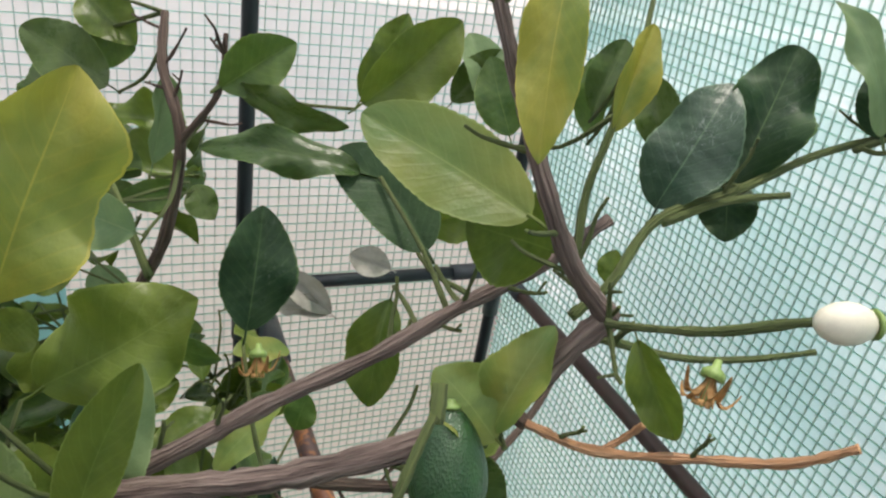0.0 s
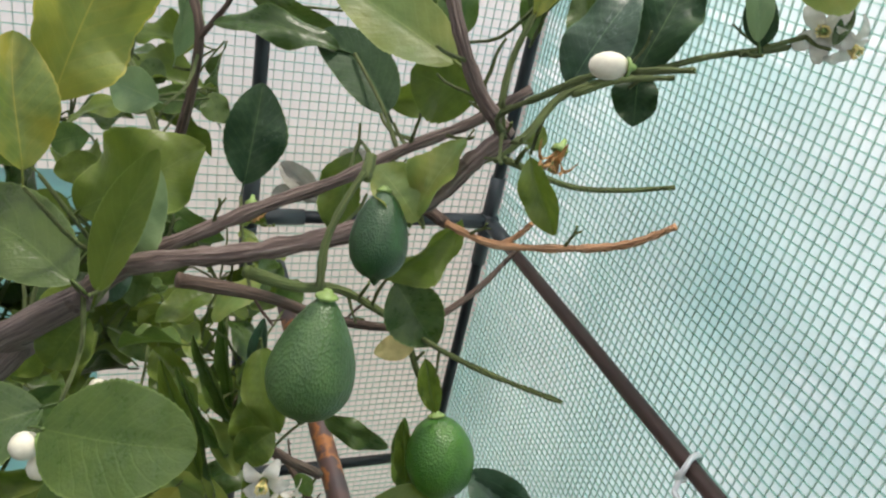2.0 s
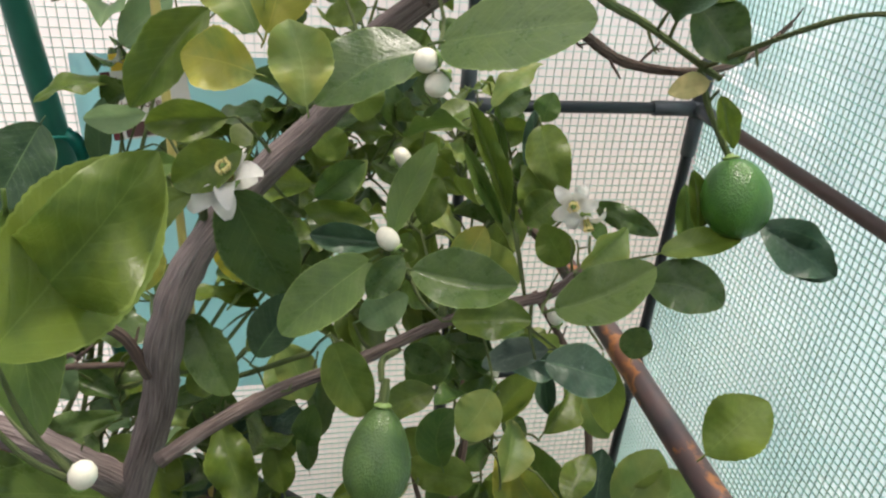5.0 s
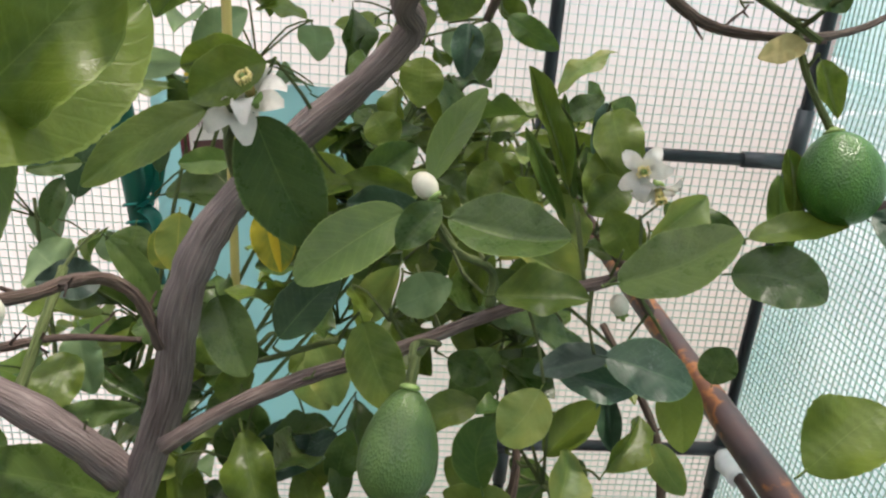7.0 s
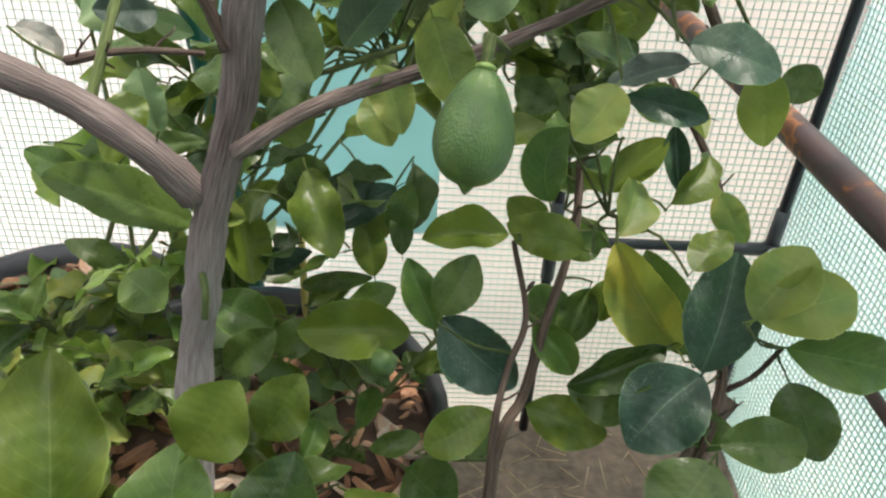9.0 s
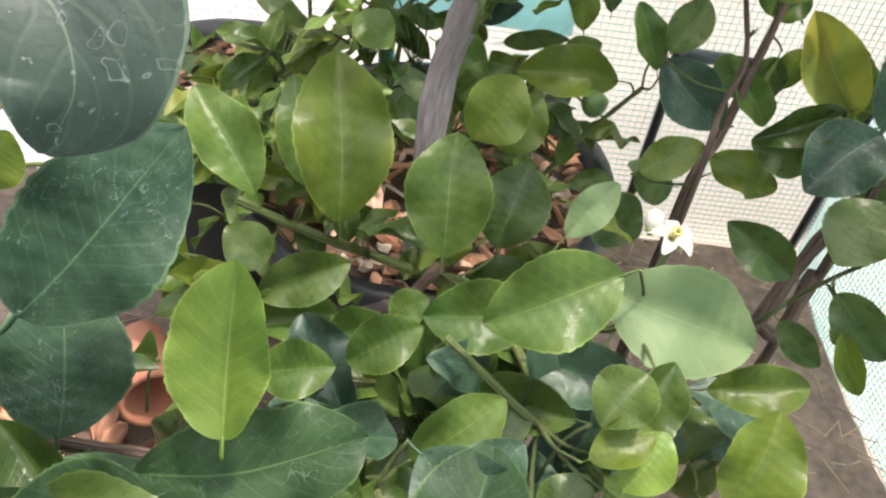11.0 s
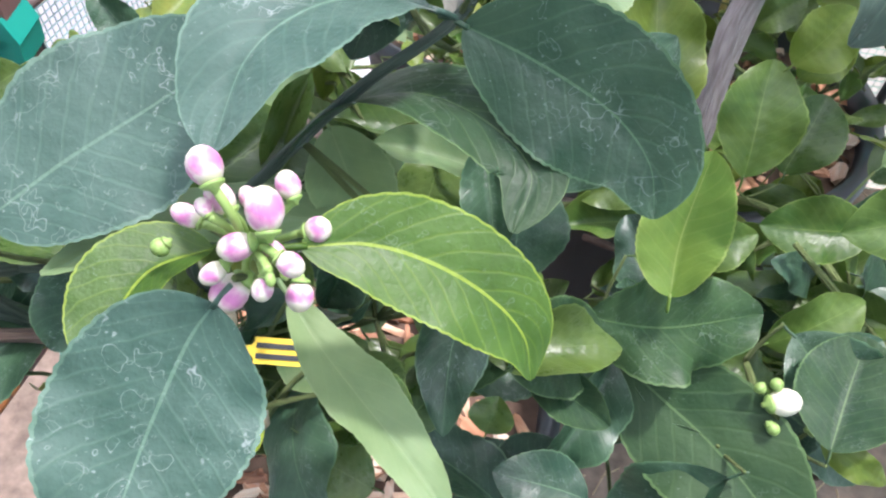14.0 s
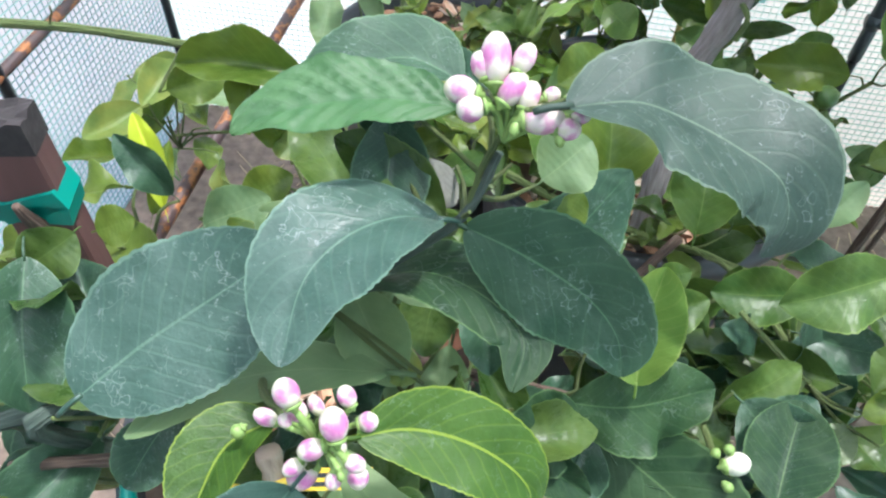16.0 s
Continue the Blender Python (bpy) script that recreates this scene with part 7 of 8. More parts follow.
branch(bud_bush, ((-0.376, -0.219, 0.896), (-0.384, -0.216, 0.894), (-0.393, -0.215, 0.886)), 0.0011, 0.0009, CALYX_STEM, 102)
bud(bud_bush, (-0.375, -0.211, 0.903), (0.005, 0.003, 0.002), 0.0060, 0.0047, PINK)
branch(bud_bush, ((-0.375, -0.211, 0.903), (-0.384, -0.212, 0.898), (-0.393, -0.215, 0.886)), 0.0011, 0.0009, CALYX_STEM, 103)
bud(bud_bush, (-0.461, -0.305, 0.826), (-0.003, -0.003, -0.002), 0.0043, 0.0047, CALYX)
leaf(bud_bush, (-0.455, -0.320, 0.735), (-0.448, -0.309, 0.742), (0.14, -0.62, 0.77), 0.012, "v", 5)
branch(low_bush, ((-0.225, 0.119, 0.480), (-0.285, 0.118, 0.504), (-0.348, 0.122, 0.521), (-0.405, 0.129, 0.541)), 0.0045, 0.004, TWIG, 120, twigs=4)
branch(low_bush, ((-0.270, 0.160, 0.440), (-0.200, 0.050, 0.550), (-0.165, -0.097, 0.603), (-0.225, -0.080, 0.647)), 0.004, 0.002, TWIG, 121)
branch(low_bush, ((-0.200, 0.050, 0.550), (-0.129, -0.046, 0.630), (-0.101, -0.013, 0.667)), 0.003, 0.0018, TWIG, 122)
branch(low_bush, ((-0.240, 0.100, 0.440), (-0.200, -0.020, 0.500), (-0.227, -0.194, 0.611), (-0.251, -0.166, 0.638)), 0.004, 0.002, TWIG, 123, twigs=2)
branch(low_bush, ((-0.260, 0.120, 0.450), (-0.299, 0.063, 0.486), (-0.331, 0.082, 0.477), (-0.375, 0.098, 0.463)), 0.006, 0.005, BARK, 124)
branch(low_bush, ((-0.229, 0.097, 0.523), (-0.287, 0.051, 0.473), (-0.338, 0.063, 0.457)), 0.005, 0.004, BROWN, 125, twigs=4)
branch(low_bush, ((-0.441, -0.154, 0.632), (-0.376, -0.157, 0.630), (-0.327, -0.149, 0.611), (-0.408, -0.149, 0.606)), 0.004, 0.003, BROWN, 126)
branch(low_bush, ((0.143, 0.203, 0.469), (0.116, 0.158, 0.421), (0.092, 0.164, 0.427)), 0.007, 0.007, BROWN, 127)
branch(low_bush, ((0.199, 0.273, 0.544), (0.135, 0.214, 0.480), (0.092, 0.164, 0.427), (0.063, 0.135, 0.396), (0.059, 0.127, 0.000)), 0.008, 0.007, BROWN, 128, twigs=4)
branch(low_bush, ((0.083, 0.150, 0.442), (0.103, 0.144, 0.493), (0.119, 0.131, 0.538), (0.134, 0.126, 0.562)), 0.0025, 0.002, TWIG, 129)
leaf(low_bush, (-0.312, 0.086, 0.568), (-0.327, 0.178, 0.663), (0.21, -0.69, 0.69), 0.076, "m", 1)
leaf(low_bush, (-0.230, 0.059, 0.570), (-0.228, 0.124, 0.638), (-0.02, -0.72, 0.69), 0.065, "n", 1)
leaf(low_bush, (-0.184, 0.110, 0.538), (-0.166, 0.160, 0.590), (-0.08, -0.71, 0.70), 0.061, "d", 1)
leaf(low_bush, (-0.352, 0.014, 0.650), (-0.396, 0.058, 0.696), (0.28, -0.54, 0.80), 0.041, "n", 1)
leaf(low_bush, (-0.352, 0.150, 0.547), (-0.373, 0.216, 0.615), (0.16, -0.69, 0.71), 0.039, "n", 0)
bent_leaf(low_bush, ((-0.3073, -0.1876, 0.7046), (-0.3087, -0.1689, 0.7248), (-0.3059, -0.1509, 0.7627)), (1.00, 0.00, 0.25), 0.0400, "e", 0.5, 0.08, full=0.54)
# the low leaves in tone o are coloured dark in place of shade
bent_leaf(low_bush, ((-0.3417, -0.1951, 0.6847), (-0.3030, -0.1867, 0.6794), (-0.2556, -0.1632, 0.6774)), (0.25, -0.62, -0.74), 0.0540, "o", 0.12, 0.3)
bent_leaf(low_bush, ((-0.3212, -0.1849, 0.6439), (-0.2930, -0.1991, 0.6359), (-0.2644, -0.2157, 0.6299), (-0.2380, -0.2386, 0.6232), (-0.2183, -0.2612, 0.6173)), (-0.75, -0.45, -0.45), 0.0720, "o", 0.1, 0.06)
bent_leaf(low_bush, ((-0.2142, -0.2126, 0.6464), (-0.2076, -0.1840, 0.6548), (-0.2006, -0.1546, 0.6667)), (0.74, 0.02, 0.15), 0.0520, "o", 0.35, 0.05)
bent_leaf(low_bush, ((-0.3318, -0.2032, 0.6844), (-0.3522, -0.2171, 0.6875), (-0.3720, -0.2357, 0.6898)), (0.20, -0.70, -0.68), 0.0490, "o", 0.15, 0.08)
leaf(low_bush, (-0.317, -0.115, 0.646), (-0.279, -0.111, 0.652), (-0.04, -0.61, 0.79), 0.030, "n", 1)
leaf(low_bush, (-0.293, 0.024, 0.590), (-0.354, 0.003, 0.567), (-0.00, -0.74, 0.67), 0.037, "d", 1)
leaf(low_bush, (-0.351, 0.018, 0.583), (-0.381, 0.035, 0.600), (0.10, -0.61, 0.79), 0.035, "d", 0)
leaf(low_bush, (-0.173, -0.047, 0.635), (-0.239, -0.051, 0.629), (-0.03, -0.65, 0.76), 0.043, "n", 1)
leaf(low_bush, (-0.139, -0.063, 0.691), (-0.208, -0.084, 0.667), (-0.03, -0.70, 0.71), 0.049, "n", 1)
leaf(low_bush, (-0.139, -0.048, 0.663), (-0.055, -0.065, 0.647), (-0.03, -0.74, 0.67), 0.061, "b", 1)
leaf(low_bush, (-0.238, -0.146, 0.631), (-0.194, -0.122, 0.657), (-0.04, -0.70, 0.72), 0.033, "n", 4)
leaf(low_bush, (-0.280, -0.072, 0.606), (-0.238, -0.055, 0.624), (-0.06, -0.67, 0.74), 0.033, "n", 1)
leaf(low_bush, (-0.261, -0.000, 0.566), (-0.236, 0.010, 0.577), (-0.04, -0.69, 0.73), 0.027, "n", 0)
leaf(low_bush, (-0.173, -0.065, 0.616), (-0.112, -0.070, 0.612), (-0.00, -0.63, 0.78), 0.039, "s", 1)
leaf(low_bush, (-0.133, -0.118, 0.619), (-0.104, -0.085, 0.654), (-0.08, -0.69, 0.72), 0.035, "d", 5)
leaf(low_bush, (-0.130, -0.144, 0.621), (-0.110, -0.123, 0.644), (-0.33, -0.53, 0.78), 0.028, "e", 4)
leaf(low_bush, (-0.076, -0.146, 0.620), (-0.056, -0.111, 0.657), (-0.22, -0.65, 0.73), 0.039, "m", 5)
leaf(low_bush, (-0.070, -0.069, 0.613), (-0.010, -0.065, 0.619), (-0.04, -0.58, 0.82), 0.030, "m", 1)
leaf(low_bush, (-0.147, 0.046, 0.616), (-0.114, 0.074, 0.646), (-0.10, -0.67, 0.74), 0.027, "b", 1)
leaf(low_bush, (0.037, 0.074, 0.577), (-0.017, 0.099, 0.603), (-0.17, -0.85, 0.50), 0.037, "d", 1)
leaf(low_bush, (-0.384, -0.166, 0.737), (-0.331, -0.115, 0.791), (0.27, -0.82, 0.50), 0.055, "s", 0)
leaf(low_bush, (-0.384, -0.175, 0.669), (-0.388, -0.127, 0.719), (0.45, -0.63, 0.64), 0.053, "s", 0)
leaf(low_bush, (-0.365, -0.179, 0.810), (-0.358, -0.168, 0.822), (0.45, -0.77, 0.45), 0.017, "m", 0)
leaf(low_bush, (-0.215, -0.165, 0.626), (-0.184, -0.142, 0.651), (-0.21, -0.57, 0.79), 0.035, "s", 1)
leaf(low_bush, (-0.405, -0.210, 0.633), (-0.341, -0.177, 0.653), (0.01, -0.54, 0.84), 0.051, "s", 1)
leaf(low_bush, (-0.233, -0.156, 0.657), (-0.183, -0.182, 0.628), (0.04, -0.72, 0.70), 0.053, "s", 1)
leaf(low_bush, (-0.167, -0.152, 0.598), (-0.143, -0.133, 0.612), (-0.22, -0.37, 0.90), 0.028, "d", 0)
leaf(low_bush, (-0.123, -0.102, 0.663), (-0.145, -0.125, 0.646), (-0.26, -0.41, 0.87), 0.033, "d", 5)
leaf(low_bush, (-0.150, -0.137, 0.636), (-0.117, -0.123, 0.644), (-0.04, -0.41, 0.91), 0.024, "m", 4)
leaf(low_bush, (-0.210, -0.117, 0.608), (-0.173, -0.102, 0.617), (-0.01, -0.47, 0.88), 0.026, "d", 0)
leaf(low_bush, (-0.562, -0.161, 0.670), (-0.507, -0.154, 0.669), (0.09, -0.60, 0.79), 0.021, "n", 5)
leaf(low_bush, (-0.463, -0.164, 0.694), (-0.484, -0.137, 0.720), (0.35, -0.50, 0.79), 0.022, "n", 5)
leaf(low_bush, (-0.441, -0.172, 0.684), (-0.467, -0.140, 0.716), (0.33, -0.52, 0.79), 0.014, "m", 5)
leaf(low_bush, (-0.549, -0.133, 0.666), (-0.526, -0.111, 0.682), (0.32, -0.76, 0.56), 0.031, "d", 0)
leaf(low_bush, (-0.458, -0.159, 0.631), (-0.472, -0.145, 0.645), (0.33, -0.49, 0.81), 0.019, "m", 0)
leaf(low_bush, (-0.535, -0.141, 0.631), (-0.500, -0.144, 0.624), (0.14, -0.49, 0.86), 0.026, "s", 0)
leaf(low_bush, (-0.363, 0.247, 0.573), (-0.358, 0.185, 0.519), (0.05, -0.66, 0.75), 0.049, "d", 0)
leaf(low_bush, (-0.499, -0.266, 0.677), (-0.460, -0.265, 0.672), (0.11, -0.31, 0.94), 0.023, "b", 1)
leaf(low_bush, (-0.216, -0.202, 0.641), (-0.180, -0.212, 0.627), (0.11, -0.69, 0.71), 0.017, "m", 2)
leaf(low_bush, (-0.367, -0.249, 0.594), (-0.339, -0.224, 0.608), (-0.07, -0.44, 0.89), 0.034, "s", 0)
leaf(low_bush, (-0.472, -0.269, 0.597), (-0.438, -0.250, 0.606), (0.03, -0.47, 0.88), 0.034, "d", 0)
leaf(low_bush, (-0.322, -0.260, 0.628), (-0.369, -0.261, 0.636), (0.16, -0.40, 0.90), 0.034, "s", 0)
leaf(low_bush, (0.100, 0.103, 0.537), (0.147, 0.067, 0.501), (-0.29, -0.84, 0.46), 0.042, "d", 0)
leaf(low_bush, (0.108, 0.081, 0.514), (0.128, 0.046, 0.478), (-0.43, -0.76, 0.49), 0.023, "m", 5)
leaf(low_bush, (0.132, 0.157, 0.595), (0.097, 0.119, 0.554), (-0.36, -0.51, 0.78), 0.061, "d", 0)
leaf(low_bush, (0.080, 0.118, 0.480), (0.120, 0.092, 0.454), (-0.20, -0.83, 0.52), 0.030, "d", 0)
leaf(low_bush, (0.100, 0.226, 0.579), (0.041, 0.237, 0.588), (-0.08, -0.88, 0.47), 0.046, "d", 0)
leaf(low_bush, (-0.020, 0.243, 0.536), (-0.059, 0.248, 0.540), (-0.05, -0.83, 0.55), 0.022, "b", 0)
leaf(low_bush, (-0.087, 0.204, 0.522), (-0.046, 0.184, 0.503), (-0.12, -0.81, 0.57), 0.058, "d", 0)
leaf(low_bush, (0.014, 0.306, 0.602), (0.050, 0.320, 0.618), (0.01, -0.76, 0.65), 0.044, "n", 0)
leaf(low_bush, (-0.013, 0.235, 0.528), (-0.052, 0.237, 0.529), (-0.02, -0.81, 0.59), 0.044, "d", 0)
leaf(low_bush, (0.135, 0.092, 0.497), (0.113, 0.104, 0.510), (-0.20, -0.85, 0.49), 0.039, "d", 0)
flower(low_bush, (-0.101, -0.011, 0.674), (0.12, -0.25, 0.96), 0.026, 11)
bud(low_bush, (-0.113, -0.008, 0.676), (0.002, 0.008, 0.009), 0.0119, 0.0098, BUDSKIN)
bud(low_bush, (-0.246, -0.200, 0.655), (0.013, 0.005, 0.001), 0.0144, 0.0120, BUDSKIN)
bud(low_bush, (-0.250, -0.196, 0.659), (-0.003, 0.002, 0.002), 0.0041, 0.0057, CALYX)
bud(low_bush, (-0.222, -0.201, 0.643), (0.015, 0.006, 0.002), 0.0165, 0.0098, BUDSKIN)
bud(low_bush, (-0.243, -0.194, 0.660), (-0.002, 0.003, 0.003), 0.0053, 0.0057, CALYX)
bud(low_bush, (-0.244, -0.207, 0.649), (0.005, -0.002, -0.003), 0.0061, 0.0057, CALYX)
branch(low_bush, ((-0.214, -0.212, 0.620), (-0.231, -0.202, 0.638), (-0.246, -0.200, 0.654)), 0.0015, 0.0012, TWIG, 130)
# sprays with tones l and e low on the left: sunlight given as leaf colour
spray(back_bush, (-0.483, 0.447, 0.460), (0.07, 0.06, 0.07), 13, 0.075, "mdle", 201)
branch(back_bush, ((-0.426, 0.550, 0.400), (-0.451, 0.473, 0.400), (-0.483, 0.447, 0.460)), 0.004, 0.0018, TWIG, 201)
spray(back_bush, (-0.390, 0.349, 0.459), (0.07, 0.06, 0.07), 8, 0.075, "mml", 202)
branch(back_bush, ((-0.339, 0.530, 0.400), (-0.405, 0.424, 0.399), (-0.390, 0.349, 0.459)), 0.004, 0.0018, TWIG, 202)
spray(back_bush, (-0.424, 0.287, 0.470), (0.07, 0.06, 0.07), 10, 0.075, "mdl", 203)
branch(back_bush, ((-0.327, 0.482, 0.400), (-0.422, 0.393, 0.405), (-0.424, 0.287, 0.470)), 0.004, 0.0018, TWIG, 203)
spray(back_bush, (-0.428, 0.554, 0.632), (0.07, 0.06, 0.07), 10, 0.075, "leb", 204)
branch(back_bush, ((-0.400, 0.451, 0.400), (-0.424, 0.527, 0.486), (-0.428, 0.554, 0.632)), 0.004, 0.0018, TWIG, 204)
spray(back_bush, (-0.274, 0.556, 0.889), (0.07, 0.06, 0.07), 5, 0.075, "dm", 205)
branch(back_bush, ((-0.491, 0.465, 0.400), (-0.347, 0.528, 0.615), (-0.274, 0.556, 0.889)), 0.004, 0.0018, TWIG, 205)
spray(back_bush, (-0.462, 0.624, 0.804), (0.07, 0.06, 0.07), 6, 0.075, "mb", 206)
branch(back_bush, ((-0.517, 0.511, 0.400), (-0.441, 0.562, 0.572), (-0.462, 0.624, 0.804)), 0.004, 0.0018, TWIG, 206)
spray(back_bush, (-0.295, 0.466, 0.757), (0.07, 0.06, 0.07), 10, 0.075, "dm", 207)
branch(back_bush, ((-0.454, 0.547, 0.400), (-0.357, 0.483, 0.548), (-0.295, 0.466, 0.757)), 0.004, 0.0018, TWIG, 207)
spray(back_bush, (-0.215, 0.618, 0.990), (0.07, 0.06, 0.06), 11, 0.075, "dmb", 208)
branch(back_bush, ((-0.359, 0.540, 0.400), (-0.330, 0.559, 0.644), (-0.240, 0.618, 0.947)), 0.004, 0.0018, TWIG, 208)
spray(back_bush, (-0.145, 0.594, 0.840), (0.07, 0.06, 0.07), 12, 0.075, "dm", 209)
branch(back_bush, ((-0.320, 0.496, 0.400), (-0.283, 0.547, 0.590), (-0.145, 0.594, 0.840)), 0.004, 0.0018, TWIG, 209)
spray(back_bush, (-0.171, 0.679, 0.862), (0.07, 0.06, 0.07), 6, 0.075, "dm", 210)
branch(back_bush, ((-0.373, 0.456, 0.400), (-0.295, 0.570, 0.601), (-0.171, 0.640, 0.862)), 0.004, 0.0018, TWIG, 210)
spray(back_bush, (-0.099, 0.762, 0.805), (0.07, 0.06, 0.07), 7, 0.075, "mdl", 211)
branch(back_bush, ((-0.469, 0.456, 0.400), (-0.260, 0.570, 0.573), (-0.099, 0.640, 0.805)), 0.004, 0.0018, TWIG, 211)
spray(back_bush, (-0.113, 0.858, 0.853), (0.07, 0.06, 0.07), 10, 0.075, "dm", 212)
branch(back_bush, ((-0.520, 0.497, 0.400), (-0.267, 0.570, 0.597), (-0.113, 0.640, 0.853)), 0.004, 0.0018, TWIG, 212)
spray(back_bush, (-0.466, 0.521, 0.382), (0.07, 0.06, 0.07), 12, 0.075, "lbe", 213)
branch(back_bush, ((-0.479, 0.540, 0.400), (-0.443, 0.510, 0.361), (-0.466, 0.521, 0.382)), 0.004, 0.0018, TWIG, 213)
spray(back_bush, (-0.339, 0.404, 0.407), (0.07, 0.06, 0.07), 12, 0.075, "mdb", 214)
branch(back_bush, ((-0.384, 0.547, 0.400), (-0.379, 0.452, 0.374), (-0.339, 0.404, 0.407)), 0.004, 0.0018, TWIG, 214)
spray(back_bush, (-0.560, 0.673, 0.393), (0.07, 0.06, 0.07), 12, 0.075, "lebm", 215)
branch(back_bush, ((-0.322, 0.510, 0.400), (-0.490, 0.570, 0.367), (-0.560, 0.640, 0.393)), 0.004, 0.0018, TWIG, 215)
spray(back_bush, (-0.610, 0.353, 0.525), (0.07, 0.06, 0.07), 10, 0.075, "mb", 216)
branch(back_bush, ((-0.350, 0.464, 0.400), (-0.515, 0.427, 0.433), (-0.610, 0.353, 0.525)), 0.004, 0.0018, TWIG, 216)
spray(back_bush, (-0.279, 0.418, 0.535), (0.07, 0.06, 0.07), 12, 0.075, "mdb", 217)
branch(back_bush, ((-0.443, 0.451, 0.400), (-0.349, 0.459, 0.438), (-0.279, 0.418, 0.535)), 0.004, 0.0018, TWIG, 217)
spray(back_bush, (-0.172, 0.182, 0.523), (0.07, 0.06, 0.07), 8, 0.075, "dm", 218)
branch(back_bush, ((-0.514, 0.483, 0.400), (-0.296, 0.341, 0.431), (-0.172, 0.182, 0.523)), 0.004, 0.0018, TWIG, 218)
spray(back_bush, (-0.786, 0.161, 0.488), (0.07, 0.06, 0.07), 12, 0.075, "mbl", 219)
branch(back_bush, ((-0.499, 0.531, 0.400), (-0.603, 0.331, 0.414), (-0.786, 0.161, 0.488)), 0.004, 0.0018, TWIG, 219)
spray(back_bush, (-0.034, 0.618, 0.831), (0.07, 0.06, 0.07), 10, 0.075, "md", 220)
branch(back_bush, ((-0.411, 0.550, 0.400), (-0.227, 0.559, 0.585), (-0.034, 0.618, 0.831)), 0.004, 0.0018, TWIG, 220)
spray(lemon_tree, (-0.010, 0.282, 0.934), (0.05, 0.04, 0.05), 3, 0.055, "nmml", 221)
spray(lemon_tree, (-0.066, 0.300, 0.857), (0.05, 0.04, 0.05), 4, 0.055, "nmml", 222)
spray(lemon_tree, (0.040, 0.219, 0.781), (0.05, 0.04, 0.05), 7, 0.055, "nmml", 223)
spray(lemon_tree, (0.067, 0.325, 0.959), (0.05, 0.04, 0.05), 7, 0.055, "nmml", 224)
spray(lemon_tree, (0.022, 0.339, 0.784), (0.05, 0.04, 0.05), 7, 0.055, "nmml", 225)
spray(lemon_tree, (-0.200, 0.390, 0.732), (0.05, 0.04, 0.05), 3, 0.055, "nmml", 226)
spray(lemon_tree, (0.040, 0.345, 0.712), (0.05, 0.04, 0.05), 3, 0.055, "nmml", 227)
spray(lemon_tree, (0.037, 0.395, 0.929), (0.05, 0.04, 0.05), 3, 0.055, "nmml", 228)
spray(lemon_tree, (0.069, 0.490, 0.917), (0.05, 0.04, 0.05), 6, 0.055, "nmml", 229)
spray(low_bush, (-0.426, -0.049, 0.510), (0.06, 0.06, 0.03), 1, 0.07, "dn", 230, up=1.0)
spray(low_bush, (-0.254, -0.024, 0.541), (0.06, 0.06, 0.03), 10, 0.07, "dnn", 231, up=1.0)
spray(low_bush, (-0.176, -0.044, 0.551), (0.06, 0.06, 0.03), 10, 0.07, "dns", 232, up=1.0)
spray(low_bush, (-0.118, -0.012, 0.556), (0.06, 0.06, 0.03), 8, 0.07, "dns", 233, up=1.0)
spray(low_bush, (-0.276, -0.083, 0.537), (0.06, 0.06, 0.03), 10, 0.07, "ds", 234, up=1.0)
spray(low_bush, (-0.062, -0.052, 0.545), (0.06, 0.06, 0.03), 10, 0.07, "dn", 235, up=1.0)
spray(low_bush, (-0.490, -0.157, 0.611), (0.06, 0.06, 0.03), 10, 0.07, "nsd", 236, up=1.0)
spray(low_bush, (-0.574, -0.146, 0.591), (0.06, 0.06, 0.03), 10, 0.07, "ndl", 237, up=1.0)
spray(low_bush, (-0.273, -0.120, 0.574), (0.06, 0.06, 0.03), 10, 0.07, "ds", 238, up=1.0)
spray(low_bush, (-0.165, -0.097, 0.566), (0.06, 0.06, 0.03), 10, 0.07, "ds", 239, up=1.0)
spray(low_bush, (-0.418, -0.154, 0.576), (0.06, 0.06, 0.03), 3, 0.07, "sd", 240, up=1.0)
spray(low_bush, (-0.346, -0.156, 0.634), (0.06, 0.06, 0.03), 3, 0.07, "sd", 241, up=1.0)
spray(low_bush, (-0.267, -0.178, 0.604), (0.06, 0.06, 0.03), 9, 0.07, "sd", 242, up=1.0)
spray(low_bush, (-0.166, -0.119, 0.584), (0.06, 0.06, 0.03), 9, 0.07, "sd", 243, up=1.0)
spray(low_bush, (-0.310, -0.202, 0.594), (0.06, 0.06, 0.03), 8, 0.07, "s", 244, up=1.0)
spray(low_bush, (-0.388, 0.024, 0.516), (0.06, 0.06, 0.03), 3, 0.07, "dn", 245, up=1.0)
spray(bud_bush, (-0.550, -0.236, 0.730), (0.05, 0.05, 0.03), 8, 0.065, "sd", 246, up=1.0)
spray(bud_bush, (-0.435, -0.231, 0.716), (0.05, 0.05, 0.03), 8, 0.065, "sbd", 247, up=1.0)
spray(bud_bush, (-0.470, -0.295, 0.721), (0.05, 0.05, 0.03), 8, 0.065, "sd", 248, up=1.0)
spray(bud_bush, (-0.612, -0.236, 0.687), (0.05, 0.05, 0.03), 8, 0.065, "sd", 249, up=1.0)
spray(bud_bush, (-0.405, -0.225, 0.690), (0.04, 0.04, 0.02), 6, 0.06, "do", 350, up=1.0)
spray(bud_bush, (-0.506, -0.121, 0.746), (0.05, 0.05, 0.03), 7, 0.065, "dm", 251, up=1.0)
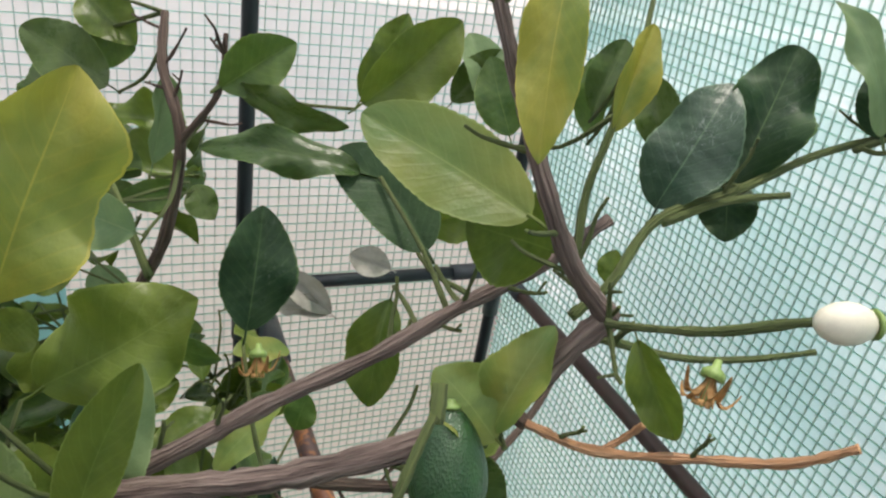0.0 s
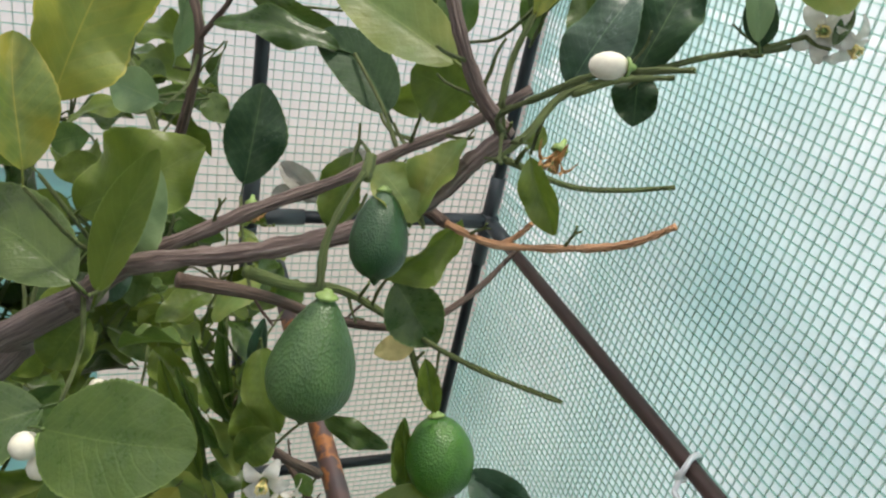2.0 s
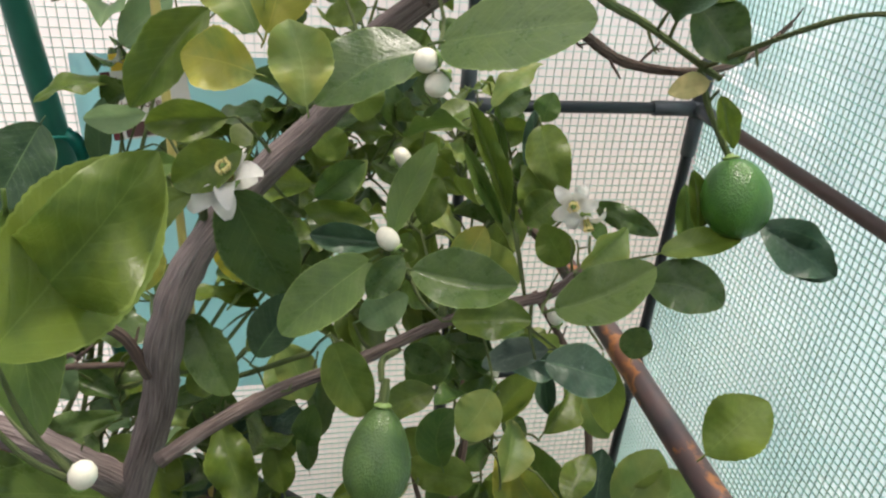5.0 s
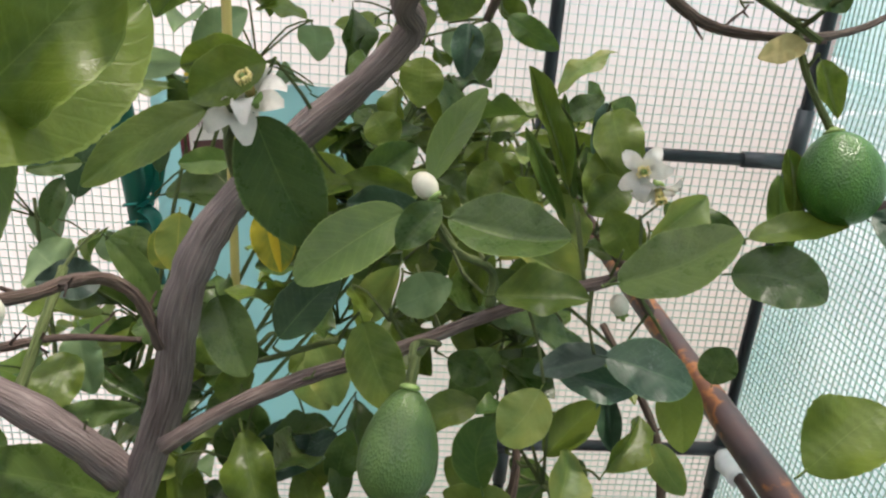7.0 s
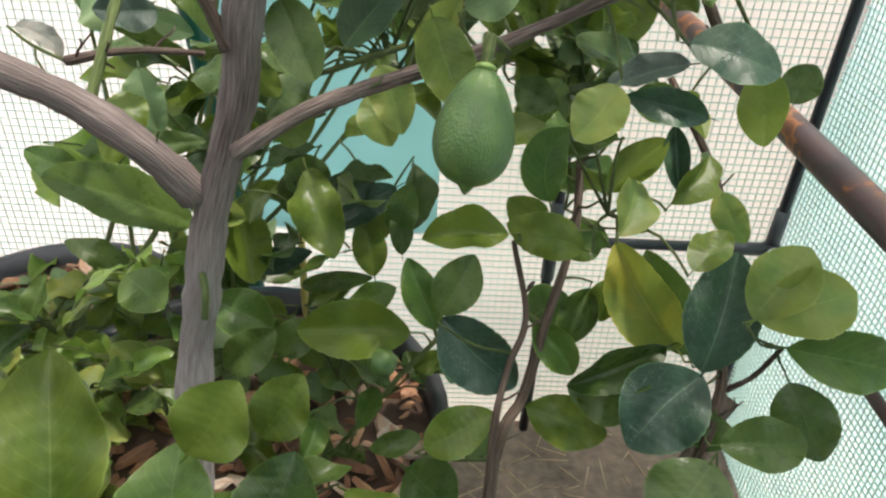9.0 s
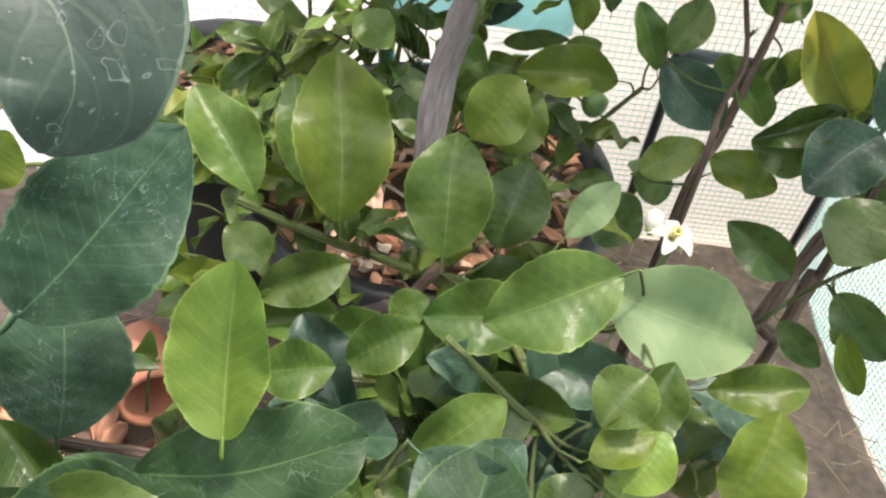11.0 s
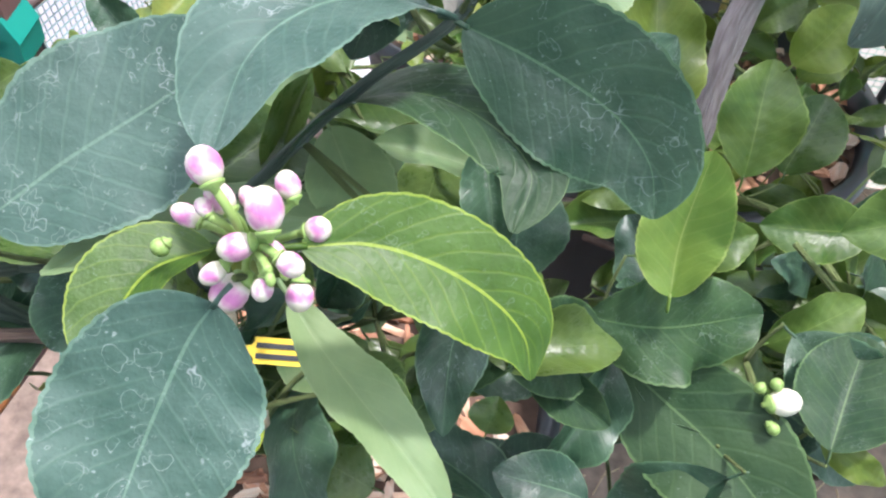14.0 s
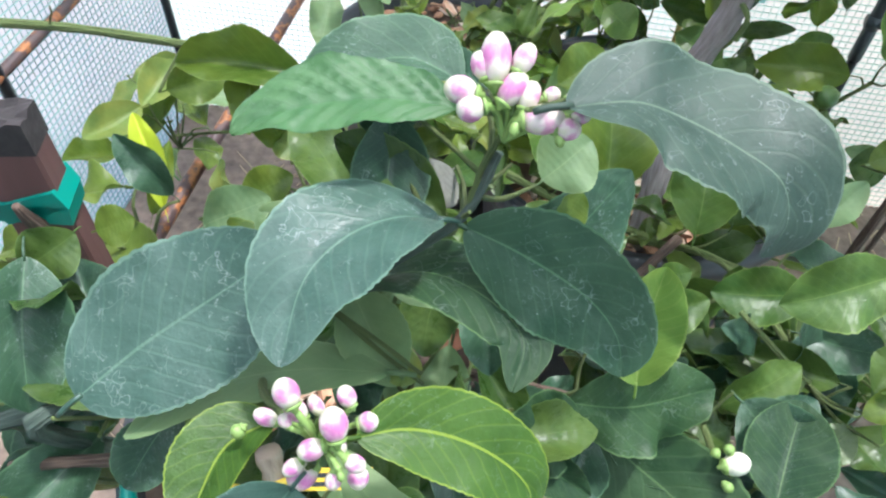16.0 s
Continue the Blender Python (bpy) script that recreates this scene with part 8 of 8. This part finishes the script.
spray(bud_bush, (-0.598, -0.162, 0.725), (0.05, 0.05, 0.03), 7, 0.065, "ms", 252, up=1.0)
spray(bud_bush, (-0.443, -0.172, 0.748), (0.05, 0.05, 0.03), 7, 0.065, "bd", 253, up=1.0)
spray(bud_bush, (-0.631, -0.280, 0.655), (0.05, 0.05, 0.03), 7, 0.065, "sm", 254, up=1.0)
spray(side_bush, (-0.048, 0.570, 0.955), (0.05, 0.05, 0.05), 12, 0.065, "md", 255)
spray(side_bush, (-0.070, 0.507, 0.936), (0.05, 0.05, 0.05), 6, 0.065, "md", 256)
spray(side_bush, (0.067, 0.549, 0.909), (0.05, 0.05, 0.05), 10, 0.065, "md", 257)
spray(side_bush, (-0.033, 0.469, 0.901), (0.05, 0.05, 0.05), 5, 0.065, "dm", 258)
spray(side_bush, (-0.012, 0.344, 0.914), (0.05, 0.05, 0.05), 5, 0.065, "ml", 259)
spray(side_bush, (0.060, 0.423, 0.853), (0.05, 0.05, 0.05), 6, 0.065, "md", 260)
spray(side_bush, (-0.044, 0.472, 0.890), (0.05, 0.05, 0.05), 4, 0.065, "dm", 261)
spray(side_bush, (0.007, 0.406, 0.905), (0.05, 0.05, 0.05), 5, 0.065, "md", 262)
spray(side_bush, (-0.106, 0.359, 0.822), (0.05, 0.05, 0.05), 8, 0.065, "dm", 263)
spray(side_bush, (0.030, 0.310, 0.839), (0.05, 0.05, 0.05), 10, 0.065, "dm", 264)
spray(side_bush, (-0.115, 0.366, 0.827), (0.05, 0.05, 0.05), 10, 0.065, "dm", 265)
spray(side_bush, (-0.268, 0.360, 0.746), (0.05, 0.05, 0.05), 10, 0.065, "dm", 266)
spray(side_bush, (-0.043, 0.372, 0.871), (0.05, 0.05, 0.05), 4, 0.065, "m", 267)
spray(side_bush, (-0.126, 0.391, 0.665), (0.05, 0.05, 0.05), 5, 0.065, "dm", 268)
spray(side_bush, (-0.274, 0.380, 0.714), (0.05, 0.05, 0.05), 5, 0.065, "ml", 269)
spray(side_bush, (-0.347, 0.391, 0.569), (0.05, 0.05, 0.05), 6, 0.065, "le", 270)
spray(side_bush, (-0.175, 0.317, 0.712), (0.05, 0.05, 0.05), 8, 0.065, "dm", 271)
spray(side_bush, (0.016, 0.546, 1.082), (0.05, 0.05, 0.05), 8, 0.065, "md", 272)
spray(side_bush, (-0.069, 0.631, 1.046), (0.05, 0.05, 0.05), 8, 0.065, "md", 273)
# paler leaf tones on the left sprays stand in for sun on them
spray(side_bush, (-0.433, 0.369, 0.528), (0.05, 0.05, 0.03), 9, 0.05, "lme", 274, up=0.8)
spray(side_bush, (-0.415, 0.286, 0.508), (0.05, 0.05, 0.03), 9, 0.05, "leb", 275, up=0.8)
spray(side_bush, (-0.355, 0.321, 0.531), (0.05, 0.05, 0.03), 8, 0.05, "le", 276, up=0.8)
spray(side_bush, (-0.351, 0.242, 0.517), (0.05, 0.05, 0.03), 8, 0.05, "mml", 277, up=0.8)
spray(side_bush, (-0.230, 0.329, 0.514), (0.05, 0.05, 0.03), 6, 0.05, "md", 278, up=0.8)
spray(side_bush, (-0.181, 0.397, 0.514), (0.05, 0.05, 0.03), 5, 0.05, "dm", 279, up=0.8)
spray(side_bush, (-0.460, 0.327, 0.469), (0.05, 0.05, 0.03), 9, 0.05, "leb", 280, up=0.8)
spray(side_bush, (-0.505, 0.466, 0.468), (0.05, 0.05, 0.03), 9, 0.05, "lem", 281, up=0.8)
spray(side_bush, (-0.430, 0.589, 0.453), (0.05, 0.05, 0.03), 8, 0.05, "le", 282, up=0.8)
spray(side_bush, (-0.172, 0.394, 0.517), (0.05, 0.05, 0.03), 8, 0.05, "mdl", 283, up=0.8)
spray(side_bush, (-0.120, 0.320, 0.499), (0.05, 0.05, 0.03), 6, 0.05, "md", 284, up=0.8)
spray(side_bush, (-0.409, 0.224, 0.478), (0.05, 0.05, 0.03), 7, 0.05, "ml", 285, up=0.8)
spray(low_bush, (-0.446, 0.128, 0.551), (0.05, 0.05, 0.03), 7, 0.055, "nm", 286, up=0.9)
spray(low_bush, (-0.437, 0.060, 0.552), (0.05, 0.05, 0.03), 7, 0.055, "nm", 287, up=0.9)
spray(low_bush, (-0.436, 0.204, 0.544), (0.05, 0.05, 0.03), 7, 0.055, "nml", 288, up=0.9)
spray(low_bush, (-0.524, 0.231, 0.512), (0.05, 0.05, 0.03), 6, 0.055, "nm", 289, up=0.9)
spray(low_bush, (-0.301, 0.328, 0.560), (0.022, 0.022, 0.012), 3, 0.05, "nm", 300, up=0.9)
spray(low_bush, (-0.284, 0.235, 0.550), (0.022, 0.022, 0.012), 3, 0.05, "d", 301, up=0.9)
spray(low_bush, (-0.172, 0.253, 0.540), (0.022, 0.022, 0.012), 4, 0.05, "dnm", 302, up=0.9)
spray(low_bush, (-0.138, 0.227, 0.530), (0.022, 0.022, 0.012), 3, 0.05, "dn", 303, up=0.9)
spray(low_bush, (-0.290, 0.107, 0.530), (0.022, 0.022, 0.012), 3, 0.05, "d", 304, up=0.9)
spray(low_bush, (-0.324, 0.156, 0.540), (0.022, 0.022, 0.012), 4, 0.05, "dn", 305, up=0.9)
spray(low_bush, (-0.190, 0.319, 0.580), (0.022, 0.022, 0.012), 3, 0.05, "nm", 306, up=0.9)
spray(low_bush, (-0.360, 0.242, 0.560), (0.022, 0.022, 0.012), 4, 0.05, "dnm", 307, up=0.9)
spray(low_bush, (-0.331, 0.328, 0.600), (0.022, 0.022, 0.012), 3, 0.05, "nm", 308, up=0.9)
spray(low_bush, (-0.153, 0.286, 0.560), (0.022, 0.022, 0.012), 3, 0.05, "dn", 309, up=0.9)
spray(low_bush, (-0.404, 0.186, 0.530), (0.022, 0.022, 0.012), 4, 0.05, "nm", 310, up=0.9)
spray(low_bush, (-0.349, 0.108, 0.520), (0.022, 0.022, 0.012), 3, 0.05, "dnm", 311, up=0.9)
spray(low_bush, (-0.241, 0.154, 0.500), (0.022, 0.022, 0.012), 4, 0.05, "nm", 312, up=0.9)
spray(low_bush, (-0.415, 0.230, 0.560), (0.022, 0.022, 0.012), 4, 0.05, "dn", 313, up=0.9)
spray(low_bush, (-0.406, 0.312, 0.580), (0.022, 0.022, 0.012), 4, 0.05, "d", 314, up=0.9)
garden_stake((-0.334, 0.807, 0.000), (-0.396, 0.550, 1.500), 0.0145, STAKE_GREEN, "green plastic-coated garden stake standing in a pot")
garden_stake((-0.218, 0.500, 0.300), (-0.218, 0.500, 1.080), 0.0045, BAMBOO, "thin yellow plant cane standing in a pot")
plant_label((-0.262, 0.644, 0.897), 0.088, 0.074)
leaf_stalks(lemon_tree, 0.075, 200)
leaf_stalks(bud_bush, 0.06, 60)
leaf_stalks(low_bush, 0.06, 70)

# ---- pots, stake, ties ----
pot((-0.255, 0.31, 0.0), 0.20, 0.155, 0.47, "large black plastic nursery pot full of bark mulch", 0.94, 290, 11)
pot((-0.52, -0.12, 0.0), 0.185, 0.14, 0.43, "black plastic nursery pot with dry soil and bark chips", 0.93, 220, 12)
pot((-0.55, 0.53, 0.0), 0.17, 0.13, 0.40, "black plastic nursery pot behind the lemon tree", 0.93, 180, 13)

stake = thing("wooden_stake", (-0.614, -0.196, 0.40), "weathered redwood stake with a charred sawn end and green tape", "stake", "plant stakes")
turn = Matrix.Translation((-0.614, -0.196, -0.024)) @ Euler((0, 0, radians(14))).to_matrix().to_4x4()
bm = box(bmesh.new(), (-0.015, -0.009, 0.30), (0.015, 0.009, 0.852))
bmesh.ops.bevel(bm, geom=bm.edges[:], offset=0.0015, segments=1, affect="EDGES")
placed(part("board", bm, REDWOOD, stake, smooth=False), turn)
bm = box(bmesh.new(), (-0.0152, -0.0092, 0.848), (0.0152, 0.0092, 0.864))
bmesh.ops.subdivide_edges(bm, edges=bm.edges[:], cuts=4, use_grid_fill=True)
for v in bm.verts:
    if v.co.z > 0.86:
        v.co.z += 0.004 * noise.noise(v.co * 300) + 0.12 * v.co.x
placed(part("sawn_end", bm, ENDGRAIN, stake, smooth=False), turn)
bm = bmesh.new()
for z, tilt in ((0.812, 0.12), (0.816, -0.3)):
    box(bm, (-0.0168, -0.0108, z - 0.006), (0.0168, 0.0108, z + 0.006), Matrix.Translation((0, 0, z)) @ Matrix.Rotation(tilt, 4, "Y") @ Matrix.Translation((0, 0, -z)))
placed(part("tape", bm, TAPE, stake, smooth=False), turn)
placed(part("twig_stub", tube([(0.002, -0.008, 0.795), (0.001, -0.015, 0.812), (0.0, -0.018, 0.826)], 0.0055, 0.002, 8, 3), BROWN, stake), turn)
placed(part("tape_tail", tube([(0.012, -0.012, 0.62), (0.03, -0.02, 0.6), (0.025, -0.026, 0.54), (0.034, -0.02, 0.5)], 0.006, 0.004, 6, 5), TAPE, stake), turn)

tie((RIGHT, 0.253, MID), 0.0135, ((-0.014, -0.006, -0.022), (-0.014, -0.02, -0.024), (-0.013, -0.004, -0.055), (-0.013, 0.012, -0.104)))
bm = tube([(RIGHT, 0.722, LOW), (RIGHT - 0.002, 0.70, LOW - 0.001), (RIGHT, 0.672, LOW)], 0.018, 0.0145, 16, 5, 0.14, 8)
tagged(part("tube_sleeve", bm, WHITE), "white plastic sleeve on the lower side tube", "tube sleeve")
bm = bmesh.new()
bmesh.ops.create_grid(bm, x_segments=14, y_segments=14, size=0.5)
for v in bm.verts:
    x, z = v.co.x, v.co.y
    v.co = Vector((-0.21 + x * 0.30, 0.722 + 0.006 * noise.noise(Vector((x * 4, z * 4, 2))), 0.68 + z * 0.50))
bmesh.ops.solidify(bm, geom=bm.faces[:], thickness=0.002)
tagged(part("plastic_sheet", bm, film_material("turquoise_sheet", (0.55, 0.85, 0.87), 0.1)), "pale turquoise plastic sheet hanging against the rear wall", "plastic sheet")
bm = lathe([(0.006, 0.0), (0.03, 0.0), (0.036, 0.05), (0.04, 0.11), (0.044, 0.112), (0.044, 0.128), (0.037, 0.128), (0.03, 0.02)], 24)
bmesh.ops.transform(bm, matrix=Matrix.Translation((-0.47, 0.04, 0.455)) @ Euler((radians(80), 0, radians(30))).to_matrix().to_4x4() @ Matrix.Scale(0.6, 4), verts=bm.verts)
tagged(part("terracotta_pot", bm, TERRA), "small terracotta pot lying on the bark mulch", "flower pot")
